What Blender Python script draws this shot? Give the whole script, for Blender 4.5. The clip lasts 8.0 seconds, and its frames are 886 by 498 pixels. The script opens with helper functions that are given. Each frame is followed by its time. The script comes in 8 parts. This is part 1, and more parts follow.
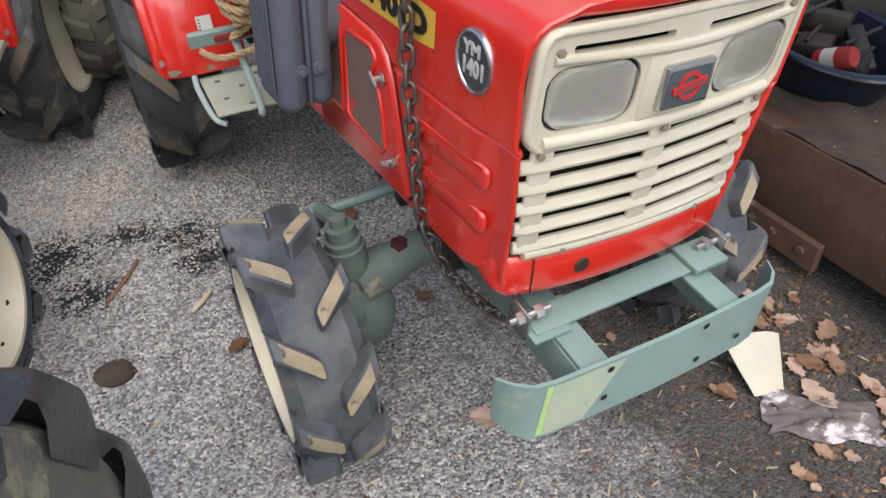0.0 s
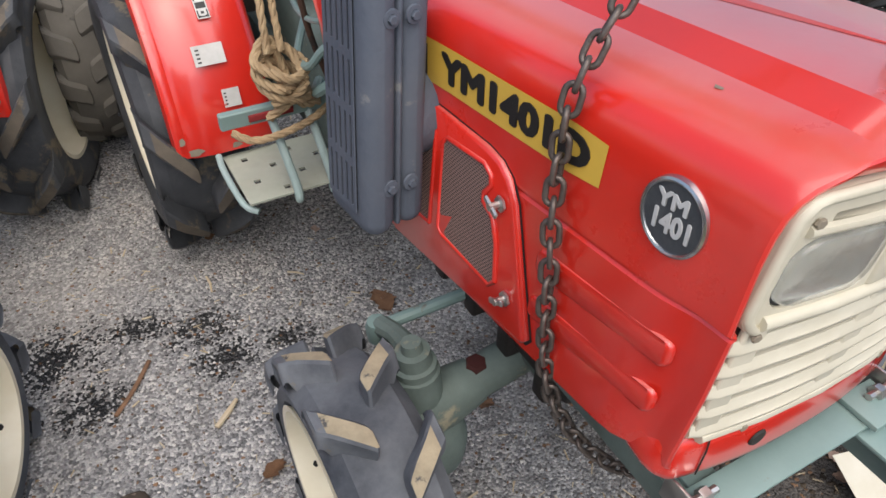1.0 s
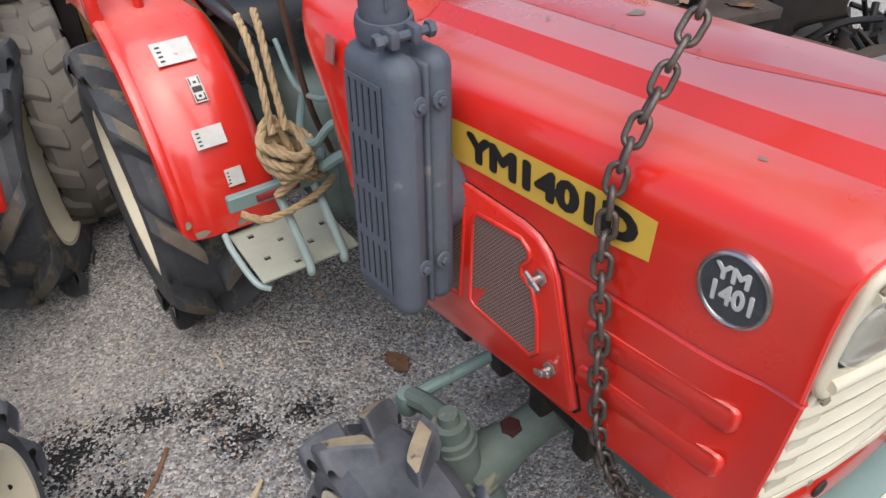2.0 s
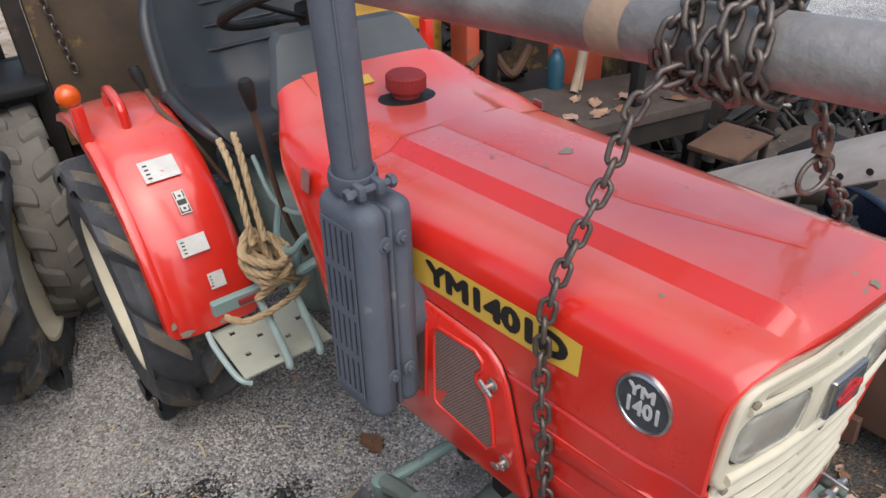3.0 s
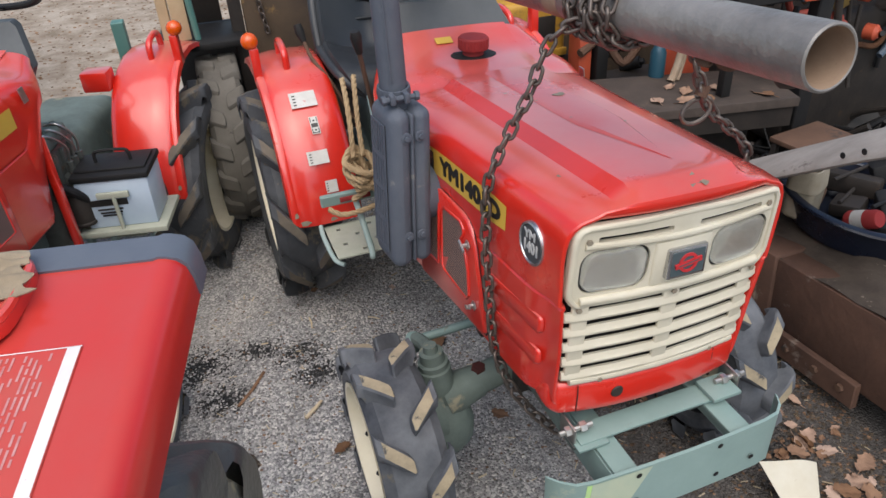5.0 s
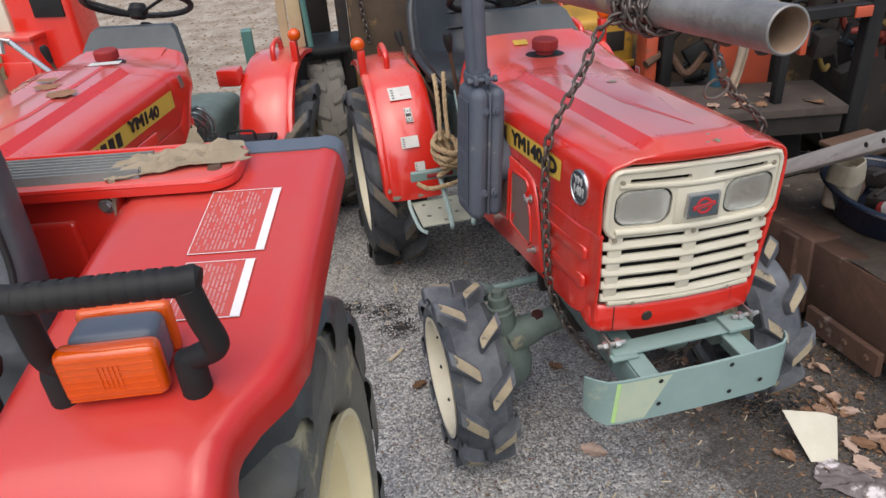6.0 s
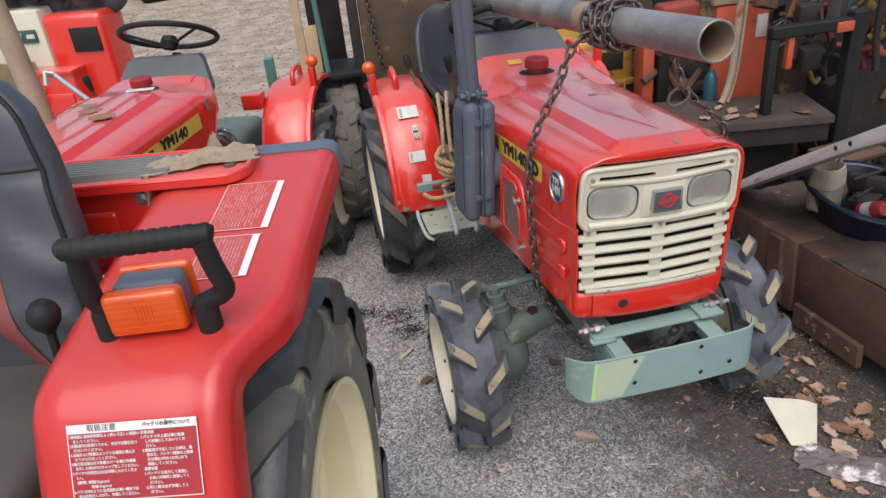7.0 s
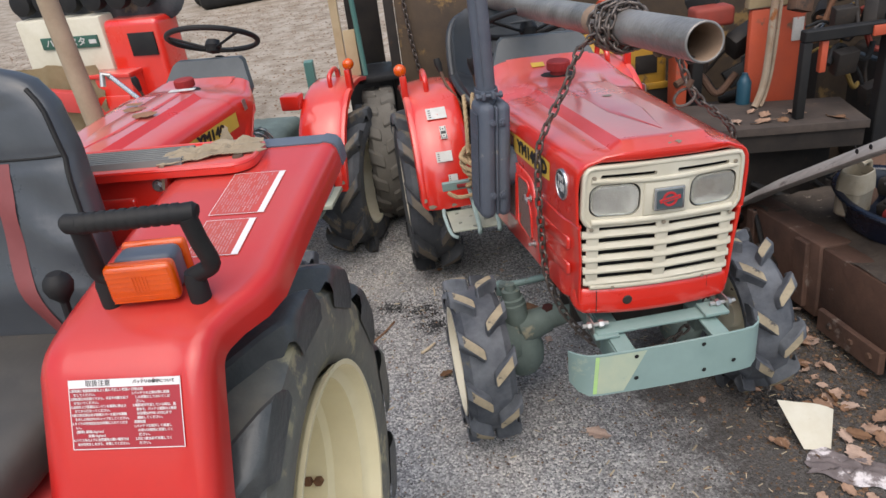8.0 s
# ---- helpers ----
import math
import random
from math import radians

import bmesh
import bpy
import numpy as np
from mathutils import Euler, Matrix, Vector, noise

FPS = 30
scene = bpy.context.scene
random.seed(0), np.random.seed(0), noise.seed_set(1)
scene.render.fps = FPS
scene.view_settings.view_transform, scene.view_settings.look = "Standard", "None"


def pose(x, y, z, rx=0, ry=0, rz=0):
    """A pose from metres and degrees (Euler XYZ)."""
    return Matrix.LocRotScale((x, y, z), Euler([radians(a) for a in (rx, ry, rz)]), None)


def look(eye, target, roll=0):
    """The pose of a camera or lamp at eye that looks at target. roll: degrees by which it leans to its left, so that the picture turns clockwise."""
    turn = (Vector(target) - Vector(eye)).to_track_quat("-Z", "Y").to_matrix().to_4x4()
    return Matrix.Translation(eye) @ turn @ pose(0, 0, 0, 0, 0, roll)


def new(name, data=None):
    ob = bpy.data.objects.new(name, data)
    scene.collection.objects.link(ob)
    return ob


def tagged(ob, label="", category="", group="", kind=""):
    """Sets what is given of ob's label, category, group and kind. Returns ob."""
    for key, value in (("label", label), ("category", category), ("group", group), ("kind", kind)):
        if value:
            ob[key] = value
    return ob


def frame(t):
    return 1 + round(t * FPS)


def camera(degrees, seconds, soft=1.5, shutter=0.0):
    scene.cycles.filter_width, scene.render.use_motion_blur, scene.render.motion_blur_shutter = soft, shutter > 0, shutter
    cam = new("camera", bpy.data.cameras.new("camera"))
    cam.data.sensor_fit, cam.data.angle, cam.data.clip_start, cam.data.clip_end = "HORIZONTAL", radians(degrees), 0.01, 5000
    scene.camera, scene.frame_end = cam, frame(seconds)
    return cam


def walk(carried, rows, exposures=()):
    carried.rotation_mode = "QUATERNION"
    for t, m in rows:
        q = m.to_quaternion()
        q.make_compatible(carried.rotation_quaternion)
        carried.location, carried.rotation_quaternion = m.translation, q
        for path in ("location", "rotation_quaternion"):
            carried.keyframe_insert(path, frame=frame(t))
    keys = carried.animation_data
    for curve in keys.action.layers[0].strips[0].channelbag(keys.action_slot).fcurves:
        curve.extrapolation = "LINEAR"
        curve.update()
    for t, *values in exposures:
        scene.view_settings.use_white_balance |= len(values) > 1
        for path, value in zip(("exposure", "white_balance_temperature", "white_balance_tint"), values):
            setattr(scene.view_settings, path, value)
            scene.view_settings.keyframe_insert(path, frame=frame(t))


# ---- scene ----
cam = camera(63.3, 8.0)
PATH = [
    (0, (-0.626, 0.192, 1.451), (-0.012, 1.522, 0.089), 0.2),
    (0.5, (-0.607, 0.448, 1.417), (0.066, 1.765, 0.07), 1.8),
    (1, (-0.696, 0.55, 1.434), (0.007, 1.881, 0.118), 1.7),
    (1.5, (-0.745, 0.595, 1.466), (-0.008, 1.943, 0.185), 0.0),
    (1.7, (-0.745, 0.624, 1.465), (0.011, 1.973, 0.197), -0.9),
    (2.8, (-0.779, 0.602, 1.623), (0.111, 1.981, 0.48), -2.0),
    (3, (-0.776, 0.551, 1.654), (0.133, 1.935, 0.532), -1.9),
    (3.5, (-0.765, 0.423, 1.656), (0.16, 1.806, 0.547), -2.4),
    (4, (-0.767, 0.301, 1.668), (0.13, 1.688, 0.541), -2.9),
    (4.5, (-0.733, 0.102, 1.695), (-0.031, 1.596, 0.566), -3.5),
    (5, (-0.706, -0.078, 1.721), (-0.236, 1.528, 0.626), -3.3),
    (5.2, (-0.74, -0.15, 1.727), (-0.33, 1.482, 0.646), -3.6),
    (6.3, (-0.817, -0.62, 1.767), (-0.555, 1.094, 0.77), -4.7),
    (6.5, (-0.789, -0.677, 1.771), (-0.539, 1.047, 0.789), -5.1),
    (7, (-0.766, -0.735, 1.786), (-0.548, 1.01, 0.833), -6.2),
    (7.5, (-0.727, -0.797, 1.766), (-0.57, 0.966, 0.834), -6.7),
    (8, (-0.656, -0.834, 1.781), (-0.581, 0.938, 0.856), -7.2),
]
walk(cam, [(t, look(eye, target, roll)) for t, eye, target, roll in PATH], [(0.0, 0.66), (1.0, 0.68), (1.7, 0.72), (3.0, 0.60), (5.0, 0.50), (6.5, 0.48), (8.0, 0.52)])

# ---- light ----
world = bpy.data.worlds.new("sky_world")
scene.world = world
world.use_nodes = True
wn = world.node_tree.nodes
sky = wn.new("ShaderNodeTexSky")
sky.sky_type = "NISHITA"
sky.sun_disc = False
sky.sun_elevation = radians(61)
sky.sun_rotation = radians(197)
sky.air_density, sky.dust_density = 1.2, 3.0
wn["Background"].inputs["Strength"].default_value = 0.125
world.node_tree.links.new(sky.outputs[0], wn["Background"].inputs["Color"])
sun_data = bpy.data.lights.new("sun", "SUN")
sun_data.energy, sun_data.angle, sun_data.color = 1.9, radians(80), (1.0, 0.96, 0.91)
sun = new("sun", sun_data)
sun.matrix_world = look((-1.0, -1.7, 6.0), (0, 1.5, 0))

# ---- materials ----
def mat(name, c1, c2=None, scale=6.0, rough=0.5, metal=0.0, bump=0.0, bscale=60.0, spots=None, spot_scale=9.0, spot_at=0.62, coat=0.0, rvar=0.12, island=0.0, dust_sheen=None, dust_sheen_amt=0.5, each=0.0):
    """Two colours mixed by large noise, fine grain and bump, and stains of a third colour."""
    m = bpy.data.materials.new(name)
    m.use_nodes = True
    n, l = m.node_tree.nodes, m.node_tree.links
    b = n["Principled BSDF"]
    tc = n.new("ShaderNodeTexCoord")
    big = n.new("ShaderNodeTexNoise")
    big.inputs["Scale"].default_value, big.inputs["Detail"].default_value = scale, 8
    big.inputs["Roughness"].default_value = 0.65
    l.new(tc.outputs["Object"], big.inputs["Vector"])
    ramp = n.new("ShaderNodeValToRGB")
    ramp.color_ramp.elements[0].position, ramp.color_ramp.elements[1].position = 0.3, 0.7
    c2 = c2 or tuple(v * 0.8 for v in c1)
    ramp.color_ramp.elements[0].color, ramp.color_ramp.elements[1].color = (*c1, 1), (*c2, 1)
    l.new(big.outputs["Fac"], ramp.inputs["Fac"])
    col = ramp.outputs["Color"]
    fine = n.new("ShaderNodeTexNoise")
    fine.inputs["Scale"].default_value, fine.inputs["Detail"].default_value = bscale, 6
    l.new(tc.outputs["Object"], fine.inputs["Vector"])
    if island:
        geo = n.new("ShaderNodeNewGeometry")
        hsv = n.new("ShaderNodeHueSaturation")
        mr = n.new("ShaderNodeMapRange")
        mr.inputs["To Min"].default_value, mr.inputs["To Max"].default_value = 1 - island, 1 + island
        l.new(geo.outputs["Random Per Island"], mr.inputs["Value"])
        l.new(mr.outputs["Result"], hsv.inputs["Value"])
        l.new(col, hsv.inputs["Color"])
        col = hsv.outputs["Color"]
    if each:
        info = n.new("ShaderNodeObjectInfo")
        tone = n.new("ShaderNodeHueSaturation")
        er = n.new("ShaderNodeMapRange")
        er.inputs["To Min"].default_value, er.inputs["To Max"].default_value = 1 - each, 1 + each
        l.new(info.outputs["Random"], er.inputs["Value"])
        l.new(er.outputs["Result"], tone.inputs["Value"])
        hr = n.new("ShaderNodeMapRange")
        hr.inputs["To Min"].default_value, hr.inputs["To Max"].default_value = 1.15, 0.65
        l.new(info.outputs["Random"], hr.inputs["Value"])
        l.new(hr.outputs["Result"], tone.inputs["Saturation"])
        l.new(col, tone.inputs["Color"])
        col = tone.outputs["Color"]
    if spots:
        sp = n.new("ShaderNodeTexNoise")
        sp.inputs["Scale"].default_value, sp.inputs["Detail"].default_value = spot_scale, 10
        sp.inputs["Roughness"].default_value = 0.7
        l.new(tc.outputs["Object"], sp.inputs["Vector"])
        sr = n.new("ShaderNodeValToRGB")
        sr.color_ramp.elements[0].position, sr.color_ramp.elements[1].position = spot_at, spot_at + 0.06
        l.new(sp.outputs["Fac"], sr.inputs["Fac"])
        mix = n.new("ShaderNodeMix")
        mix.data_type = "RGBA"
        l.new(sr.outputs["Color"], mix.inputs["Factor"])
        l.new(col, mix.inputs["A"])
        mix.inputs["B"].default_value = (*spots, 1)
        col = mix.outputs["Result"]
    # paler colour on upward faces: settled dust plus sky sheen painted in
    if dust_sheen:
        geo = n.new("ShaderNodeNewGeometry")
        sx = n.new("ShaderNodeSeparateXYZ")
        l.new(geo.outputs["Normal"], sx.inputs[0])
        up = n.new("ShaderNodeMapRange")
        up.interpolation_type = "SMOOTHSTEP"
        up.inputs["From Min"].default_value, up.inputs["From Max"].default_value, up.inputs["To Max"].default_value = 0.75, 1.0, dust_sheen_amt
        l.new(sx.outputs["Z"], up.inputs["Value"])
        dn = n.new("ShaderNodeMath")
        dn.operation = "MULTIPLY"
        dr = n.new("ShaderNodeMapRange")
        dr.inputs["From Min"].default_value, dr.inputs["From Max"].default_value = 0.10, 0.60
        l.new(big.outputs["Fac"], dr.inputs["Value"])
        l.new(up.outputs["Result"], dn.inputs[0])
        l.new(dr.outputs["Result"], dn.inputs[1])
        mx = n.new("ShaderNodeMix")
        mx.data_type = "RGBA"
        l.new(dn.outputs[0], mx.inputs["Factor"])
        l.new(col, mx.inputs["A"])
        mx.inputs["B"].default_value = (*dust_sheen, 1)
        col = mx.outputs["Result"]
    l.new(col, b.inputs["Base Color"])
    rr = n.new("ShaderNodeMapRange")
    rr.inputs["To Min"].default_value, rr.inputs["To Max"].default_value = max(rough - rvar, 0.03), min(rough + rvar, 1)
    l.new(big.outputs["Fac"], rr.inputs["Value"])
    l.new(rr.outputs["Result"], b.inputs["Roughness"])
    b.inputs["Metallic"].default_value = metal
    b.inputs["Coat Weight"].default_value = coat
    b.inputs["Coat Roughness"].default_value = 0.13
    b.inputs["Specular IOR Level"].default_value = 0.22 if rough > 0.52 and metal < 0.2 else 0.5
    if bump:
        bp = n.new("ShaderNodeBump")
        bp.inputs["Strength"].default_value, bp.inputs["Distance"].default_value = bump, 0.004
        l.new(fine.outputs["Fac"], bp.inputs["Height"])
        l.new(bp.outputs["Normal"], b.inputs["Normal"])
    return m


# pink on its level faces is part dust, part painted-in sky glare
RED = mat("red_paint", (0.66, 0.022, 0.010), (0.56, 0.020, 0.012), 4, 0.30, bump=0.05, bscale=40, spots=(0.34, 0.10, 0.06), spot_scale=9, spot_at=0.735, coat=1.0, dust_sheen=(0.60, 0.165, 0.135), dust_sheen_amt=0.72)
RED_DULL = mat("faded_red_paint", (0.55, 0.05, 0.045), (0.42, 0.05, 0.045), 3, 0.45, bump=0.05, spots=(0.35, 0.22, 0.15), spot_scale=5, spot_at=0.68)
CREAM = mat("cream_paint", (0.60, 0.565, 0.46), (0.52, 0.475, 0.365), 7, 0.5, bump=0.05, spots=(0.42, 0.32, 0.18), spot_scale=14, spot_at=0.72)
RIM = mat("cream_rim_paint", (0.82, 0.77, 0.62), (0.72, 0.65, 0.48), 7, 0.42, bump=0.05, spots=(0.24, 0.15, 0.08), spot_scale=13, spot_at=0.68)
GREEN = mat("grey_green_paint", (0.22, 0.31, 0.29), (0.17, 0.25, 0.23), 6, 0.5, bump=0.15, bscale=40, spots=(0.16, 0.13, 0.10), spot_scale=10, spot_at=0.66)
CAST = mat("grey_green_casting", (0.165, 0.21, 0.19), (0.095, 0.118, 0.105), 7, 0.6, bump=0.5, bscale=30, spots=(0.27, 0.25, 0.18), spot_scale=7, spot_at=0.58)
BLACK = mat("black_paint", (0.012, 0.0125, 0.014), (0.022, 0.021, 0.02), 8, 0.56, bump=0.2)
DARK = mat("oily_dark_iron", (0.022, 0.02, 0.019), (0.04, 0.033, 0.028), 9, 0.55, bump=0.5, bscale=30, spots=(0.07, 0.042, 0.026), spot_scale=7, spot_at=0.6)
MUFF = mat("heat_greyed_paint", (0.070, 0.083, 0.108), (0.105, 0.116, 0.138), 6, 0.6, bump=0.35, bscale=90, spots=(0.17, 0.17, 0.17), spot_scale=12, spot_at=0.62)
TYRE = mat("dusty_black_rubber", (0.036, 0.039, 0.044), (0.088, 0.092, 0.098), 6, 0.55, bump=0.5, bscale=40, spots=(0.145, 0.122, 0.09), spot_scale=8, spot_at=0.56)
LUG = mat("worn_rubber_face", (0.37, 0.31, 0.21), (0.20, 0.17, 0.12), 16, 0.85, bump=0.45, bscale=80, spots=(0.07, 0.07, 0.07), spot_scale=24, spot_at=0.57)
LUGR = mat("muddy_rubber_face", (0.15, 0.125, 0.095), (0.08, 0.07, 0.06), 10, 0.85, bump=0.4, bscale=60, spots=(0.20, 0.165, 0.115), spot_scale=12, spot_at=0.6)
STEEL = mat("bright_steel", (0.55, 0.54, 0.52), (0.42, 0.40, 0.37), 12, 0.35, 0.9, bump=0.1)
RUST = mat("rusty_steel", (0.075, 0.045, 0.033), (0.13, 0.075, 0.05), 5, 0.8, bump=0.5, bscale=40, spots=(0.05, 0.04, 0.035), spot_scale=6, spot_at=0.55)
BEAMRUST = mat("brown_rusted_beam", (0.135, 0.076, 0.054), (0.070, 0.043, 0.034), 5, 0.72, bump=0.8, bscale=35, spots=(0.19, 0.15, 0.125), spot_scale=8, spot_at=0.60)
PIPE = mat("dark_steel_pipe", (0.085, 0.08, 0.077), (0.32, 0.30, 0.28), 4, 0.40, 0.3, bump=0.6, bscale=60, spots=(0.09, 0.06, 0.045), spot_scale=7, spot_at=0.62)
CHAIN = mat("tarnished_chain_steel", (0.16, 0.135, 0.12), (0.09, 0.07, 0.06), 30, 0.45, 0.6, bump=0.3, bscale=120, spots=(0.20, 0.10, 0.06), spot_scale=25, spot_at=0.62)
WOOD = mat("weathered_grey_tube", (0.36, 0.33, 0.30), (0.22, 0.20, 0.18), 6, 0.8, bump=0.4, bscale=60, spots=(0.12, 0.10, 0.09), spot_scale=5, spot_at=0.6)
VINYL = mat("black_vinyl", (0.020, 0.023, 0.028), (0.036, 0.039, 0.042), 5, 0.42, rvar=0.22, bump=0.06, bscale=120, spots=(0.05, 0.048, 0.043), spot_scale=4, spot_at=0.68)
YELLOW = mat("yellow_decal", (0.66, 0.42, 0.06), (0.58, 0.36, 0.06), 10, 0.45)
WHITE = mat("white_sticker", (0.60, 0.59, 0.56), (0.46, 0.45, 0.42), 22, 0.5, spots=(0.5, 0.1, 0.08), spot_scale=34, spot_at=0.62)
INK = mat("black_ink", (0.015, 0.014, 0.013), None, 8, 0.5)
CHROME = mat("worn_chrome", (0.6, 0.6, 0.6), (0.42, 0.42, 0.43), 14, 0.25, 0.95)
AMBER = mat("amber_plastic", (0.70, 0.095, 0.002), (0.56, 0.070, 0.002), 9, 0.16, bump=0.1, coat=0.5)
REDCAP = mat("dusty_red_plastic", (0.30, 0.03, 0.03), (0.22, 0.03, 0.03), 9, 0.6, bump=0.2)
ROPE = mat("hemp_rope", (0.46, 0.34, 0.20), (0.30, 0.21, 0.12), 30, 0.9, bump=0.6, bscale=150)
BULB = mat("bulb_glass", (0.75, 0.73, 0.66), None, 30, 0.1, 0.3)
SIGNRED = mat("emblem_red", (0.55, 0.03, 0.035), (0.42, 0.03, 0.035), 30, 0.4)


def lens_material():
    m = bpy.data.materials.new("clear_fluted_glass")
    m.use_nodes = True
    n, l = m.node_tree.nodes, m.node_tree.links
    b = n["Principled BSDF"]
    b.inputs["Base Color"].default_value = (0.93, 0.93, 0.88, 1)
    b.inputs["Transmission Weight"].default_value, b.inputs["IOR"].default_value = 0.97, 1.45
    tc = n.new("ShaderNodeTexCoord")
    dirt = n.new("ShaderNodeTexNoise")
    dirt.inputs["Scale"].default_value, dirt.inputs["Detail"].default_value = 24.0, 6
    l.new(tc.outputs["Object"], dirt.inputs["Vector"])
    mr = n.new("ShaderNodeMapRange")
    mr.inputs["To Min"].default_value, mr.inputs["To Max"].default_value = 0.0, 0.09
    l.new(dirt.outputs["Fac"], mr.inputs["Value"])
    l.new(mr.outputs["Result"], b.inputs["Roughness"])
    return m


LENS = lens_material()

ROADTYRE = mat("earthy_grey_rubber", (0.15, 0.138, 0.118), (0.10, 0.092, 0.08), 7, 0.85, bump=0.5, bscale=35, spots=(0.06, 0.055, 0.05), spot_scale=10, spot_at=0.60)
PLUG = mat("dull_maroon_iron", (0.075, 0.022, 0.02), (0.05, 0.02, 0.018), 20, 0.7, bump=0.3)
FRONTTYRE = mat("pale_dusty_rubber", (0.035, 0.040, 0.050), (0.145, 0.154, 0.168), 7, 0.6, bump=0.35, bscale=50, spots=(0.16, 0.14, 0.105), spot_scale=9, spot_at=0.64)


# ---- mesh helpers ----
def part(name, bm, material, parent=None, label="", angle=32):
    me = bpy.data.meshes.new(name)
    bmesh.ops.recalc_face_normals(bm, faces=bm.faces[:])
    for f in bm.faces:
        f.smooth = True
    bm.to_mesh(me)
    bm.free()
    me.set_sharp_from_angle(angle=radians(angle))
    for mm in material if isinstance(material, (list, tuple)) else [material]:
        me.materials.append(mm)
    ob = new(name, me)
    if parent:
        ob.parent = parent
    if label:
        tagged(ob, label)
    return ob


def thing(name, m, label, category, group="", kind=""):
    ob = new(name)
    ob.empty_display_size = 0.1
    ob.matrix_world = m
    return tagged(ob, label, category, group, kind)


def B():
    return bmesh.new()


def box(bm, x0, x1, y0, y1, z0, z1, bevel=0.0, seg=2, m=None, mi=0):
    g = bmesh.ops.create_cube(bm, size=1.0, matrix=(m or Matrix()) @ Matrix.LocRotScale(((x0 + x1) / 2, (y0 + y1) / 2, (z0 + z1) / 2), None, (abs(x1 - x0), abs(y1 - y0), abs(z1 - z0))))
    fs = list({f for v in g["verts"] for f in v.link_faces})
    for f in fs:
        f.material_index = mi
    if bevel:
        es = list({e for v in g["verts"] for e in v.link_edges})
        bmesh.ops.bevel(bm, geom=es, offset=bevel, segments=seg, affect="EDGES", profile=0.5, clamp_overlap=True)
    return bm


def rings(bm, rows, closed=True, cap=True, mi=0):
    """Skin a list of rings of points."""
    vs = [[bm.verts.new(p) for p in r] for r in rows]
    n = len(rows[0])
    for a, b in zip(vs, vs[1:]):
        for i in range(n if closed else n - 1):
            j = (i + 1) % n
            f = bm.faces.new((a[i], a[j], b[j], b[i]))
            f.material_index = mi
    if cap and closed:
        for r in (vs[0], vs[-1]):
            try:
                bm.faces.new(r).material_index = mi
            except ValueError:
                pass
    return bm


def tube(bm, pts, r, seg=12, cap=True, flat=1.0, mi=0):
    """A round bar along points; r is a number or one per point."""
    pts = [Vector(p) for p in pts]
    rs = r if isinstance(r, (list, tuple)) else [r] * len(pts)
    rows = []
    ref = None
    for i, p in enumerate(pts):
        d = (pts[min(i + 1, len(pts) - 1)] - pts[max(i - 1, 0)]).normalized()
        if ref is None:
            ref = Vector((0, 0, 1)) if abs(d.z) < 0.9 else Vector((1, 0, 0))
        u = d.cross(ref).normalized()
        v = u.cross(d).normalized()
        ref = v
        rows.append([p + (u * math.cos(a) + v * math.sin(a) * flat) * rs[i] for a in [2 * math.pi * k / seg for k in range(seg)]])
    return rings(bm, rows, True, cap, mi)


def arc(points, n=6):
    """A smooth curve through points (Catmull-Rom)."""
    P = [Vector(p) for p in points]
    P = [P[0] * 2 - P[1]] + P + [P[-1] * 2 - P[-2]]
    out = []
    for i in range(1, len(P) - 2):
        for k in range(n):
            t = k / n
            a, b, c, d = P[i - 1], P[i], P[i + 1], P[i + 2]
            out.append(0.5 * (2 * b + (c - a) * t + (2 * a - 5 * b + 4 * c - d) * t * t + (3 * b - a - 3 * c + d) * t ** 3))
    out.append(P[-2])
    return out


def revolve(bm, prof, m=None, seg=24, a0=0.0, a1=360.0, closed_prof=False, mi=0):
    """Turn a profile of (radius, height) about z, then place it by m."""
    m = m or Matrix()
    full = abs(a1 - a0) >= 359.9
    steps = seg if full else seg + 1
    rows = []
    for k in range(steps):
        a = radians(a0 + (a1 - a0) * k / seg)
        rows.append([bm.verts.new(m @ Vector((r * math.cos(a), r * math.sin(a), h))) for r, h in prof])
    n = len(prof)
    for k in range(seg):
        a, b = rows[k], rows[(k + 1) % steps]
        for i in range(n if closed_prof else n - 1):
            j = (i + 1) % n
            try:
                bm.faces.new((a[i], a[j], b[j], b[i])).material_index = mi
            except ValueError:
                pass
    bmesh.ops.remove_doubles(bm, verts=[v for r in rows for v in r], dist=1e-5)
    return bm


def prism(bm, poly, place, depth, bevel=0.0, mi=0):
    """A flat outline (u, v) pushed out by depth; place(u, v, d) gives the point."""
    a = [bm.verts.new(place(u, v, 0)) for u, v in poly]
    b = [bm.verts.new(place(u, v, depth)) for u, v in poly]
    n = len(poly)
    fs = [bm.faces.new(a), bm.faces.new(b)] + [bm.faces.new((a[i], a[(i + 1) % n], b[(i + 1) % n], b[i])) for i in range(n)]
    for f in fs:
        f.material_index = mi
    if bevel:
        es = list({e for v in b for e in v.link_edges if e.other_vert(v) in b})
        bmesh.ops.bevel(bm, geom=es, offset=bevel, segments=2, affect="EDGES", profile=0.5, clamp_overlap=True)
    return bm


def rounded(x0, x1, z0, z1, r, n=4):
    """Outline of a rectangle with round corners."""
    out = []
    for cx, cz, a in ((x1 - r, z1 - r, 0), (x0 + r, z1 - r, 90), (x0 + r, z0 + r, 180), (x1 - r, z0 + r, 270)):
        out += [(cx + r * math.cos(radians(a + 90 * k / n)), cz + r * math.sin(radians(a + 90 * k / n))) for k in range(n + 1)]
    return out


def along(axis):
    """Turns z onto an axis."""
    return Vector(axis).to_track_quat("Z", "Y").to_matrix().to_4x4()


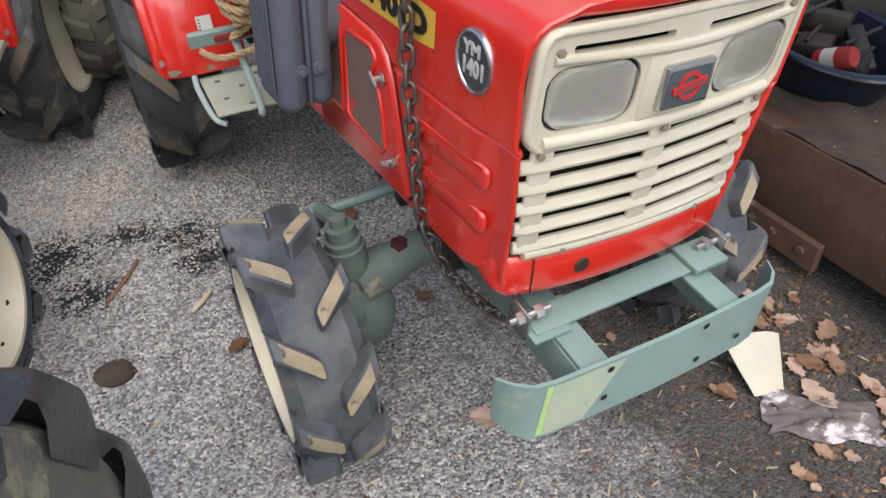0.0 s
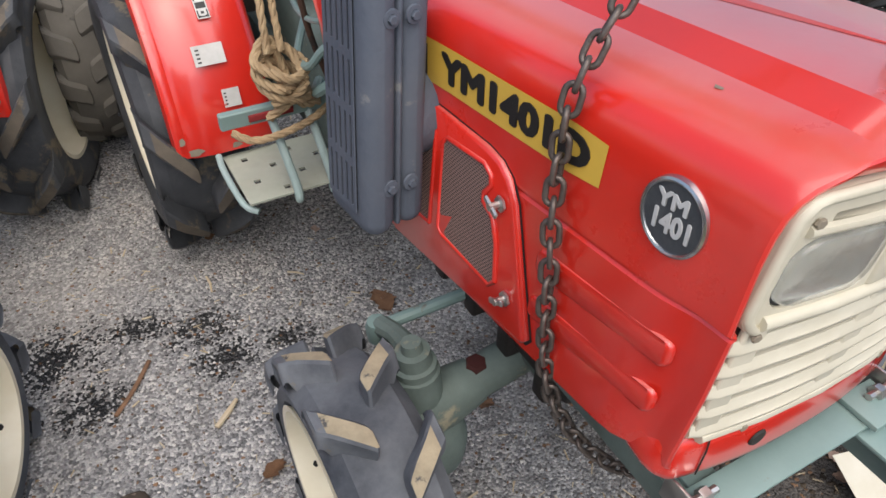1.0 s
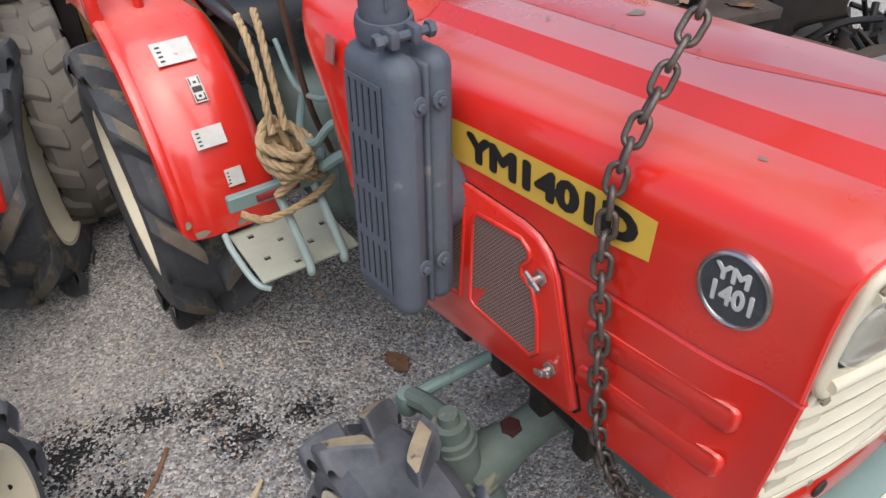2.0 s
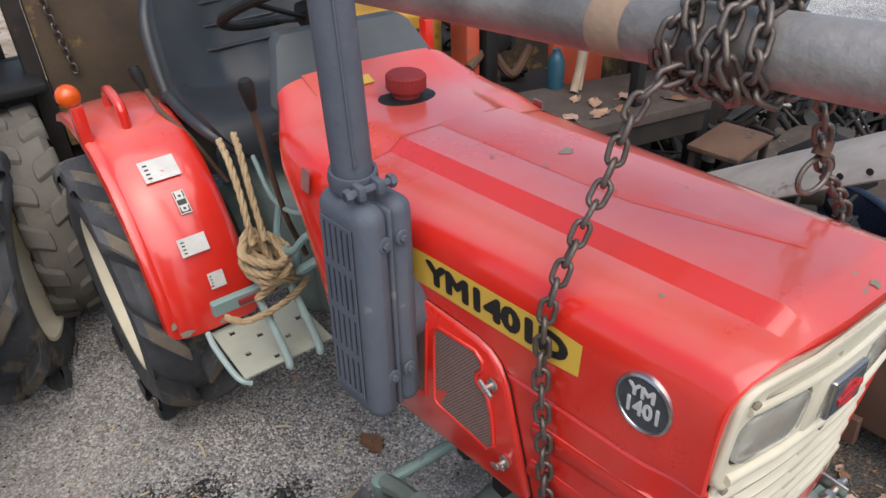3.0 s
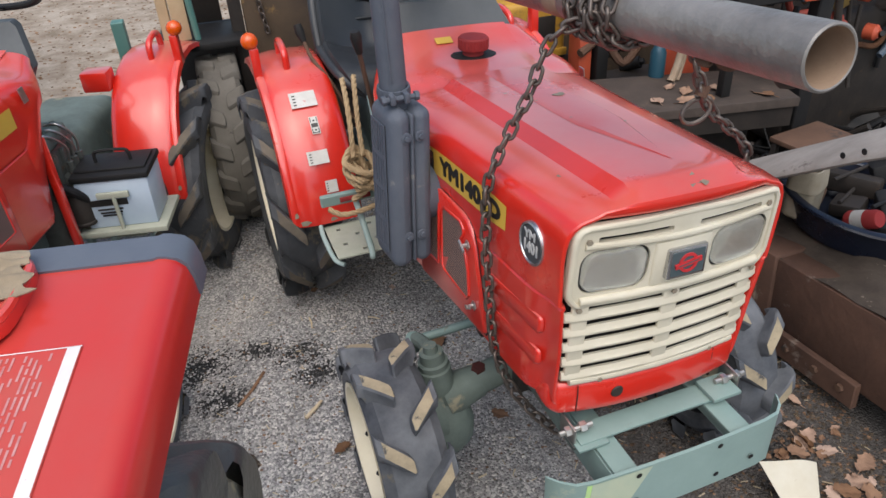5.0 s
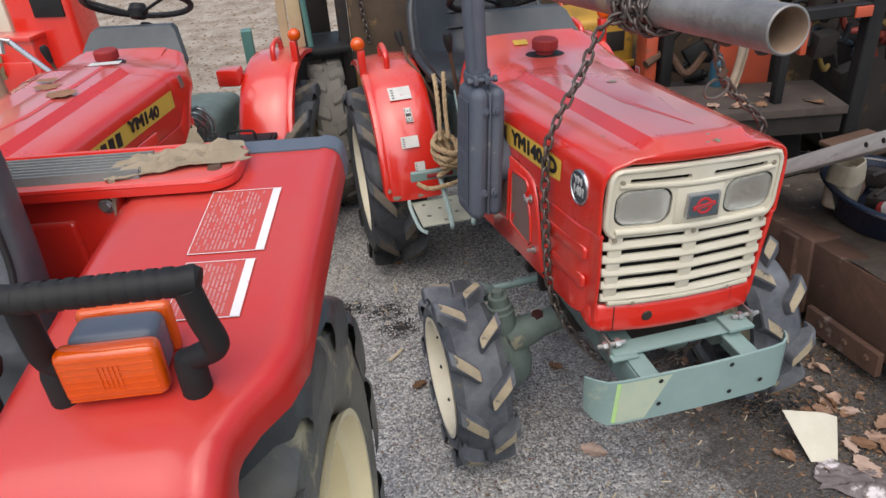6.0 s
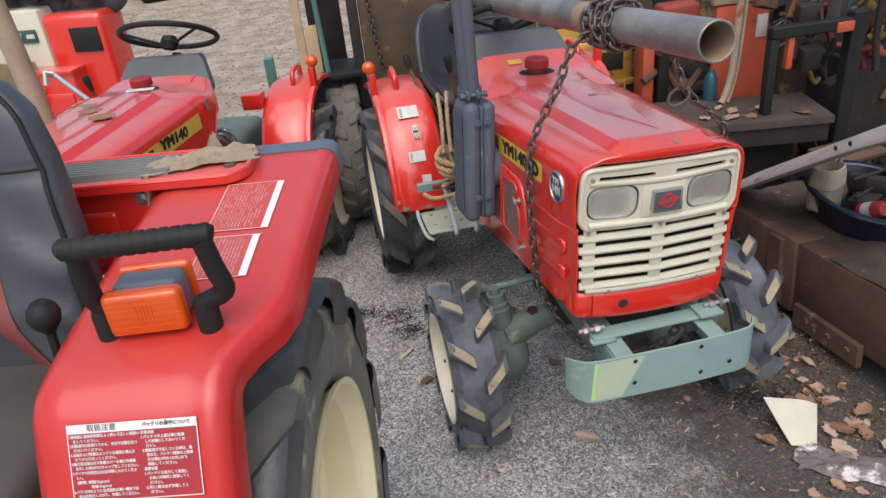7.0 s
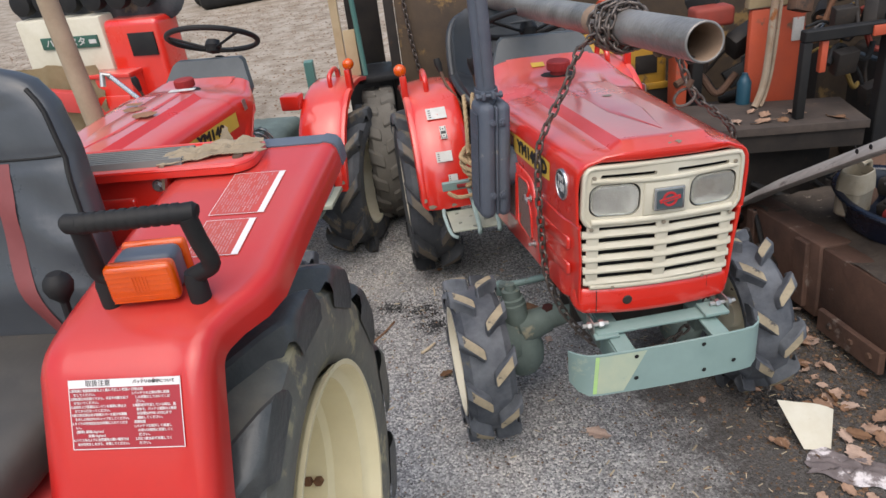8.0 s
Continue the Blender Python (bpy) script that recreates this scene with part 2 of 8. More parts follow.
def cyl(bm, p0, p1, r, seg=14, r2=None, mi=0):
    return tube(bm, [p0, p1], [r, r if r2 is None else r2], seg, True, 1.0, mi)


def bolt(bm, p, axis, r=0.008, h=0.006, mi=0):
    m = Matrix.Translation(p) @ along(axis)
    rings(bm, [[m @ Vector((q * math.cos(k * math.pi / 3), q * math.sin(k * math.pi / 3), z)) for k in range(6)] for q, z in ((r, 0), (r, h * 0.8), (r * 0.85, h))], True, True, mi)


def lettering(name, text, size, m, material, parent, depth=0.0008, sx=1.0, shear=0.0, bold=0.0):
    """Writing as a thin mesh, centred at m, lying in m's x-y plane."""
    cu = bpy.data.curves.new(name, "FONT")
    cu.body, cu.size, cu.align_x, cu.align_y = text, size, "CENTER", "CENTER"
    cu.extrude, cu.shear, cu.resolution_u = depth, shear, 3
    ob = bpy.data.objects.new(name, cu)
    scene.collection.objects.link(ob)
    bpy.context.view_layer.update()
    me = bpy.data.meshes.new_from_object(ob.evaluated_get(bpy.context.evaluated_depsgraph_get()))
    bpy.data.objects.remove(ob)
    bpy.data.curves.remove(cu)
    if bold:
        bm = bmesh.new()
        for i, (dx, dy) in enumerate(((0, 0), (-1, 0), (1, 0), (0, 1), (0, -1), (-0.7, -0.7), (0.7, -0.7), (-0.7, 0.7), (0.7, 0.7))):
            bm.from_mesh(me)
            bm.verts.ensure_lookup_table()
            for v in bm.verts[-len(me.vertices):]:
                v.co += Vector((dx * bold, dy * bold, 0.00006 * i))
        bm.to_mesh(me)
        bm.free()
    me.materials.clear()
    me.materials.append(material)
    me.transform(m @ Matrix.Diagonal((sx, 1, 1, 1)))
    me.name = name
    o = new(name, me)
    o.parent = parent
    return o


# ---- wheels ----
def farm_wheel(tr, name, x, y, z, R, width, rim_r, side, lugs, lug_h, bent=0.5, lugmat=None, tilt=0.0, dish=0.0, fat=0.075, tyremat=None, lugside=None, lip=1.0, rimmat=None, tail=1.0):
    """Hub, rim and lugged tyre; side is -1 where the open face looks to -x."""
    base = pose(x, y, z, 0, 0, tilt)
    m = base @ pose(0, 0, 0, 0, 90 * side, 0)      # local z points out of the open face
    w = width / 2
    hub = part(name, revolve(B(), [(0.0, -w * (0.5 + dish)), (0.055, -w * (0.5 + dish)), (0.055, w * (-0.1 - dish)), (0.04, w * (0.0 - dish)), (0.0, w * (0.0 - dish))], m, 18), rimmat or RIM, tr)
    rr = rim_r
    prof = [(rr + 0.004, w * (lip - 0.1)), (rr + 0.010, w * lip), (rr - 0.002, w * (lip - 0.01)), (rr - 0.016, w * 0.62), (rr - 0.026, w * 0.30), (rr - 0.034, w * (0.05 - dish * 0.4)), (rr - 0.040, w * (-0.12 - dish)),
            (rr - 0.052, w * (-0.24 - dish)), (rr * 0.70, w * (-0.30 - dish)), (rr * 0.55, w * (-0.16 - dish)), (0.055, w * (-0.18 - dish))]
    if dish > 0.5:
        prof[3:7] = [(rr - 0.010, w * 0.80), (rr - 0.014, w * 0.74), (rr - 0.030, w * 0.66), (rr - 0.033, w * 0.10), (rr - 0.046, w * -0.02), (rr - 0.050, w * -0.50), (rr - 0.046, w * (-0.12 - dish))]
    part("rim", revolve(B(), prof, m, 56), rimmat or RIM, hub)
    for k in range(5):
        bm = B()
        a = 2 * math.pi * k / 5 + 0.3
        bolt(bm, m @ Vector((rr * 0.40 * math.cos(a), rr * 0.40 * math.sin(a), w * (-0.17 - dish))), m.to_3x3() @ Vector((0, 0, 1)), 0.013, 0.014)
        part("wheel_nut", bm, RUST, hub)
    if name == "front_wheel":
        for k in range(9):
            a = 2 * math.pi * k / 9
            q = Vector((math.cos(a), math.sin(a), 0))
            bm = B()
            bolt(bm, m @ (q * (rr - 0.0165) + Vector((0, 0, w * 0.55))), m.to_3x3() @ -q, 0.008, 0.002)
            part("rim_slot", bm, BLACK, hub)
    Rb = R - lug_h
    bm = B()
    carc = [(rr, -w * 0.80), (rr + (Rb - rr) * 0.25, -w * 0.97), (rr + (Rb - rr) * 0.6, -w), (Rb - 0.02, -w * 0.93), (Rb, -w * 0.7), (Rb + 0.004, 0), (Rb, w * 0.7), (Rb - 0.02, w * 0.93),
            (rr + (Rb - rr) * 0.6, w), (rr + (Rb - rr) * 0.25, w * 0.97), (rr + 0.002, w * 0.80)]
    revolve(bm, carc, m, 40)
    part("tyre", bm, tyremat or TYRE, hub, "dusty black rubber tyre")
    th = fat * R
    path = [(0.10, 0.00, 0.0, 0.35, 0.010), (0.125, 0.03, 0.0, 0.72, 0.003), (0.18, 0.08, 0.0, 0.95, 0.0), (0.35, 0.28, 0.0, 1.0, 0.0), (0.68, 0.64, 0.0, 1.0, 0.0), (0.86, 0.85, 0.0, 1.04, 0.002),
            (0.95, 0.95, 0.02, 1.08, 0.004), (1.0 + 0.01 * tail, 1.03, 0.12, 1.12, 0.0), (1.0 + 0.05 * tail, 1.10, 0.32, 1.15, 0.0), (1.0 + 0.01 * tail, 1.16, 0.66, 1.1, 0.0)]
    for s in (-1, 1):
        lb = B()
        vs = []
        for u, t, drop, fw, sag in path:
            ang = -t * bent * width / R * side
            top = Rb + lug_h - sag - drop * (Rb - rr) * 0.55
            low = top - 0.03 if drop > 0 else Rb - 0.012
            da = th / R * fw
            vs.append([lb.verts.new((r * math.cos(a), r * math.sin(a), s * u * w)) for r, a in ((low, ang - da * 1.25), (top - 0.005, ang - da * 0.9), (top, ang - da * 0.68), (top, ang + da * 0.68), (top - 0.005, ang + da * 0.9), (low, ang + da * 1.25))])
        for i, (p, q) in enumerate(zip(vs, vs[1:])):
            for e in range(5):
                lb.faces.new((p[e], p[e + 1], q[e + 1], q[e])).material_index = 1 if e == 2 and 0 < i < 5 else 0
        lb.faces.new(vs[0])
        lb.faces.new(vs[-1])
        first = part("lug", lb, [lugside or tyremat or TYRE, lugmat], hub)
        for k in range(lugs):
            ob = first if k == 0 else new("lug", first.data)
            ob.parent = hub
            ob.matrix_local = m @ pose(0, 0, 0, 0, 0, 360 * (k + (0.5 if s > 0 else 0)) / lugs)
    return hub
LABELINK = mat("faded_label_print", (0.55, 0.30, 0.29), (0.42, 0.14, 0.14), 40, 0.5)
RUSTPALE = mat("flaked_pale_paint", (0.36, 0.31, 0.24), (0.26, 0.18, 0.12), 8, 0.7, bump=0.3, spots=(0.25, 0.09, 0.03), spot_scale=10, spot_at=0.55)
SIGN = mat("dark_green_sign", (0.03, 0.10, 0.07), (0.025, 0.08, 0.06), 6, 0.4)

# ---- ground ----
def ground_material():
    m = bpy.data.materials.new("gravelled_asphalt")
    m.use_nodes = True
    n, l = m.node_tree.nodes, m.node_tree.links
    b = n["Principled BSDF"]
    tc = n.new("ShaderNodeTexCoord")

    def node(kind, **inputs):
        k = n.new(kind)
        for a, v in inputs.items():
            k.inputs[a.replace("_", " ")].default_value = v
        return k

    def ramp(src, stops):
        r = n.new("ShaderNodeValToRGB")
        e = r.color_ramp.elements
        while len(e) < len(stops):
            e.new(0.5)
        for el, (p, c) in zip(e, stops):
            el.position, el.color = p, (*c, 1)
        l.new(src, r.inputs["Fac"])
        return r.outputs["Color"]

    def mix(f, a, c):
        k = n.new("ShaderNodeMix")
        k.data_type = "RGBA"
        l.new(f, k.inputs["Factor"])
        for s, v in (("A", a), ("B", c)):
            if isinstance(v, tuple):
                k.inputs[s].default_value = (*v, 1)
            else:
                l.new(v, k.inputs[s])
        return k.outputs["Result"]

    vor = node("ShaderNodeTexVoronoi", Scale=150.0)
    l.new(tc.outputs["Object"], vor.inputs["Vector"])
    sep = n.new("ShaderNodeSeparateColor")
    l.new(vor.outputs["Color"], sep.inputs["Color"])
    stone = ramp(sep.outputs[0], [(0.0, (0.10, 0.10, 0.105)), (0.5, (0.285, 0.285, 0.291)), (0.85, (0.44, 0.435, 0.43)), (1.0, (0.62, 0.61, 0.59))])
    big = node("ShaderNodeTexNoise", Scale=1.1, Detail=8.0)
    l.new(tc.outputs["Object"], big.inputs["Vector"])
    col = mix(ramp(big.outputs["Fac"], [(0.45, (0, 0, 0)), (0.72, (0.55, 0.55, 0.55))]), stone, (0.37, 0.345, 0.315))
    patch = node("ShaderNodeTexNoise", Scale=2.6, Detail=5.0, Roughness=0.6)
    l.new(tc.outputs["Object"], patch.inputs["Vector"])
    tone = n.new("ShaderNodeMix")
    tone.data_type, tone.blend_type = "RGBA", "MULTIPLY"
    tone.inputs["Factor"].default_value = 1.0
    l.new(col, tone.inputs["A"])
    l.new(ramp(patch.outputs["Fac"], [(0.30, (0.72, 0.71, 0.69)), (0.50, (1.04, 1.03, 1.01)), (0.68, (1.28, 1.24, 1.18))]), tone.inputs["B"])
    col = tone.outputs["Result"]
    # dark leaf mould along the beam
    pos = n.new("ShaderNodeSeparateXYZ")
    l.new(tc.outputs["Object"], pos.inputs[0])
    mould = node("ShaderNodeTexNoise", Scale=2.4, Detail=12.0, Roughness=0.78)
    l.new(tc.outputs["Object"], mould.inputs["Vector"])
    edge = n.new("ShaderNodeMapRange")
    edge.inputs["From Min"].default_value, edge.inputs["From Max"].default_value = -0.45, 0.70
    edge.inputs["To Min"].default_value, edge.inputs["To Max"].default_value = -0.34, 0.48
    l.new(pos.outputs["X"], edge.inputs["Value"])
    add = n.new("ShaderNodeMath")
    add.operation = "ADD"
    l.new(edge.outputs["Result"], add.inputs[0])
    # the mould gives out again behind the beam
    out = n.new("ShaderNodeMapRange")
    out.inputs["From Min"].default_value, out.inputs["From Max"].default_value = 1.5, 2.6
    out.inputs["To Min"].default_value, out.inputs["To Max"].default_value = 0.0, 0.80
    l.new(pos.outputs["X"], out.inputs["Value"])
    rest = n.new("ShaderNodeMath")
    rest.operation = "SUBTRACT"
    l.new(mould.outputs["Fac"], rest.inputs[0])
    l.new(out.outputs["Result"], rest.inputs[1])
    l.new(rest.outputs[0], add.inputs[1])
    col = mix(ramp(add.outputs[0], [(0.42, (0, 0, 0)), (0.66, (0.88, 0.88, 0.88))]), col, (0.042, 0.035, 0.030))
    # earth of the yard far off
    far = n.new("ShaderNodeMapRange")
    far.inputs["From Min"].default_value, far.inputs["From Max"].default_value = 3.6, 5.5
    l.new(pos.outputs["Y"], far.inputs["Value"])
    leafn = node("ShaderNodeTexNoise", Scale=3.5, Detail=9.0, Roughness=0.75)
    l.new(tc.outputs["Object"], leafn.inputs["Vector"])
    earth = ramp(leafn.outputs["Fac"], [(0.3, (0.13, 0.10, 0.065)), (0.45, (0.24, 0.19, 0.14)), (0.60, (0.37, 0.32, 0.26)), (0.75, (0.20, 0.13, 0.08))])
    col = mix(far.outputs["Result"], col, earth)
    # oil stains with ragged edges
    fine = node("ShaderNodeTexNoise", Scale=17.0, Detail=5.0, Roughness=0.7)
    l.new(tc.outputs["Object"], fine.inputs["Vector"])
    total = None
    for cx, cy, sx, sy in OIL:
        mp = n.new("ShaderNodeMapping")
        mp.vector_type = "TEXTURE"
        mp.inputs["Location"].default_value = (cx, cy, 0)
        mp.inputs["Scale"].default_value = (sx, sy, 1)
        l.new(tc.outputs["Object"], mp.inputs["Vector"])
        ln = n.new("ShaderNodeVectorMath")
        ln.operation = "LENGTH"
        l.new(mp.outputs[0], ln.inputs[0])
        mr = n.new("ShaderNodeMapRange")
        mr.inputs["From Min"].default_value, mr.inputs["From Max"].default_value = 0.15, 1.25
        mr.inputs["To Min"].default_value, mr.inputs["To Max"].default_value = 0.55, -0.75
        l.new(ln.outputs["Value"], mr.inputs["Value"])
        if total is None:
            total = mr.outputs["Result"]
        else:
            ad = n.new("ShaderNodeMath")
            ad.operation = "MAXIMUM"
            l.new(total, ad.inputs[0])
            l.new(mr.outputs["Result"], ad.inputs[1])
            total = ad.outputs[0]
    patchy = n.new("ShaderNodeMath")
    patchy.operation = "MULTIPLY_ADD"
    patchy.inputs[1].default_value = 1.5
    l.new(fine.outputs["Fac"], patchy.inputs[0])
    l.new(total, patchy.inputs[2])
    ad = n.new("ShaderNodeMath")
    ad.operation = "SUBTRACT"
    l.new(patchy.outputs[0], ad.inputs[0])
    l.new(sep.outputs[1], ad.inputs[1])
    oil = ramp(ad.outputs[0], [(0.50, (0, 0, 0)), (0.56, (1, 1, 1))])
    col = mix(oil, col, (0.012, 0.012, 0.013))
    l.new(col, b.inputs["Base Color"])
    rg = n.new("ShaderNodeMapRange")
    rg.inputs["To Min"].default_value, rg.inputs["To Max"].default_value = 0.85, 0.4
    l.new(oil, rg.inputs["Value"])
    l.new(rg.outputs["Result"], b.inputs["Roughness"])
    bp = n.new("ShaderNodeBump")
    bp.inputs["Strength"].default_value, bp.inputs["Distance"].default_value = 0.9, 0.006
    fade = n.new("ShaderNodeMapRange")
    fade.inputs["From Min"].default_value, fade.inputs["From Max"].default_value = 2.5, 5.0
    fade.inputs["To Min"].default_value, fade.inputs["To Max"].default_value = 0.9, 0.0
    l.new(pos.outputs["Y"], fade.inputs["Value"])
    l.new(fade.outputs["Result"], bp.inputs["Strength"])
    l.new(vor.outputs["Distance"], bp.inputs["Height"])
    bp.invert = True
    l.new(bp.outputs["Normal"], b.inputs["Normal"])
    return m


OIL = [(-1.02, 2.04, 0.22, 0.17), (-0.95, 1.84, 0.15, 0.11), (-0.80, 2.06, 0.15, 0.08), (-0.66, 1.99, 0.15, 0.11), (-0.62, 1.86, 0.13, 0.10), (-0.46, 1.86, 0.11, 0.09), (0.55, 1.05, 0.25, 0.12)]
GROUND = ground_material()
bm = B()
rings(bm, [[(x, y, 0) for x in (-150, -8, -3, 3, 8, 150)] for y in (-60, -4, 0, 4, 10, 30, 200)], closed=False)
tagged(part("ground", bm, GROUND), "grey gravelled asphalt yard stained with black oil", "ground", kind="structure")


# ---- the tractor ----
def holed_plate(us, vs, holes, place, thick):
    """A plate over the grid of cuts us, vs, less the cells in holes."""
    bm = B()
    vv = {}

    def vert(i, j):
        if (i, j) not in vv:
            vv[i, j] = bm.verts.new(place(us[i], vs[j]))
        return vv[i, j]
    for i in range(len(us) - 1):
        for j in range(len(vs) - 1):
            if (i, j) not in holes:
                bm.faces.new((vert(i, j), vert(i + 1, j), vert(i + 1, j + 1), vert(i, j + 1)))
    bmesh.ops.recalc_face_normals(bm, faces=bm.faces[:])
    bmesh.ops.solidify(bm, geom=bm.faces[:], thickness=thick)
    return bm


HOOD_R = 0.80          # rear edge of the bonnet
STANCE = {"ys": (0.04, 2.0), "dz": (0.0, -0.155), "roll": 2.2}     # slung bonnet: falls towards the seat and leans


def fall(y):
    return float(np.interp(y, STANCE["ys"], STANCE["dz"]))


def half_width(y, z=1.0):
    """Half the bonnet's width; the cheeks draw in under the seam near the grille."""
    w = float(np.interp(y, [-0.05, 0.0, 0.1, 0.2, 0.35, 0.5, 0.8], [0.2345, 0.236, 0.2425, 0.2475, 0.255, 0.262, 0.285]))
    k = min(max((0.09 - y) / 0.08, 0), 1)
    k = k * k * (3 - 2 * k)
    return w + float(np.interp(z, [0.64, 0.885, 0.915], [0.004, 0.003, 0.0])) * (1 - k) - k * float(np.interp(z, [0.64, 0.885, 0.915], [0.014, 0.012, 0.0]))


def hood_bottom(y):
    return 0.648


def hood_section(y, lift=1.0, inset=0.0, back=0.0):
    zb = hood_bottom(y) + inset
    f = 0.111 + 0.02 * y
    k = 0.021 * lift
    half = [(-0.010, zb), (-0.002, zb + 0.010), (0.0, zb + 0.030), (0.0, 0.80), (0.0, 0.898), (-0.0035, 0.901), (-0.0035, 0.905), (0.001, 0.908), (0.001, 1.0), (-0.001, 1.035), (-0.005, 1.055), (-0.013, 1.070), (-0.026, 1.081), (-0.055, 1.092)]
    half = [(half_width(y, z) + x - inset, z - (inset if z > 1.03 else 0)) for x, z in half]
    half += [(f + 0.055, 1.0985 - inset), (f + 0.028, 1.1025 - inset), (f, 1.104 + k - inset), (f - 0.03, 1.105 + k - inset), (0.05, 1.106 + k - inset)]
    rim = float(np.interp(inset, [0.0, 0.001, 0.0032, 0.0062, 0.0095, 0.0125, 0.014], [2.0, 1.110, 1.100, 1.090, 1.0825, 1.0775, 1.076]))
    half = [(x, min(z, rim)) for x, z in half]
    k = min(max((0.12 - y) / 0.10, 0), 1)
    out = [(x, y + back + k * (-0.008 + 0.026 * (x / 0.236) ** 2) + (0.0 if z > 0.9 else k * 0.06 * (0.9 - z)), z + fall(y)) for x, z in half]
    return [(-x, yy, z) for x, yy, z in out] + [(x, yy, z) for x, yy, z in reversed(out)]


def side_point(s, y, z, d=0.0):
    """A point on the bonnet's side, d outside it; z is counted before the fall."""
    return (s * (half_width(y, z) + d), y, z + fall(y))


def grille_bow(bm):
    for v in bm.verts:
        v.co.y += -0.004 + 0.020 * (v.co.x / 0.22) ** 2 - 0.03 * (v.co.z - 0.9)


def build_tractor(tr):
    # bonnet
    bm = B()
    ys = [(0.030, 0.0, 0.014), (0.004, 0.0, 0.0125), (-0.005, 0.02, 0.0095), (-0.0090, 0.05, 0.0062), (-0.0098, 0.10, 0.0032), (-0.0075, 0.16, 0.0010), (-0.001, 0.28, 0.0), (0.012, 0.55, 0.0), (0.030, 0.9, 0.0), (0.037, 1.0, 0.0)]
    ys += [(y, 1.0, 0.0) for y in (0.05, 0.08, 0.12, 0.16, 0.2, 0.3, 0.4, 0.5, 0.6, 0.7, HOOD_R - 0.01, HOOD_R)]
    rings(bm, [hood_section(y, li, ins) for y, li, ins in ys], closed=False)
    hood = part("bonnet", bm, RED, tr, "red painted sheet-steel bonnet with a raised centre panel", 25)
    # shallow spear-shaped fold along the crown
    bm = B()
    rows = []
    for y in [0.085 + 0.0594 * k for k in range(13)]:
        g = min(1, (y - 0.085) / 0.25)
        z = 1.128 + fall(y)
        rows.append([(0.022 - 0.060 * g, y, z - 0.0005), (0.022 - 0.046 * g, y, z + 0.0045 * g), (0.022 + 0.040 * g, y, z + 0.0050 * g), (0.022 + 0.050 * g, y, z - 0.0005)])
    rings(bm, rows, closed=False)
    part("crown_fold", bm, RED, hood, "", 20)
    for x, y, r, a in ((0.012, 0.010, 0.020, 40), (0.030, -0.002, 0.010, 0), (0.03, 0.52, 0.022, 10), (-0.04, 0.50, 0.005, 0), (-0.07, 0.60, 0.005, 0), (-0.03, 0.36, 0.004, 0), (0.06, 0.30, 0.009, 0), (-0.165, 0.16, 0.010, 30), (-0.145, 0.13, 0.006, 30)):
        if y < 0.03:
            z = 1.1185 + 0.25 * (y - 0.010)
            tilt = 22
        else:
            z, tilt = (1.1332 if abs(x) < 0.05 else 1.1285 if x > -0.1 else 1.0985) + fall(y), -4.5
        bm = B()
        rng_c = random.Random(int(x * 1000) + int(y * 100))
        mm = pose(x, y, z, tilt, 0, 0) @ pose(0, 0, 0, 0, 0, a)
        bm.faces.new([bm.verts.new(mm @ Vector((r * rng_c.uniform(0.5, 1.2) * math.cos(k * 0.5236), r * 0.7 * rng_c.uniform(0.5, 1.2) * math.sin(k * 0.5236), 0.0008))) for k in range(12)])
        part("bare_patch", bm, BARE, hood, "chipped patch of bare dull metal")
    # lower front apron, wrapped round the corners
    plan = arc([(-0.2285, 0.16, 0), (-0.2270, 0.08, 0), (-0.2245, 0.045, 0), (-0.214, 0.026, 0), (-0.192, 0.016, 0), (-0.10, 0.0035, 0), (0.0, 0.0, 0), (0.10, 0.0035, 0), (0.192, 0.016, 0), (0.214, 0.026, 0), (0.2245, 0.045, 0), (0.2270, 0.08, 0), (0.2285, 0.16, 0)], 4)
    bm = B()
    rows = []
    for i, p in enumerate(plan):
        d = (plan[min(i + 1, len(plan) - 1)] - plan[max(i - 1, 0)]).normalized()
        n = Vector((d.y, -d.x, 0))
        lowest = 0.620 + 0.030 * min(1, max(0, (p.y - 0.0) / 0.10))
        top = 0.7035 - 0.050 * min(1, max(0, (p.y - 0.03) / 0.10))
        rows.append([Vector((p.x, p.y, z)) + n * o for z, o in ((lowest + 0.002, -0.012), (lowest, -0.002), (lowest + 0.006, 0.003), (lowest + 0.016, 0.0045), (top - 0.014, 0.0030), (top - 0.004, 0.0005), (top, -0.005), (top - 0.001, -0.016))])
    rings(bm, rows, closed=False)
    apron = part("front_apron", bm, RED, tr, "", 40)
    for x in (-0.172, 0.150):
        part("panel_seam", tube(B(), [(x, 0.0085, 0.700), (x, 0.0065, 0.68), (x, 0.0065, 0.632)], 0.0012, 6), DARK, apron)
    part("apron_plug", revolve(B(), [(0, 0.003), (0.012, 0.003), (0.0145, 0.0)], pose(-0.085, -0.0015, 0.664, 90, 0, 0), 14), DARK, tr)
    # pressed panels on both cheeks
    for s in (-1, 1):
        for z0, z1 in ((0.815, 0.855), (0.736, 0.776)):
            bm = B()
            o = rounded(0.055, 0.275, z0, z1, 0.012, 4)
            prism(bm, o, lambda u, v, d: side_point(s, u, v - 0.02 * u, -0.003 + d), 0.0075, 0.0055)
            part("pressed_panel", bm, RED, hood, "", 50)
        # decal with the model number
        L0, L1, z0, z1 = 0.204, 0.80, 0.973, 1.0345
        n = 12
        bm = B()
        rows = []
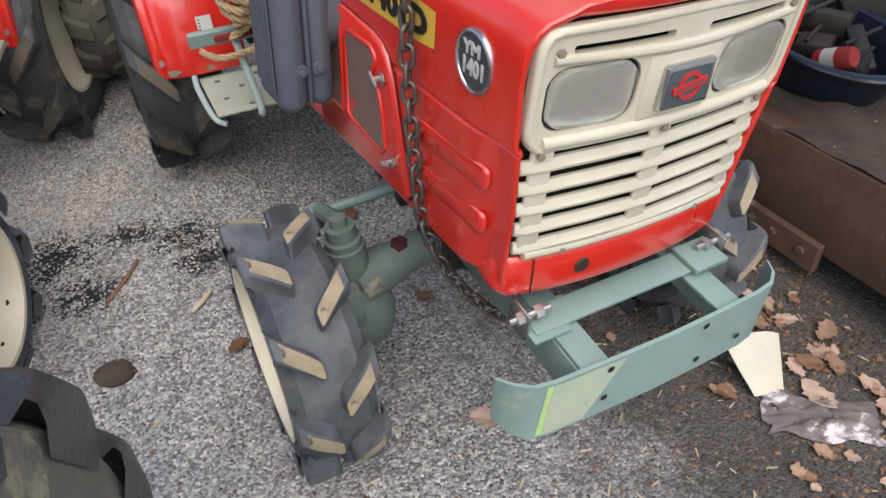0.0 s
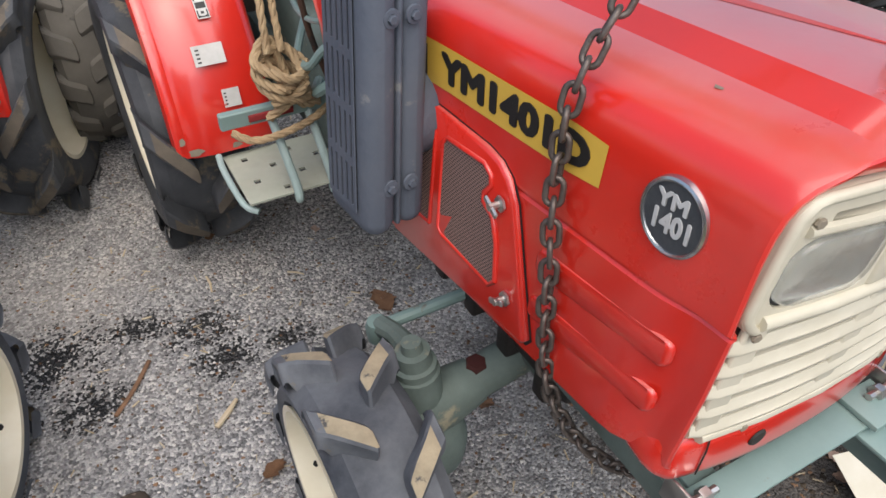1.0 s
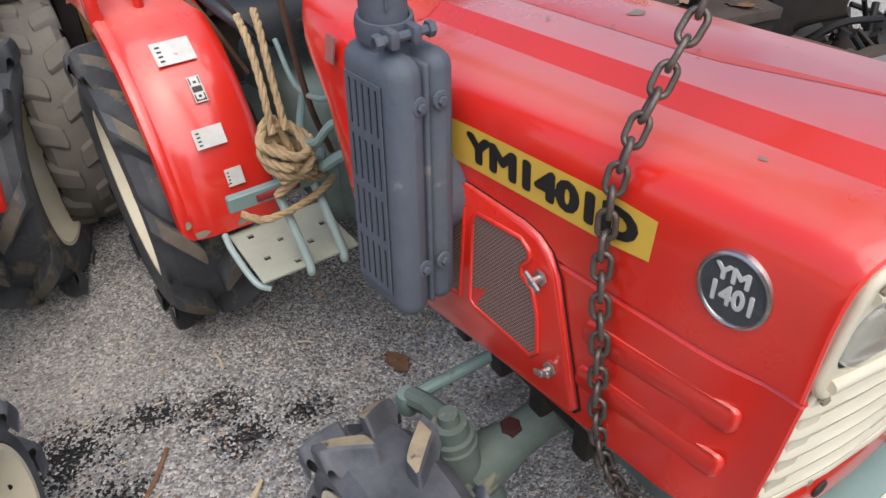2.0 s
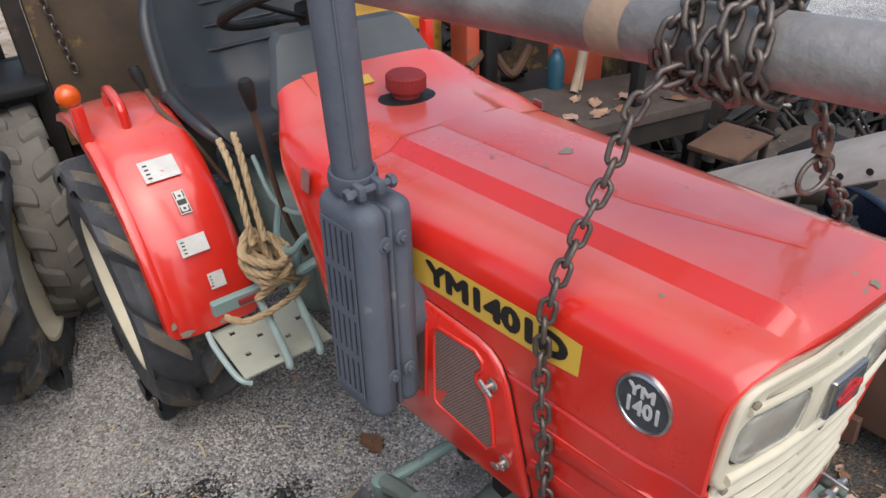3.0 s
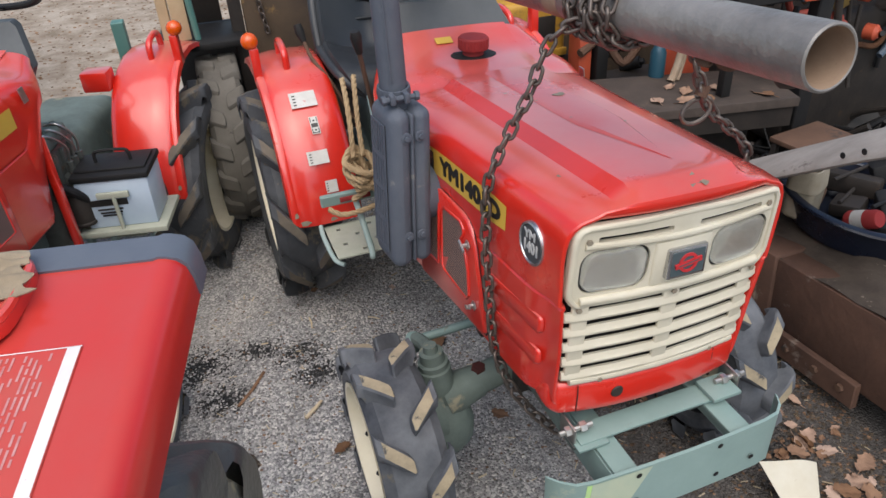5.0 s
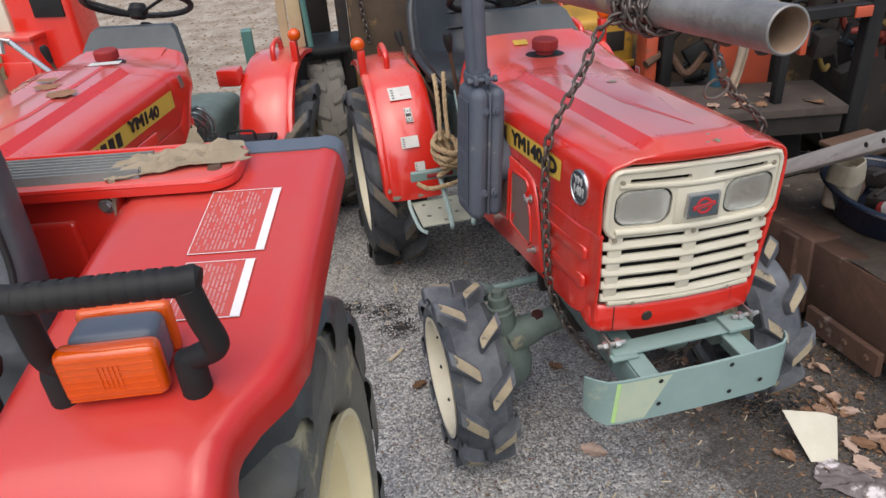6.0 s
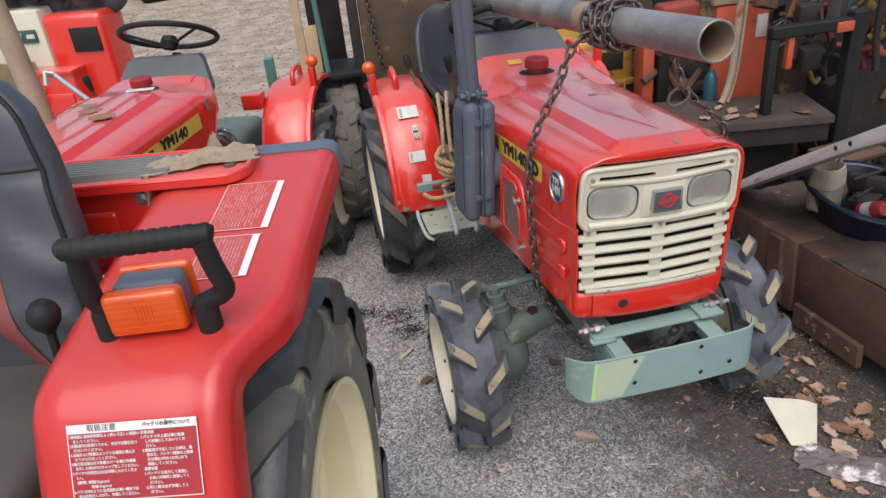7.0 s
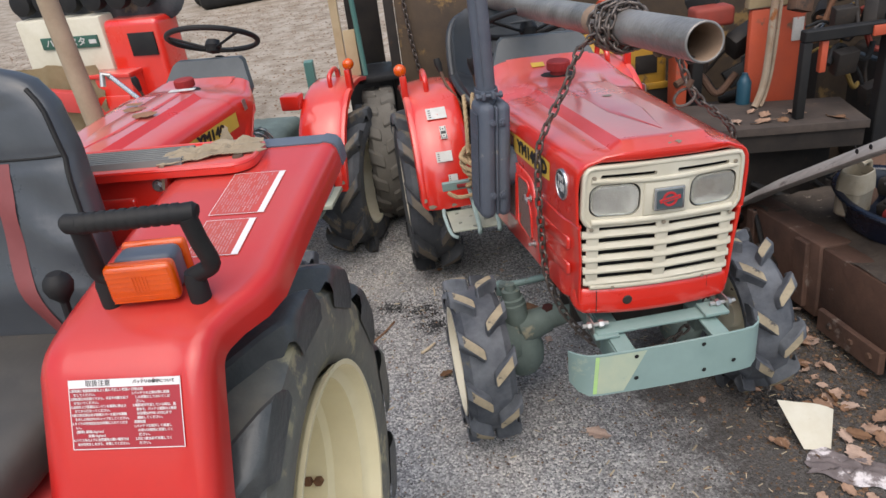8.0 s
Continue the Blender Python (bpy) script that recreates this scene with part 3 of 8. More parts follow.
        for k in range(n + 1):
            y = L0 + (L1 - L0) * k / n
            e = 0.004 if k == 0 else 0.0
            rows.append([side_point(s, y, z0 + e, 0.0022), side_point(s, y, z1 - e, 0.0012)])
        rings(bm, rows, closed=False)
        decal = part("model_decal", bm, YELLOW, hood, "yellow decal with black model number")
        yaw = math.degrees(math.atan2(half_width(0.5) - half_width(0.2), 0.3))

        def on_side(y, z):
            m = pose(s * (half_width(y) + 0.0026), y, z + fall(y), 90, 0, (-90 + yaw if s < 0 else 90 - yaw))
            return m @ pose(0, 0, 0, 0, 0, 4.5 * (1 if s < 0 else -1))
        yc = 0.373 if s < 0 else 0.63
        ob = lettering("model_number", "YM1401D", 0.053, Matrix(), INK, decal, 0.0005, 1.0, 0, 0.0030)
        xs = [v.co.x for v in ob.data.vertices]
        ob.data.transform(on_side(yc, 1.0035) @ Matrix.Diagonal((0.302 / (max(xs) - min(xs)), 1, 1, 1)))
        for k in range(5):
            y = (0.575 + 0.045 * k) if s < 0 else (0.235 + 0.045 * k)
            bm = B()
            box(bm, -0.016, 0.016, -0.022, 0.022, -0.0005, 0.0005, m=on_side(y, 1.0035))
            part("mark_bar", bm, INK, decal)
        # round badge
        bd = pose(s * (half_width(0.104) + 0.001), 0.104, 0.992, 0, s * 90, -s * 4.0)
        badge = part("round_badge", revolve(B(), [(0.0, 0.001), (0.0355, 0.001), (0.0365, 0.0035), (0.0385, 0.0045), (0.0410, 0.003), (0.0420, -0.004)], bd @ Matrix.Diagonal((1.06, 1, 1, 1)), 40), CHROME, hood, "chrome-rimmed round badge")
        part("badge_face", revolve(B(), [(0.0, 0.0020), (0.0360, 0.0018)], bd @ Matrix.Diagonal((1.06, 1, 1, 1)), 30), BADGE, badge)
        tm = pose(s * (half_width(0.104) + 0.0035), 0.104, 0.992, 90, 0, s * (90 - 4)) @ pose(0, 0, 0, 0, 0, 4.5 * (1 if s < 0 else -1))
        lettering("badge_letters", "YM", 0.024, tm @ pose(-0.002, 0.0165, 0), SILVER, badge, 0.0006, 1.15, 0, 0.0011)
        lettering("badge_number", "1401", 0.032, tm @ pose(0.001, -0.009, 0), SILVER, badge, 0.0006, 0.86, 0, 0.0012)
        # side screen
        outline = [(0.259, 0.690), (0.268, 0.676), (0.62, 0.664), (0.63, 0.674), (0.63, 0.945), (0.52, 0.945), (0.40, 0.938), (0.368, 0.930), (0.345, 0.915), (0.324, 0.885)]
        bm = B()
        prism(bm, [(0.444 + (u - 0.444) * 1.022, 0.81 + (v - 0.81) * 1.018) for u, v in outline], lambda u, v, d: side_point(s, u, v, 0.0005 + d), 0.0012)
        part("panel_gap", bm, BLACK, hood)
        bm = B()
        prism(bm, outline, lambda u, v, d: side_point(s, u, v, -0.002 + d), 0.012, 0.007)
        panel = part("side_screen", bm, RED, tr, "red side panel with a wire mesh window", 50)
        mesh_o = [(0.340, 0.745), (0.352, 0.730), (0.48, 0.742), (0.492, 0.752), (0.495, 0.90), (0.485, 0.912), (0.395, 0.915), (0.378, 0.905), (0.374, 0.892), (0.386, 0.875), (0.386, 0.860), (0.362, 0.846), (0.348, 0.81)]
        strip_o = [(0.515, 0.744), (0.60, 0.744), (0.60, 0.912), (0.515, 0.912)]
        bm = B()
        prism(bm, mesh_o, lambda u, v, d: side_point(s, u, v, 0.0103 + d), 0.0006)
        prism(bm, strip_o, lambda u, v, d: side_point(s, u, v, 0.0103 + d), 0.0006)
        part("wire_mesh", bm, MESHMAT, panel, "fine wire mesh")
        bm = B()
        for o in (mesh_o, strip_o):
            tube(bm, [side_point(s, u, v, 0.0100) for u, v in o + [o[0]]], 0.0042, 8, False)
        part("window_rim", bm, RED, panel, "", 60)
        for y, z in ((0.349, 0.876), (0.312, 0.733)):
            bm = B()
            bolt(bm, side_point(s, y, z, 0.010), (s, 0, 0), 0.012, 0.004)
            cyl(bm, side_point(s, y, z, 0.012), side_point(s, y, z, 0.030), 0.0055, 8)
            box(bm, -0.0025, 0.0025, -0.017, 0.017, -0.005, 0.005, 0.002, 1, Matrix.Translation(side_point(s, y, z, 0.026)) @ pose(0, 0, 0, 25 if z > 0.8 else -30, 0, 0))
            part("wing_bolt", bm, STEEL, panel)
    # grille
    bm = B()
    def bar(x0, x1, z0, z1, d, r=0.004, m=None):
        box(bm, x0, x1, -d, 0.004, z0, z1, r, 2, m)
    # upper plate with two headlight openings and a broken slot over them
    def ring_of(outline):
        pts = []
        for (ax, az), (bx, bz) in zip(outline, outline[1:] + outline[:1]):
            k = max(1, int(math.hypot(bx - ax, bz - az) / 0.02))
            pts += [(ax + (bx - ax) * i / k, az + (bz - az) * i / k) for i in range(k)]
        vs = [bm.verts.new((u, -0.006, v)) for u, v in pts]
        return [bm.edges.new((vs[i - 1], vs[i])) for i in range(len(vs))]
    shape = [(-0.202, 0.899), (0.202, 0.899), (0.212, 0.908), (0.2205, 0.924), (0.2215, 0.935), (0.2185, 1.040), (0.2165, 1.054), (0.208, 1.0685), (0.196, 1.0725), (0.10, 1.0745), (-0.10, 1.0745), (-0.196, 1.0725), (-0.208, 1.0685), (-0.2165, 1.054), (-0.2185, 1.040), (-0.2215, 0.935), (-0.2205, 0.924), (-0.212, 0.908)]
    loops = ring_of(shape)
    for s in (-1, 1):
        loops += ring_of(rounded(s * 0.134 - 0.067, s * 0.134 + 0.067, 0.9285, 1.0215, 0.030, 5))
        loops += ring_of(rounded(min(s * 0.028, s * 0.172), max(s * 0.028, s * 0.172), 1.0365, 1.0485, 0.004, 2))
    flat = bmesh.ops.triangle_fill(bm, edges=loops, use_beauty=True)
    up = bmesh.ops.extrude_face_region(bm, geom=[g for g in flat["geom"] if isinstance(g, bmesh.types.BMFace)])
    for g in up["geom"]:
        if isinstance(g, bmesh.types.BMVert):
            g.co.y += 0.012
    # raised border, brow over the lamps and chin under them
    rim_pts = [Vector((u * 0.976, -0.0055, 0.9835 + (v - 0.9835) * 0.945)) for u, v in shape]
    tube(bm, rim_pts + [rim_pts[0]], 0.0062, 8, False)
    brow = [(x, 1.0285 - 0.0065 * math.cos(math.pi * min(1, abs(x) / 0.2)) * 0.5) for x in [-0.196 + 0.0196 * k for k in range(21)]]
    tube(bm, [Vector((x, -0.0060, z)) for x, z in brow], 0.0068, 8)
    tube(bm, [Vector((x, -0.0055, 0.9135)) for x in (-0.195, -0.1, 0, 0.1, 0.195)], 0.0098, 10)
    bar(-0.060, 0.062, 0.922, 1.018, 0.0105, 0.006)
    for k in range(5):
        zz = 0.8855 - 0.0368 * k
        w = 0.2155 - 0.0018 * k
        # each slat arches a little between its three welds
        ws = []
        for x in [w * (i / 16 - 1) for i in range(33)]:
            u = abs(abs(x) - 0.098) / 0.075
            ws.append((x, zz + 0.0022 * max(0.0, 1 - u ** 4) - 0.0008, 0.0078 + 0.0016 * max(0.0, 1 - u ** 2) - (0.004 if abs(x) > w - 0.004 else 0)))
        h = 0.0218
        rings(bm, [[(x, 0.004, z - h), (x, -d * 0.55, z - h + 0.0008), (x, -d * 0.95, z - h + 0.004), (x, -d, z - h + 0.009), (x, -d * 0.55, z - h + 0.0135), (x, -d * 0.42, z - 0.003), (x, -d * 0.2, z), (x, 0.004, z)] for x, z, d in ws])
    for x0, x1 in ((-0.203, -0.170), (-0.018, 0.018), (0.170, 0.203)):
        bar(x0, x1, 0.7175, 0.905, 0.0036, 0.003)
    tube(bm, [Vector((x, -0.003, 0.7125)) for x in (-0.192, -0.1, 0, 0.1, 0.192)], 0.0085, 8)
    grille_bow(bm)
    grille = part("grille", bm, CREAM, tr, "cream painted pressed-steel grille", 45)
    bm = B()
    prism(bm, rounded(-0.205, 0.205, 0.705, 1.068, 0.01), lambda u, v, d: (u, 0.026 + d, v), 0.01)
    part("dark_backing", bm, BLACK, grille)
    for x, z in ((-0.193, 0.894), (0.193, 0.894), (-0.13, 0.7105), (0.13, 0.7105), (-0.190, 1.042), (0.190, 1.042), (0.0, 0.899)):
        bm = B()
        bolt(bm, (x, -0.0075, z), (0, -1, 0), 0.006, 0.004)
        grille_bow(bm)
        part("grille_screw", bm, BARE, grille)
    for s in (-1, 1):
        # bowl, bulb and clear fluted lens
        bm = B()
        rings(bm, [[(u * k + s * 0.134, y, v * k + 0.975) for u, v in rounded(-0.0600, 0.0600, -0.0410, 0.0410, 0.026, 6)] for k, y in ((1.0, 0.004), (0.97, 0.014), (0.82, 0.030), (0.5, 0.044), (0.16, 0.050))])
        grille_bow(bm)
        lamp = part("headlight", bm, REFLECT, grille, "rectangular headlight with clear fluted glass", 60)
        bm = B()
        bmesh.ops.create_uvsphere(bm, u_segments=14, v_segments=8, radius=0.013, matrix=Matrix.Translation((s * 0.134, 0.030, 0.978)))
        grille_bow(bm)
        part("bulb", bm, BULB, lamp)
        bm = B()
        rings(bm, [[(u * k + s * 0.134, y, v * k + 0.975) for u, v in rounded(-0.0615, 0.0615, -0.0425, 0.0425, 0.027, 8)] for k, y in ((1.0, 0.006), (1.0, -0.003), (0.985, -0.008), (0.94, -0.0105), (0.55, -0.0130), (0.2, -0.0136))])
        grille_bow(bm)
        part("lens", bm, LENS, lamp, "clear fluted headlight glass", 60).visible_shadow = False
        bm = B()
        o2 = rounded(-0.0685, 0.0685, -0.0480, 0.0480, 0.031, 6)
        prism(bm, o2, lambda u, v, d: (u + s * 0.134, 0.062 - d, v + 0.975), 0.004, 0.0)
        part("headlight_seal", bm, BLACK, lamp)
        bm = B()
        rings(bm, [[(u + s * 0.134, y, v + 0.975) for u, v in rounded(-a, a, -b, b, r, 6)] for a, b, r, y in ((0.0618, 0.0428, 0.027, 0.002), (0.0622, 0.0432, 0.027, -0.0030), (0.0655, 0.0450, 0.029, -0.0030), (0.0660, 0.0455, 0.029, 0.004))], cap=False)
        grille_bow(bm)
        part("rubber_ring", bm, BLACK, lamp)
    em = pose(0.006, -0.0125, 0.970, 88, 0, 0)
    bm = B()
    prism(bm, rounded(-0.0415, 0.0415, -0.0315, 0.0315, 0.004), lambda u, v, d: em @ Vector((u, v, d)), 0.013, 0.003)
    emblem = part("emblem", bm, CHROME, grille, "chrome-framed square emblem")
    bm = B()
    prism(bm, rounded(-0.0350, 0.0350, -0.0250, 0.0250, 0.003), lambda u, v, d: em @ Vector((u, v, 0.0120 + d)), 0.0022)
    part("emblem_field", bm, EMBLEM, emblem)
    bm = B()
    revolve(bm, [(0.0145, 0.0135), (0.0145, 0.0165), (0.0200, 0.0165), (0.0200, 0.0135)], em, 28, closed_prof=True)
    box(bm, -0.028, 0.028, -0.0048, 0.0048, 0.0135, 0.0175, 0.0, 1, em @ pose(0, 0, 0, 0, 0, 10))
    part("emblem_ring", bm, SIGNRED, emblem)
    bm = B()
    box(bm, -0.022, 0.022, -0.0012, 0.0012, 0.0174, 0.0178, 0.0, 1, em @ pose(0, 0, 0, 0, 0, 10))
    part("emblem_bar", bm, EMBLEM, emblem)

    # tank cowl, fuel cap, dash
    bm = B()
    rows = []
    for y, w, top, zb, t in ((HOOD_R - 0.004, 0.290, 1.130, 0.900, 0.0), (HOOD_R + 0.012, 0.295, 1.131, 0.93, 0.05), (0.84, 0.303, 1.132, 0.975, 0.35), (0.88, 0.306, 1.134, 0.990, 0.7), (0.93, 0.302, 1.136, 0.998, 1.0), (0.98, 0.292, 1.140, 1.020, 1.0), (1.02, 0.276, 1.150, 1.052, 1.0), (1.055, 0.256, 1.162, 1.090, 1.0), (1.09, 0.236, 1.178, 1.118, 1.0), (1.12, 0.224, 1.190, 1.135, 1.0)):
        hgt = top - zb
        half = [(w - 0.03, zb), (w - 0.012, zb + 0.006), (w - 0.004, zb + 0.018), (w, zb + 0.10 * hgt), (w + 0.001, zb + 0.2 * hgt), (w + 0.002, zb + 0.30 * hgt), (w + 0.001, zb + 0.38 * hgt), (w - 0.003, zb + 0.46 * hgt), (w - 0.008, zb + 0.55 * hgt), (w - 0.016, zb + 0.64 * hgt), (w - 0.027, zb + 0.72 * hgt), (w - 0.042, zb + 0.79 * hgt), (w - 0.065, zb + 0.85 * hgt), (w - 0.09, zb + 0.90 * hgt), (0.165, zb + 0.93 * hgt), (0.15, zb + 0.95 * hgt), (0.125, zb + 0.975 * hgt), (0.10, zb + 0.99 * hgt), (0.05, top)]
        full = [(-x, z) for x, z in half] + [(x, z) for x, z in reversed(half)]
        rows.append([(p[0] * (1 - t) + q[0] * t, y, p[2] * (1 - t) + (q[1] + fall(y)) * t + 0.0012 * (t < 0.01)) for p, q in zip(hood_section(HOOD_R), full)])
    rings(bm, rows, closed=False)
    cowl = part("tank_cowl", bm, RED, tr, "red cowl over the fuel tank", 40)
    bm = B()
    revolve(bm, [(0.0, 0.002), (0.052, 0.002), (0.055, 0.0)], pose(0.0, 0.962, 1.1385 + fall(0.962), 1, 0, 0) @ Matrix.Diagonal((1.22, 0.90, 1, 1)), 26)
    part("filler_recess", bm, BLACK, cowl)
    bm = B()
    revolve(bm, [(0.030, 0.0), (0.030, 0.022), (0.041, 0.022), (0.0435, 0.025), (0.0435, 0.051), (0.038, 0.056), (0.0, 0.057)], pose(0.0, 0.965, 1.134 + fall(0.965)), 56)
    for v in bm.verts:
        if 1.158 < v.co.z - fall(0.965) < 1.186:
            q = Vector((v.co.x, v.co.y - 0.965, 0))
            v.co -= q.normalized() * (0.0022 if int(round(math.atan2(q.y, q.x) / (2 * math.pi / 56))) % 2 else 0)
    part("fuel_cap", bm, REDCAP, cowl, "dusty dark red fuel cap")
    bm = B()
    box(bm, -0.03, 0.02, -0.014, 0.014, 0.0, 0.002, 0.0, 1, pose(-0.05, 1.055, 1.166 + fall(1.055), 20, 0, 0))
    part("yellow_sticker", bm, YELLOW, cowl)
    for s in (-1, 1):
        bm = B()
        box(bm, -0.001, 0.002, -0.014, 0.014, -0.022, 0.022, 0.0, 1, pose(s * 0.300, 0.868, 1.062 + fall(0.868), 0, s * -8, 0))
        part("side_tag", bm, STEEL, cowl)
    bm = B()
    prism(bm, [(-0.16, 0.90), (0.16, 0.90), (0.225, 1.12), (0.175, 1.232), (0.155, 1.247), (-0.155, 1.247), (-0.175, 1.232), (-0.225, 1.12)], lambda u, v, d: (u, 1.108 + d + (v - 1.1) * 0.75, v + fall(1.11)), 0.05, 0.012)
    part("dash_panel", bm, DASH, tr, "grey plastic dash panel")
    # steering
    sm = pose(0.0, 1.365, 1.190, -26, 0, 0)
    bm = B()
    pts = [sm @ Vector((0.205 * math.cos(a), 0.205 * math.sin(a), 0)) for a in [2 * math.pi * k / 40 for k in range(41)]]
    tube(bm, pts, 0.0125, 10, False)
    wheel = part("steering_wheel", bm, BLACK, tr, "black three-spoke steering wheel")
    bm = B()
    for a in (90, 210, 330):
        tube(bm, [sm @ Vector((0.03 * math.cos(radians(a)), 0.03 * math.sin(radians(a)), -0.04)), sm @ Vector((0.195 * math.cos(radians(a)), 0.195 * math.sin(radians(a)), -0.004))], 0.011, 8, True, 0.6)
    revolve(bm, [(0, 0), (0.03, -0.004), (0.04, -0.03), (0.03, -0.06), (0, -0.06)], sm, 18)
    part("spokes", bm, BLACK, wheel)
    part("steering_column", cyl(B(), sm @ Vector((0, 0, -0.04)), sm @ Vector((0, -0.0, -0.45)), 0.022, 12), BLACK, tr)

    # muffler on the side and its stack
    def lean(bm):
        turn = Matrix.Translation((-0.338, 0.57, 0)) @ pose(0, 0, 0, 0, 0, 6) @ Matrix.Translation((0.338, -0.57, 0))
        for v in bm.verts:
            v.co = turn @ v.co
            v.co.x += -0.008 + (v.co.z - 0.92) * 0.05
            v.co.y += -0.002 + (v.co.z - 0.93) * 0.115
        return bm
    bm = B()
    box(bm, -0.389, -0.336, 0.505, 0.635, 0.730, 1.108, 0.032, 5)
    box(bm, -0.331, -0.285, 0.509, 0.631, 0.733, 1.105, 0.030, 5)
    box(bm, -0.338, -0.329, 0.512, 0.628, 0.742, 1.096, 0.020, 3)
    muff = part("muffler", lean(bm), MUFF, tr, "grey heat-dulled muffler box with slots", 40)
    # slotted outer sheet
    us, vs = [0.534], [0.770]
    for k in range(5):
        us += [0.5405 + 0.0145 * k, 0.5460 + 0.0145 * k]
    for k in range(4):
        vs += [0.778 + 0.0755 * k, 0.841 + 0.0755 * k]
    us, vs = us + [0.611], vs + [1.074]
    holes = {(i, j) for i in (1, 3, 5, 7, 9) for j in (1, 3, 5, 7)}
    part("slotted_guard", lean(holed_plate(us, vs, holes, lambda u, v: (-0.3915, u, v), -0.0022)), MUFF, muff)
    bm = B()
    box(bm, -0.3893, -0.388, 0.536, 0.609, 0.772, 1.072)
    part("guard_backing", lean(bm), BLACK, muff)
    for x in (-0.352, -0.318):
        for z in (1.048, 0.812):
            bm = B()
            revolve(bm, [(0.013, 0.0), (0.012, 0.003), (0.007, 0.0035)], pose(x, 0.507, z, 90, 0, 0), 14)
            bolt(bm, (x, 0.505, z), (0, -1, 0), 0.0066, 0.006)
            part("muffler_bolt", lean(bm), MUFF, muff)
    part("inlet_flange", lean(tube(B(), [(-0.30, 0.58, 0.88), (-0.262, 0.58, 0.88)], 0.066, 20)), MUFF, muff)
    bm = B()
    tube(bm, [(-0.332, 0.598, 1.09), (-0.333, 0.600, 1.15), (-0.338, 0.602, 1.5), (-0.342, 0.605, 2.05)], 0.031, 18)
    stack = part("exhaust_pipe", bm, MUFF, tr, "grey exhaust stack pipe")
    part("pipe_seam", tube(B(), [(-0.345, 0.570, 1.17), (-0.351, 0.572, 1.5), (-0.355, 0.575, 2.05)], 0.0022, 6), MUFF, stack)
    bm = B()
    revolve(bm, [(0.032, -0.014), (0.037, -0.014), (0.039, 0.0), (0.037, 0.014), (0.032, 0.014)], pose(-0.333, 0.600, 1.142, 6, 0, 0), 22)
    box(bm, -0.358, -0.345, 0.540, 0.566, 1.130, 1.154, 0.004)
    box(bm, -0.326, -0.313, 0.540, 0.566, 1.130, 1.154, 0.004)
    cyl(bm, (-0.376, 0.552, 1.142), (-0.300, 0.552, 1.142), 0.0065, 8)
    bolt(bm, (-0.300, 0.552, 1.142), (1, 0, 0), 0.011, 0.010)
    bolt(bm, (-0.366, 0.552, 1.142), (-1, 0, 0), 0.011, 0.010)
    part("stack_clamp", bm, MUFF, stack)

    # the sling pulls the bodywork a little out of level
    skew = Matrix.Translation((0, 0, 0.80)) @ pose(0, 0, 0, 0, STANCE["roll"], 0) @ Matrix.Translation((0, 0, -0.80))
    for ob in tr.children_recursive:
        if ob.data and ob.name.split('.')[0] not in ("steering_wheel", "spokes", "steering_column", "exhaust_pipe", "pipe_seam", "stack_clamp"):
            ob.data.transform(skew)

    # frame, engine, gearbox
    for s in (-1, 1):
        bm = B()
        box(bm, s * 0.125, s * 0.170, 0.02, 1.1, 0.50, 0.555, 0.004)
        part("frame_rail", bm, CAST, tr)
    bm = B()
    box(bm, -0.15, 0.15, 0.10, 0.14, 0.506, 0.6, 0.004)
    part("frame_crossmember", bm, DARK, tr)
    bm = B()
    box(bm, -0.14, 0.14, 0.28, 0.95, 0.40, 0.78, 0.03)
    engine = part("engine", bm, DARK, tr, "oily black engine block")
    bm = B()
    box(bm, -0.20, 0.20, 0.45, 0.90, 0.62, 1.0, 0.03)
    part("cylinder_head", bm, DARK, engine)
    for k in range(5):
        bm = B()
        box(bm, -0.155, 0.155, 0.32 + 0.12 * k, 0.36 + 0.12 * k, 0.39, 0.6, 0.008)
        part("rib", bm, DARK, engine)
    bm = B()
    box(bm, -0.13, 0.13, 0.92, 1.30, 0.36, 0.66, 0.04, 3)
    box(bm, -0.16, 0.16, 1.28, 1.85, 0.32, 0.70, 0.05, 3)
    cyl(bm, (-0.36, 1.735, 0.43), (0.36, 1.735, 0.43), 0.075, 16)
    cyl(bm, (-0.2, 1.735, 0.43), (0.2, 1.735, 0.43), 0.14, 20)
    for k in range(6):
        bolt(bm, (-0.13, 0.98 + 0.05 * k, 0.60), (-1, 0, 0), 0.01, 0.01)
    part("gearbox", bm, CAST, tr, "grey-green cast gearbox housing")

    # front axle with bevel housings
    bm = B()
    tube(bm, arc([(-0.36, 0.475, 0.29), (-0.24, 0.47, 0.32), (-0.12, 0.465, 0.355), (0, 0.465, 0.38), (0.12, 0.465, 0.355), (0.24, 0.47, 0.32), (0.36, 0.475, 0.29)], 5), 0.042, 14)
    box(bm, -0.12, 0.12, 0.36, 0.50, 0.36, 0.52, 0.02)
    axle = part("front_axle", bm, CAST, tr, "grey-green cast front axle")
    for s in (-1, 1):
        bm = B()
        revolve(bm, [(0.0, 0.12), (0.018, 0.12), (0.020, 0.10), (0.032, 0.098), (0.034, 0.07), (0.041, 0.066), (0.041, 0.050), (0.045, 0.046), (0.046, -0.06), (0.056, -0.075), (0.074, -0.10), (0.082, -0.15), (0.074, -0.20), (0.05, -0.235), (0.0, -0.24)],
                pose(s * 0.318, 0.482, 0.365, -4, s * 5, 0), 20)
        revolve(bm, [(0.0, 0.06), (0.05, 0.055), (0.075, 0.03), (0.08, 0.0), (0.07, -0.05)], pose(s * 0.37, 0.46, 0.27, 0, s * 90, 0), 20)
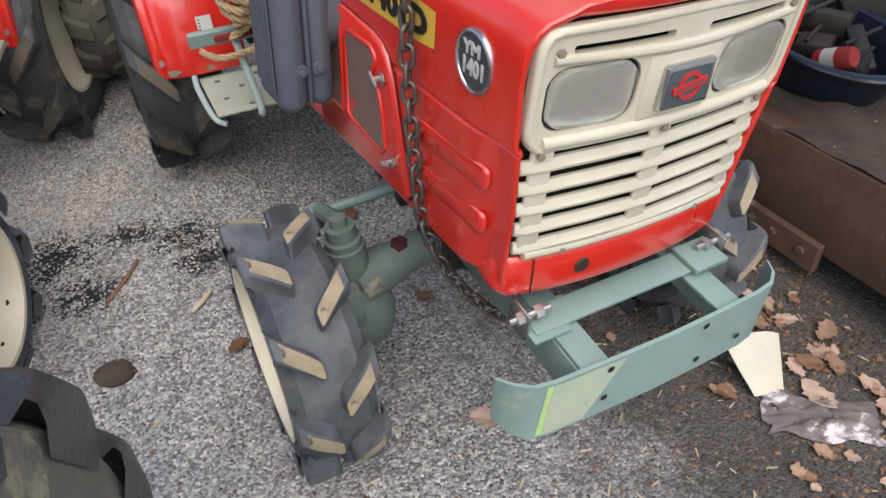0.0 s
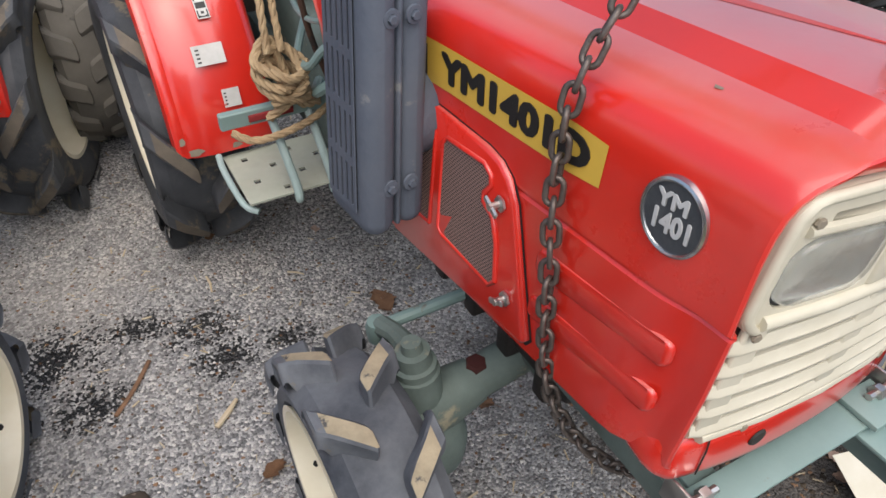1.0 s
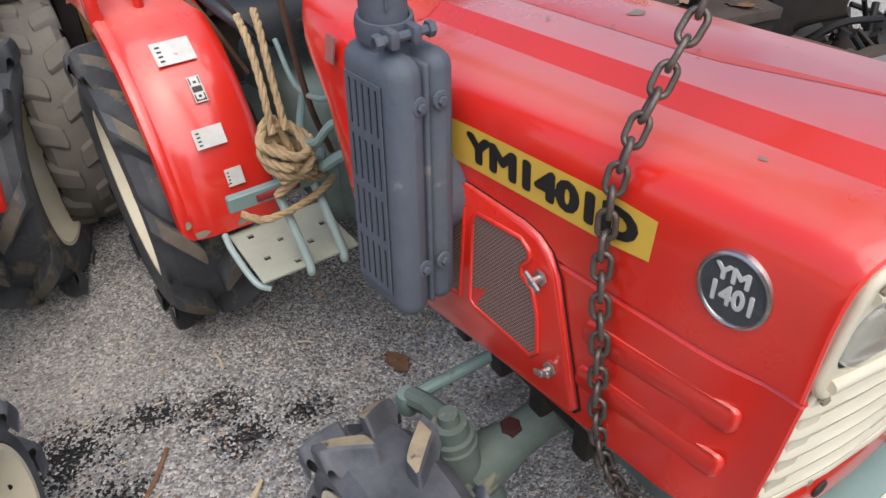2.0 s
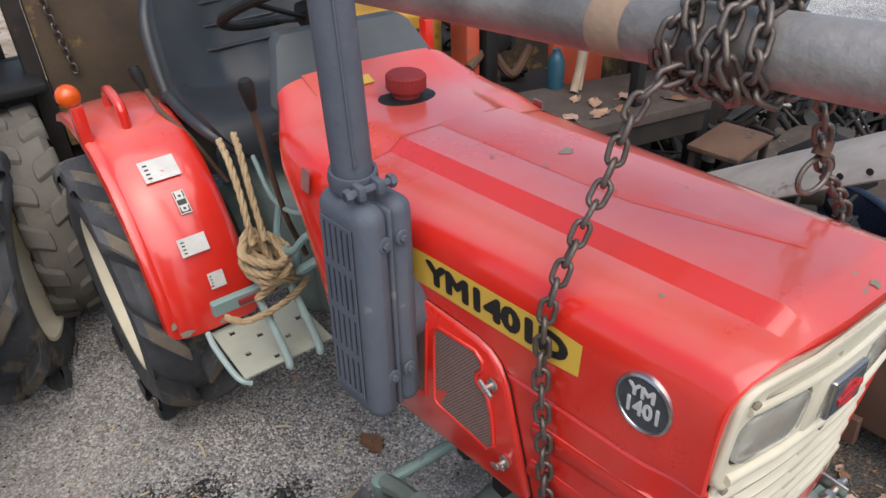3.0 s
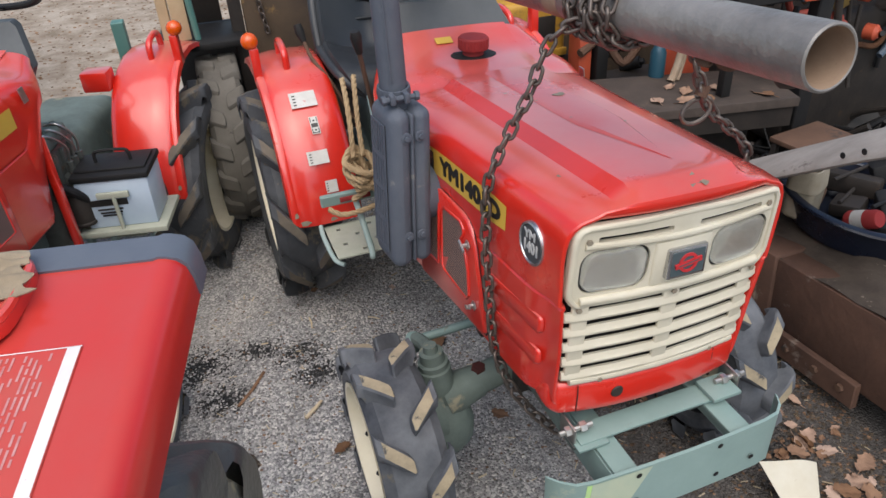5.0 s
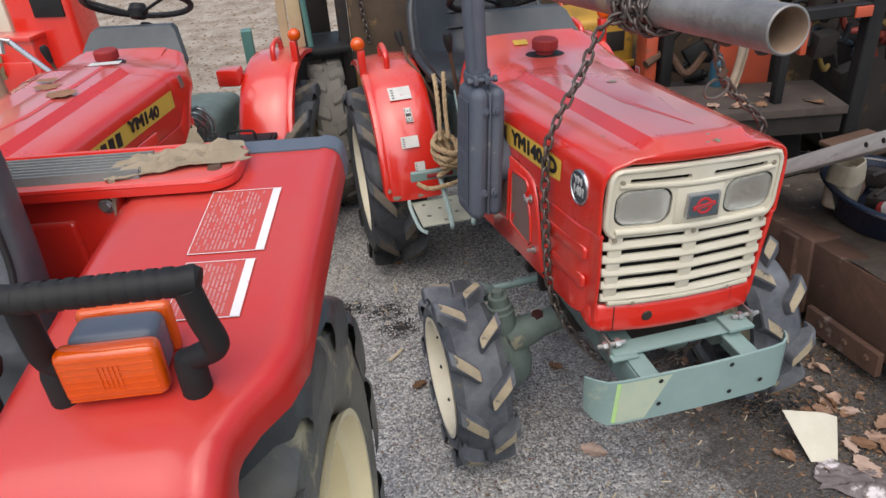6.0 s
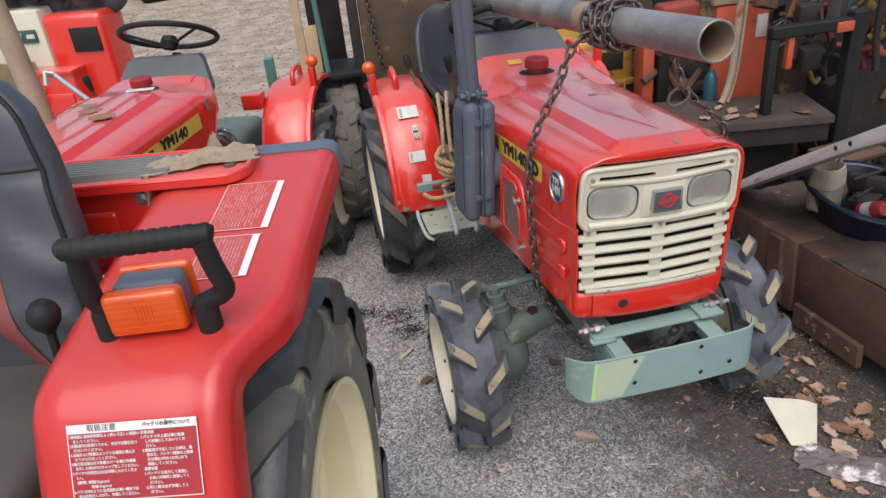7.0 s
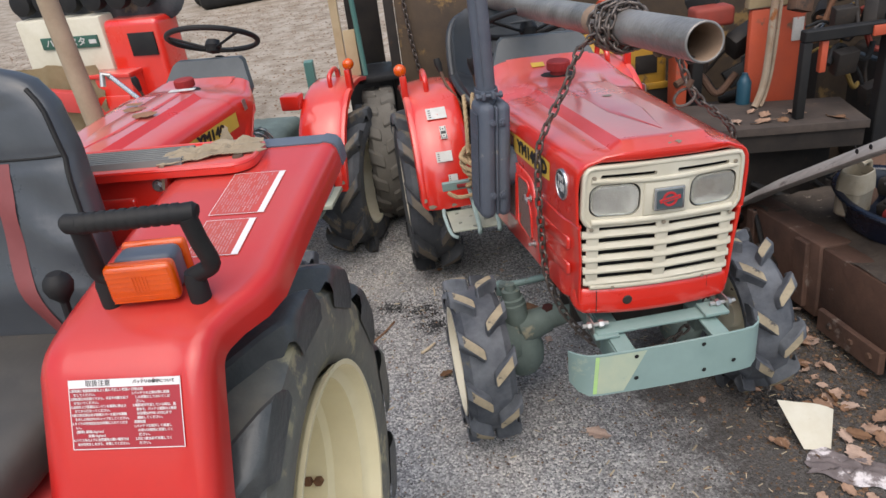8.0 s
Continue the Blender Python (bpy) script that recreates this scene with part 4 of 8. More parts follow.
        tube(bm, [(s * 0.20, 0.47, 0.33), (s * 0.30, 0.475, 0.30)], [0.046, 0.062], 14)
        for k in range(7):
            a = k * 0.9
            bolt(bm, (s * 0.318 + 0.066 * math.cos(a), 0.482 + 0.066 * math.sin(a), 0.290), (0, 0, 1), 0.008, 0.01)
        hs = part("bevel_housing", bm, CAST, axle, "grey-green steering knuckle housing")
        bm = B()
        revolve(bm, [(0, 0.016), (0.019, 0.016), (0.022, 0.012), (0.022, 0.0)], pose(s * 0.20, 0.47, 0.365), 6)
        part("filler_plug", bm, PLUG, axle)
        bm = B()
        tube(bm, [(s * 0.318, 0.495, 0.440), (s * 0.322, 0.56, 0.430), (s * 0.328, 0.615, 0.405)], [0.024, 0.02, 0.022], 10)
        part("steering_arm", bm, CAST, hs)
        bm = B()
        tube(bm, [(s * 0.335, 0.620, 0.400), (s * 0.13, 0.60, 0.425)], 0.013, 10)
        revolve(bm, [(0, 0.02), (0.02, 0.018), (0.024, 0), (0.02, -0.03), (0, -0.035)], pose(s * 0.335, 0.620, 0.400), 12)
        part("tie_rod", bm, DARK if s > 0 else GREEN, hs)
    for s in (-1, 1):
        farm_wheel(tr, "front_wheel", s * 0.472, 0.385, 0.278, 0.285, 0.165, 0.180, s, 10, 0.040, 0.42, LUG, fat=0.092, tyremat=FRONTTYRE)
        farm_wheel(tr, "rear_wheel", s * 0.488, 1.664, 0.400, 0.402, 0.225, 0.232, s, 10, 0.056, 0.62, LUGR, dish=0.1, fat=0.090, lip=0.86)

    # front guard bar
    bm = B()
    xs = [-0.288, -0.270, -0.245, -0.21, -0.1, 0.0, 0.1, 0.19, 0.225, 0.248, 0.262]
    ysb = [-0.082, -0.105, -0.124, -0.130, -0.134, -0.136, -0.134, -0.130, -0.124, -0.106, -0.08]
    rows = []
    for i, (x, y) in enumerate(zip(xs, ysb)):
        e = {0: 0.028, 1: 0.008}.get(i, 0.0) if i < 2 else {10: 0.028, 9: 0.008}.get(i, 0.0)
        rows.append([(x, y, 0.455 + e), (x, y, 0.590 - e * 0.1), (x, y + 0.007, 0.590 - e * 0.1), (x, y + 0.007, 0.455 + e)])
    rings(bm, rows)
    guard = part("bumper_plate", bm, BUMPER, tr, "grey-green steel bumper plate with a pale patch", 40)
    def bumper_film(name, edge0, edge1, material, lab):
        rows = []
        for k in range(13):
            f = 0.462 + 0.124 * k / 12
            x0, x1 = (e[0] + (e[1] - e[0]) * k / 12 for e in (edge0, edge1))
            rows.append([(x, float(np.interp(x, xs, ysb)) - 0.0009, f) for x in [x0 + (x1 - x0) * j / 8 for j in range(9)]])
        return part(name, rings(B(), rows, closed=False), material, guard, lab)
    # pale patch with a slanting right edge and a lime left edge
    bumper_film("bleached_patch", (-0.225, -0.215), (-0.150, -0.085), PALEPATCH, "pale yellow patch")
    bumper_film("lime_streak", (-0.236, -0.226), (-0.2255, -0.2155), LIME, "lime green streak")
    for x, z in ((-0.115, 0.572), (-0.115, 0.50), (0.075, 0.572), (0.08, 0.485), (0.165, 0.50)):
        part("bolt_hole", revolve(B(), [(0, 0.0005), (0.0052, 0.0005), (0.0065, 0.0)], pose(x, -0.1362, z, 90, 0, 0), 12), BLACK, guard)
    for s in (-1, 1):
        bm = B()
        box(bm, s * 0.135 - 0.025, s * 0.135 + 0.025, -0.128, 0.10, 0.572, 0.580, 0.002)
        box(bm, s * 0.157, s * 0.163, -0.128, 0.30, 0.49, 0.5715, 0.002)
        part("bumper_arm", bm, GREEN, guard)
    bm = B()
    box(bm, -0.19, 0.19, -0.040, 0.012, 0.586, 0.593, 0.002)
    box(bm, -0.20, -0.13, -0.052, 0.012, 0.582, 0.589, 0.002)
    box(bm, 0.12, 0.19, -0.052, 0.012, 0.594, 0.604, 0.002)
    part("cross_plate", bm, GREEN, guard)
    for s in (-1, 1):
        bm = B()
        box(bm, s * 0.195, s * 0.200, -0.03, 0.03, 0.575, 0.625, 0.002)
        cyl(bm, (s * 0.15, -0.012, 0.610), (s * 0.225, -0.012, 0.610), 0.006, 8)
        bolt(bm, (s * 0.2, -0.012, 0.610), (s, 0, 0), 0.011, 0.012)
        bolt(bm, (s * 0.165, -0.012, 0.610), (s, 0, 0), 0.012, 0.014)
        part("bonnet_hinge", bm, STEEL, tr)

    # rear fenders
    for s in (-1, 1):
        cy, cz = 1.735, 0.425
        bm = B()
        prof = []
        for a, r in ((176, 0.468), (170, 0.470), (160, 0.472), (148, 0.476), (136, 0.482), (124, 0.490), (112, 0.490), (100, 0.486), (88, 0.480), (76, 0.478), (64, 0.482)):
            prof.append((cy + r * math.cos(radians(a)), cz + r * math.sin(radians(a)), radians(a)))
        rows = []
        for y, z, a in prof:
            ny, nz = math.cos(a), math.sin(a)
            cross = [(0.545, -0.022), (0.540, -0.004), (0.530, 0.0), (0.515, -0.004), (0.50, 0.004), (0.45, 0.010), (0.38, 0.011), (0.325, 0.008), (0.305, 0.0), (0.296, -0.012), (0.292, -0.06)]
            rows.append([(s * x, y + ny * d, z + nz * d) for x, d in cross])
        rings(bm, rows, closed=False)
        bmesh.ops.recalc_face_normals(bm, faces=bm.faces[:])
        bmesh.ops.solidify(bm, geom=bm.faces[:], thickness=0.003)
        fen = part("fender", bm, RED, tr, "red curved mudguard with worn lower edge", 40)

        def on_fender(ang, x, d=0.0155):
            r = np.interp(180 - ang, [4, 20, 44, 68, 92, 116], [0.468, 0.472, 0.482, 0.490, 0.480, 0.478]) + d
            a = radians(ang)
            return Matrix.Translation((s * x, cy + r * math.cos(a), cz + r * math.sin(a))) @ pose(0, 0, 0, ang - 90, 0, 0)
        if True:
            for ang, x, w, h in ((124.5, 0.415, 0.088, 0.062), (136, 0.400, 0.028, 0.062), (148.5, 0.415, 0.070, 0.046), (160.5, 0.390, 0.040, 0.042)):
                bm = B()
                box(bm, -w / 2, w / 2, -h / 2, h / 2, 0.0, 0.0012, m=on_fender(ang, x))
                st = part("white_sticker", bm, WHITE, fen)
                bm = B()
                if h > 0.045 and w < 0.03:
                    mm = on_fender(ang, x)
                    prism(bm, [(-0.011, -0.028), (0.011, -0.028), (0.011, -0.022), (0.004, -0.028 + 0.003), (-0.004, -0.025), (-0.011, -0.022)], lambda u, v, d: mm @ Vector((u, v, 0.0012 + d)), 0.0006)
                    box(bm, -w * 0.40, w * 0.40, -0.007, 0.007, 0.0012, 0.0018, m=mm)
                    for sy in (-1, 1):
                        box(bm, -0.012, -0.009, sy * 0.020 - 0.009, sy * 0.020 + 0.009, 0.0012, 0.0018, m=mm)
                        box(bm, 0.009, 0.012, sy * 0.020 - 0.009, sy * 0.020 + 0.009, 0.0012, 0.0018, m=mm)
                        box(bm, -0.0035, 0.0035, sy * 0.017 - 0.003, sy * 0.017 + 0.003, 0.0012, 0.0018, m=mm)
                elif w < 0.04:
                    box(bm, -0.003, 0.003, -0.002, 0.012, 0.0012, 0.0018, m=on_fender(ang, x))
                    box(bm, -0.008, 0.008, -0.010, 0.0, 0.0012, 0.0018, m=on_fender(ang, x) @ pose(0, 0, 0, 0, 0, 0))
                else:
                    for k in range(4):
                        box(bm, -w * 0.40, -w * 0.28, -h * 0.36 + k * h * 0.2, -h * 0.28 + k * h * 0.2, 0.0012, 0.0018, m=on_fender(ang, x))
                part("print", bm, INK, st)
        # paint worn off the foot of the mudguard
        for ang, x, w, h in ((174.0, 0.50, 0.05, 0.030), (174.5, 0.40, 0.035, 0.018), (170.0, 0.525, 0.018, 0.030)):
            rw = random.Random(int(x * 1000))
            bm = B()
            mm = on_fender(ang, x, 0.0105)
            bm.faces.new([bm.verts.new(mm @ Vector((w * 0.5 * rw.uniform(0.5, 1.0) * math.cos(k * 0.6283), h * 0.5 * rw.uniform(0.5, 1.0) * math.sin(k * 0.6283), 0.0))) for k in range(10)])
            part("bare_patch", bm, BARE, fen)
        # handle and marker lamp
        bm = B()
        tube(bm, arc([(s * 0.43, cy - 0.13, 0.890), (s * 0.43, cy - 0.13, 0.930), (s * 0.43, cy - 0.115, 0.958), (s * 0.43, cy - 0.05, 0.972), (s * 0.43, cy + 0.0, 0.962), (s * 0.43, cy + 0.015, 0.93), (s * 0.43, cy + 0.015, 0.890)], 4), 0.0125, 10)
        part("grab_handle", bm, RED, fen)
        bm = B()
        box(bm, s * 0.515, s * 0.545, cy - 0.135, cy - 0.095, 0.87, 0.985, 0.004)
        lb = part("lamp_bracket", bm, RED, fen)
        bm = B()
        revolve(bm, [(r * 0.80, h * 0.8) for r, h in ((0.0, 0.036), (0.014, 0.035), (0.026, 0.028), (0.034, 0.016), (0.036, 0.004), (0.036, -0.004), (0.034, -0.016), (0.026, -0.028), (0.0, -0.034))], pose(s * 0.538, cy - 0.113, 1.008, 90, 0, 0), 20)
        part("marker_lamp", bm, AMBER, lb, "round amber marker lamp")

    # footplate, pedals
    for s in (-1, 1):
        us = [0.20, 0.225, 0.24, 0.28, 0.295, 0.335, 0.35, 0.39, 0.405, 0.44]
        vs = [1.055, 1.075, 1.090, 1.125, 1.140, 1.175, 1.190, 1.225, 1.240, 1.27]
        holes = {(i, j) for i in (1, 3, 5, 7) for j in (1, 3, 5, 7) if (i + j) % 4 == 2}
        step = part("footplate", holed_plate(us, vs, holes, lambda u, v: (s * u, v, 0.440), 0.005), STEP, tr, "pale green perforated footplate")
        for y0, x0 in ((1.06, 0.33), (1.06, 0.245)):
            bm = B()
            tube(bm, arc([(s * (x0 + 0.02), y0 + 0.06, 0.62), (s * (x0 + 0.01), y0 + 0.02, 0.54), (s * x0, y0 - 0.012, 0.458), (s * x0, y0 - 0.02, 0.428), (s * (x0 - 0.01), y0 + 0.02, 0.412)], 5), 0.010, 10)
            part("step_hook", bm, STEPROD, step)
        bm = B()
        tube(bm, arc([(s * 0.452, 1.25, 0.458), (s * 0.455, 1.20, 0.442), (s * 0.445, 1.10, 0.412), (s * 0.42, 1.07, 0.402)], 5), 0.008, 8)
        part("step_hook", bm, STEPROD, step)
        bm = B()
        box(bm, s * 0.20, s * 0.46, 1.105, 1.125, 0.605, 0.642, 0.003, 1, pose(0, 0, 0, 0, 0, 0))
        pd = part("pedal_bar", bm, GREEN, step)
        bm = B()
        box(bm, s * 0.30, s * 0.40, 1.098, 1.104, 0.616, 0.632, 0.002)
        part("red_latch", bm, REDCAP, pd)

    # seat
    bm = B()
    rows = []
    keys = ((1.462, 0.800, 0.17, 0.0), (1.464, 0.838, 0.225, 0.0), (1.495, 0.862, 0.262, 0.012), (1.57, 0.850, 0.280, 0.045), (1.66, 0.840, 0.288, 0.075), (1.745, 0.856, 0.292, 0.100), (1.805, 0.920, 0.292, 0.110), (1.842, 1.00, 0.288, 0.105), (1.866, 1.08, 0.276, 0.085), (1.880, 1.14, 0.242, 0.045), (1.886, 1.168, 0.18, 0.008))
    for y, z, w, cup in arc([Vector(k) for k in keys], 3):
        back = min(max((y - 1.70) / 0.09, 0), 1)
        rows.append([(w * u, y - cup * abs(u) ** 2.2 * (0.15 + 0.85 * back) - 0.010 * back * math.cos(u * 9) * (abs(u) < 0.55), z + cup * abs(u) ** 2.2 * (1 - 0.85 * back)) for u in [i / 12 - 1 for i in range(25)]])
    rings(bm, rows, closed=False)
    bmesh.ops.recalc_face_normals(bm, faces=bm.faces[:])
    bmesh.ops.solidify(bm, geom=bm.faces[:], thickness=0.035)
    seat = part("seat", bm, VINYL, tr, "black vinyl bucket seat", 60)
    edge = [Vector(r[0]) for r in rows] + [Vector(p) for p in rows[-1][1:-1]] + [Vector(r[-1]) for r in reversed(rows)] + [Vector(p) for p in reversed(rows[0][1:-1])]
    part("edge_roll", tube(B(), edge + [edge[0]], 0.017, 8, False), VINYL, seat, "", 80)
    for y, z in ((1.800, 0.985), (1.828, 1.045), (1.848, 1.105)):
        bm = tube(B(), [(-0.13, y - 0.012, z), (0, y - 0.014, z), (0.13, y - 0.012, z)], 0.006, 8)
        part("seam", bm, VINYL, seat)
    bm = B()
    tube(bm, [(0, 1.55, 0.66), (0, 1.55, 0.86)], 0.05, 12)
    box(bm, -0.12, 0.12, 1.42, 1.70, 0.82, 0.85, 0.005)
    part("seat_bracket", bm, DARK, tr)
    # levers
    bm = B()
    tube(bm, arc([(-0.19, 1.16, 0.64), (-0.24, 1.13, 0.80), (-0.295, 1.07, 1.11)], 5), 0.007, 8)
    lev = part("gear_lever", bm, RUST, tr)
    bm = B()
    tube(bm, [(-0.290, 1.075, 1.085), (-0.294, 1.071, 1.11), (-0.297, 1.068, 1.135), (-0.299, 1.066, 1.150)], [0.010, 0.014, 0.017, 0.012], 12)
    part("knob", bm, BLACK, lev)
    bm = B()
    tube(bm, arc([(-0.24, 1.50, 0.72), (-0.30, 1.54, 0.86), (-0.335, 1.62, 0.915), (-0.350, 1.665, 0.975)], 5), 0.007, 8)
    lev = part("side_lever", bm, RUST, tr)
    bm = B()
    tube(bm, [(-0.348, 1.662, 0.965), (-0.356, 1.673, 1.00), (-0.360, 1.680, 1.025)], [0.010, 0.017, 0.014], 12)
    part("knob", bm, BLACK, lev)
    for pts, r in (([(-0.16, 0.95, 0.80), (-0.24, 1.0, 0.80), (-0.27, 1.05, 0.74), (-0.26, 1.15, 0.72), (-0.20, 1.25, 0.76)], 0.009), ([(-0.15, 1.0, 0.70), (-0.22, 1.02, 0.71), (-0.25, 1.08, 0.66), (-0.2, 1.2, 0.62)], 0.012), ([(-0.20, 1.02, 0.86), (-0.24, 1.05, 0.83), (-0.235, 1.2, 0.80), (-0.22, 1.32, 0.86)], 0.006)):
        part("control_rod", tube(B(), arc(pts, 5), r, 8), GREEN, tr)


PALEPATCH = mat("pale_yellow_green", (0.46, 0.50, 0.36), (0.34, 0.43, 0.35), 9, 0.5, bump=0.08, spots=(0.26, 0.36, 0.34), spot_scale=12, spot_at=0.6)
LIME = mat("lime_green_streak", (0.42, 0.68, 0.22), (0.40, 0.55, 0.28), 14, 0.5)
SILVER = mat("silver_print", (0.55, 0.55, 0.54), (0.45, 0.45, 0.44), 30, 0.5)
REFLECT = mat("lamp_reflector", (0.86, 0.85, 0.80), (0.72, 0.71, 0.66), 16, 0.16, 0.86, bump=0.35, bscale=26)
BARE = mat("bare_dull_metal", (0.28, 0.25, 0.19), (0.20, 0.16, 0.12), 30, 0.6)
BADGE = mat("black_badge_enamel", (0.03, 0.035, 0.042), (0.06, 0.065, 0.07), 30, 0.5, bump=0.3, bscale=200)
EMBLEM = mat("slate_enamel", (0.05, 0.075, 0.085), (0.08, 0.10, 0.11), 12, 0.35)
DASH = mat("grey_dash_plastic", (0.072, 0.080, 0.085), (0.050, 0.057, 0.062), 8, 0.5, bump=0.1)
STEP = mat("pale_green_footplate", (0.42, 0.44, 0.36), (0.33, 0.35, 0.28), 9, 0.6, bump=0.15, spots=(0.26, 0.20, 0.14), spot_scale=9, spot_at=0.62)
STEPROD = mat("pale_green_rod", (0.36, 0.46, 0.44), (0.28, 0.36, 0.34), 9, 0.5)
BUMPER = mat("bumper_green_paint", (0.25, 0.35, 0.33), (0.20, 0.29, 0.27), 5, 0.45, bump=0.08, spots=(0.42, 0.44, 0.33), spot_scale=3.0, spot_at=0.60)


def mesh_material():
    m = mat("wire_screen", (0.16, 0.10, 0.09), (0.22, 0.14, 0.12), 8, 0.6, 0.3)
    n, l = m.node_tree.nodes, m.node_tree.links
    b = n["Principled BSDF"]
    tc = n.new("ShaderNodeTexCoord")
    mp = n.new("ShaderNodeMapping")
    mp.inputs["Rotation"].default_value = (0, radians(90), 0)
    mp.inputs["Scale"].default_value = (1, 1, 1)
    l.new(tc.outputs["Object"], mp.inputs["Vector"])
    sx = n.new("ShaderNodeSeparateXYZ")
    l.new(tc.outputs["Object"], sx.inputs[0])
    cx = n.new("ShaderNodeCombineXYZ")
    l.new(sx.outputs["Y"], cx.inputs["X"])
    l.new(sx.outputs["Z"], cx.inputs["Y"])
    br = n.new("ShaderNodeTexBrick")
    br.inputs["Scale"].default_value = 1.0
    br.inputs["Brick Width"].default_value, br.inputs["Row Height"].default_value = 0.0062, 0.0038
    br.inputs["Mortar Size"].default_value, br.inputs["Mortar Smooth"].default_value = 0.0009, 0.0
    br.inputs["Color1"].default_value = br.inputs["Color2"].default_value = (0.012, 0.010, 0.010, 1)
    br.inputs["Mortar"].default_value = (0.34, 0.22, 0.19, 1)
    l.new(cx.outputs[0], br.inputs["Vector"])
    l.new(br.outputs["Color"], b.inputs["Base Color"])
    bp = n.new("ShaderNodeBump")
    bp.inputs["Distance"].default_value = 0.002
    l.new(br.outputs["Fac"], bp.inputs["Height"])
    l.new(bp.outputs["Normal"], b.inputs["Normal"])
    return m


MESHMAT = mesh_material()
tractor = thing("tractor", pose(0.0, 0.84, 0.0, 0, 0, 2.6), "red compact tractor with cream grille, slung by a chain", "tractor", "compact tractors")
build_tractor(tractor)
STANCE.update(ys=(0.0, 0.8, 1.2), dz=(0.0, 0.0, -0.10), roll=0.0)
S2 = pose(-1.790, 1.440, -0.035, 0, 0, -14.6)
second = thing("tractor", S2, "red compact tractor with dusty bonnet and a battery on its step", "tractor", "compact tractors")
build_tractor(second)
for ob in list(second.children):
    kind = ob.name.split(".")[0]
    if kind in ("seat", "muffler", "exhaust_pipe", "side_lever", "seat_bracket"):
        for c in list(ob.children_recursive) + [ob]:
            bpy.data.objects.remove(c)
    elif kind == "steering_wheel":
        ob.location = ob.location + Vector((0, -0.045, 0.050))
    elif kind == "gearbox":
        ob.data.materials[0] = CAST
    elif kind == "rear_wheel":
        ob.location = ob.location + Vector((0, -0.05, -0.02))
    elif kind == "front_wheel" and ob.data.vertices[0].co.x > 0:
        ob.location = ob.location + Vector((0.06, 0, 0))
    elif kind == "fender":
        right = ob.data.vertices[0].co.x > 0
        for c in [c for c in ob.children_recursive if c.name.split(".")[0] in (("white_sticker", "print") if right else ("lamp_bracket", "marker_lamp"))]:
            bpy.data.objects.remove(c)
# uncovered engine side behind its bonnet
ENGINE = mat("oily_engine_casting", (0.115, 0.125, 0.110), (0.050, 0.050, 0.045), 9, 0.5, bump=0.6, bscale=40, spots=(0.15, 0.085, 0.05), spot_scale=12, spot_at=0.58)
bm = B()
box(bm, 0.06, 0.235, 0.92, 1.20, 0.45, 0.80, 0.018, 3)
for k in range(4):
    box(bm, 0.230, 0.248, 0.94 + 0.065 * k, 0.965 + 0.065 * k, 0.50, 0.78, 0.005)
block = part("engine_block", bm, ENGINE, second, "oily grey-green engine casting")
bm = B()
revolve(bm, [(0.0, 0.0), (0.040, 0.0), (0.042, 0.010), (0.038, 0.014), (0.038, 0.105), (0.030, 0.118), (0.0, 0.120)], pose(0.285, 0.985, 0.545), 20)
part("oil_filter", bm, DARK, block)
bm = B()
box(bm, 0.235, 0.300, 1.03, 1.16, 0.62, 0.70, 0.010, 3)
for k in range(3):
    cyl(bm, (0.268, 1.052 + 0.04 * k, 0.70), (0.268, 1.052 + 0.04 * k, 0.745), 0.012, 10)
part("injection_pump", bm, ENGINE, block)
for k in range(3):
    bm = B()
    tube(bm, arc([(0.268, 1.052 + 0.04 * k, 0.74), (0.275, 1.045 + 0.04 * k, 0.80), (0.24, 1.00 + 0.05 * k, 0.86), (0.17, 0.98 + 0.06 * k, 0.84)], 5), 0.0045, 8)
    part("injector_pipe", bm, STEEL, block)
bm = B()
box(bm, 0.10, 0.25, 0.93, 1.15, 0.80, 0.855, 0.016, 3)
for k in range(3):
    bolt(bm, (0.225, 0.955 + 0.08 * k, 0.855), (0, 0, 1), 0.010, 0.010)
part("rocker_cover", bm, CAST, block)
bm = B()
tube(bm, arc([(0.26, 0.93, 0.72), (0.31, 0.96, 0.66), (0.30, 1.02, 0.58), (0.22, 1.06, 0.50)], 6), 0.014, 10)
part("rubber_hose", bm, BLACK, block)
bm = B()
box(bm, 0.272, 0.296, 0.880, 0.905, 0.46, 0.90, 0.004)
part("red_strut", bm, RED, second)
# earth dried on its bonnet
CAKE = mat("dried_earth_stain", (0.30, 0.15, 0.09), (0.22, 0.12, 0.07), 20, 0.9, bump=0.3)
for x, y, w, d in ((-0.02, 0.58, 0.060, 0.040), (0.075, 0.50, 0.055, 0.055), (-0.06, 0.66, 0.05, 0.03)):
    rw = random.Random(int(y * 100))
    bm = B()
    bm.faces.new([bm.verts.new((x + w * rw.uniform(0.55, 1.0) * math.cos(k * 0.3142), y + d * rw.uniform(0.55, 1.0) * math.sin(k * 0.3142), 1.1345)) for k in range(20)])
    part("earth_stain", bm, CAKE, second)
bm = B()
box(bm, -0.055, 0.055, -0.018, 0.018, 0.0, 0.0012, 0.0, 1, pose(0.06, 0.83, 1.1335, 0, 0, 8))
part("paper_tag", bm, WHITE, second)

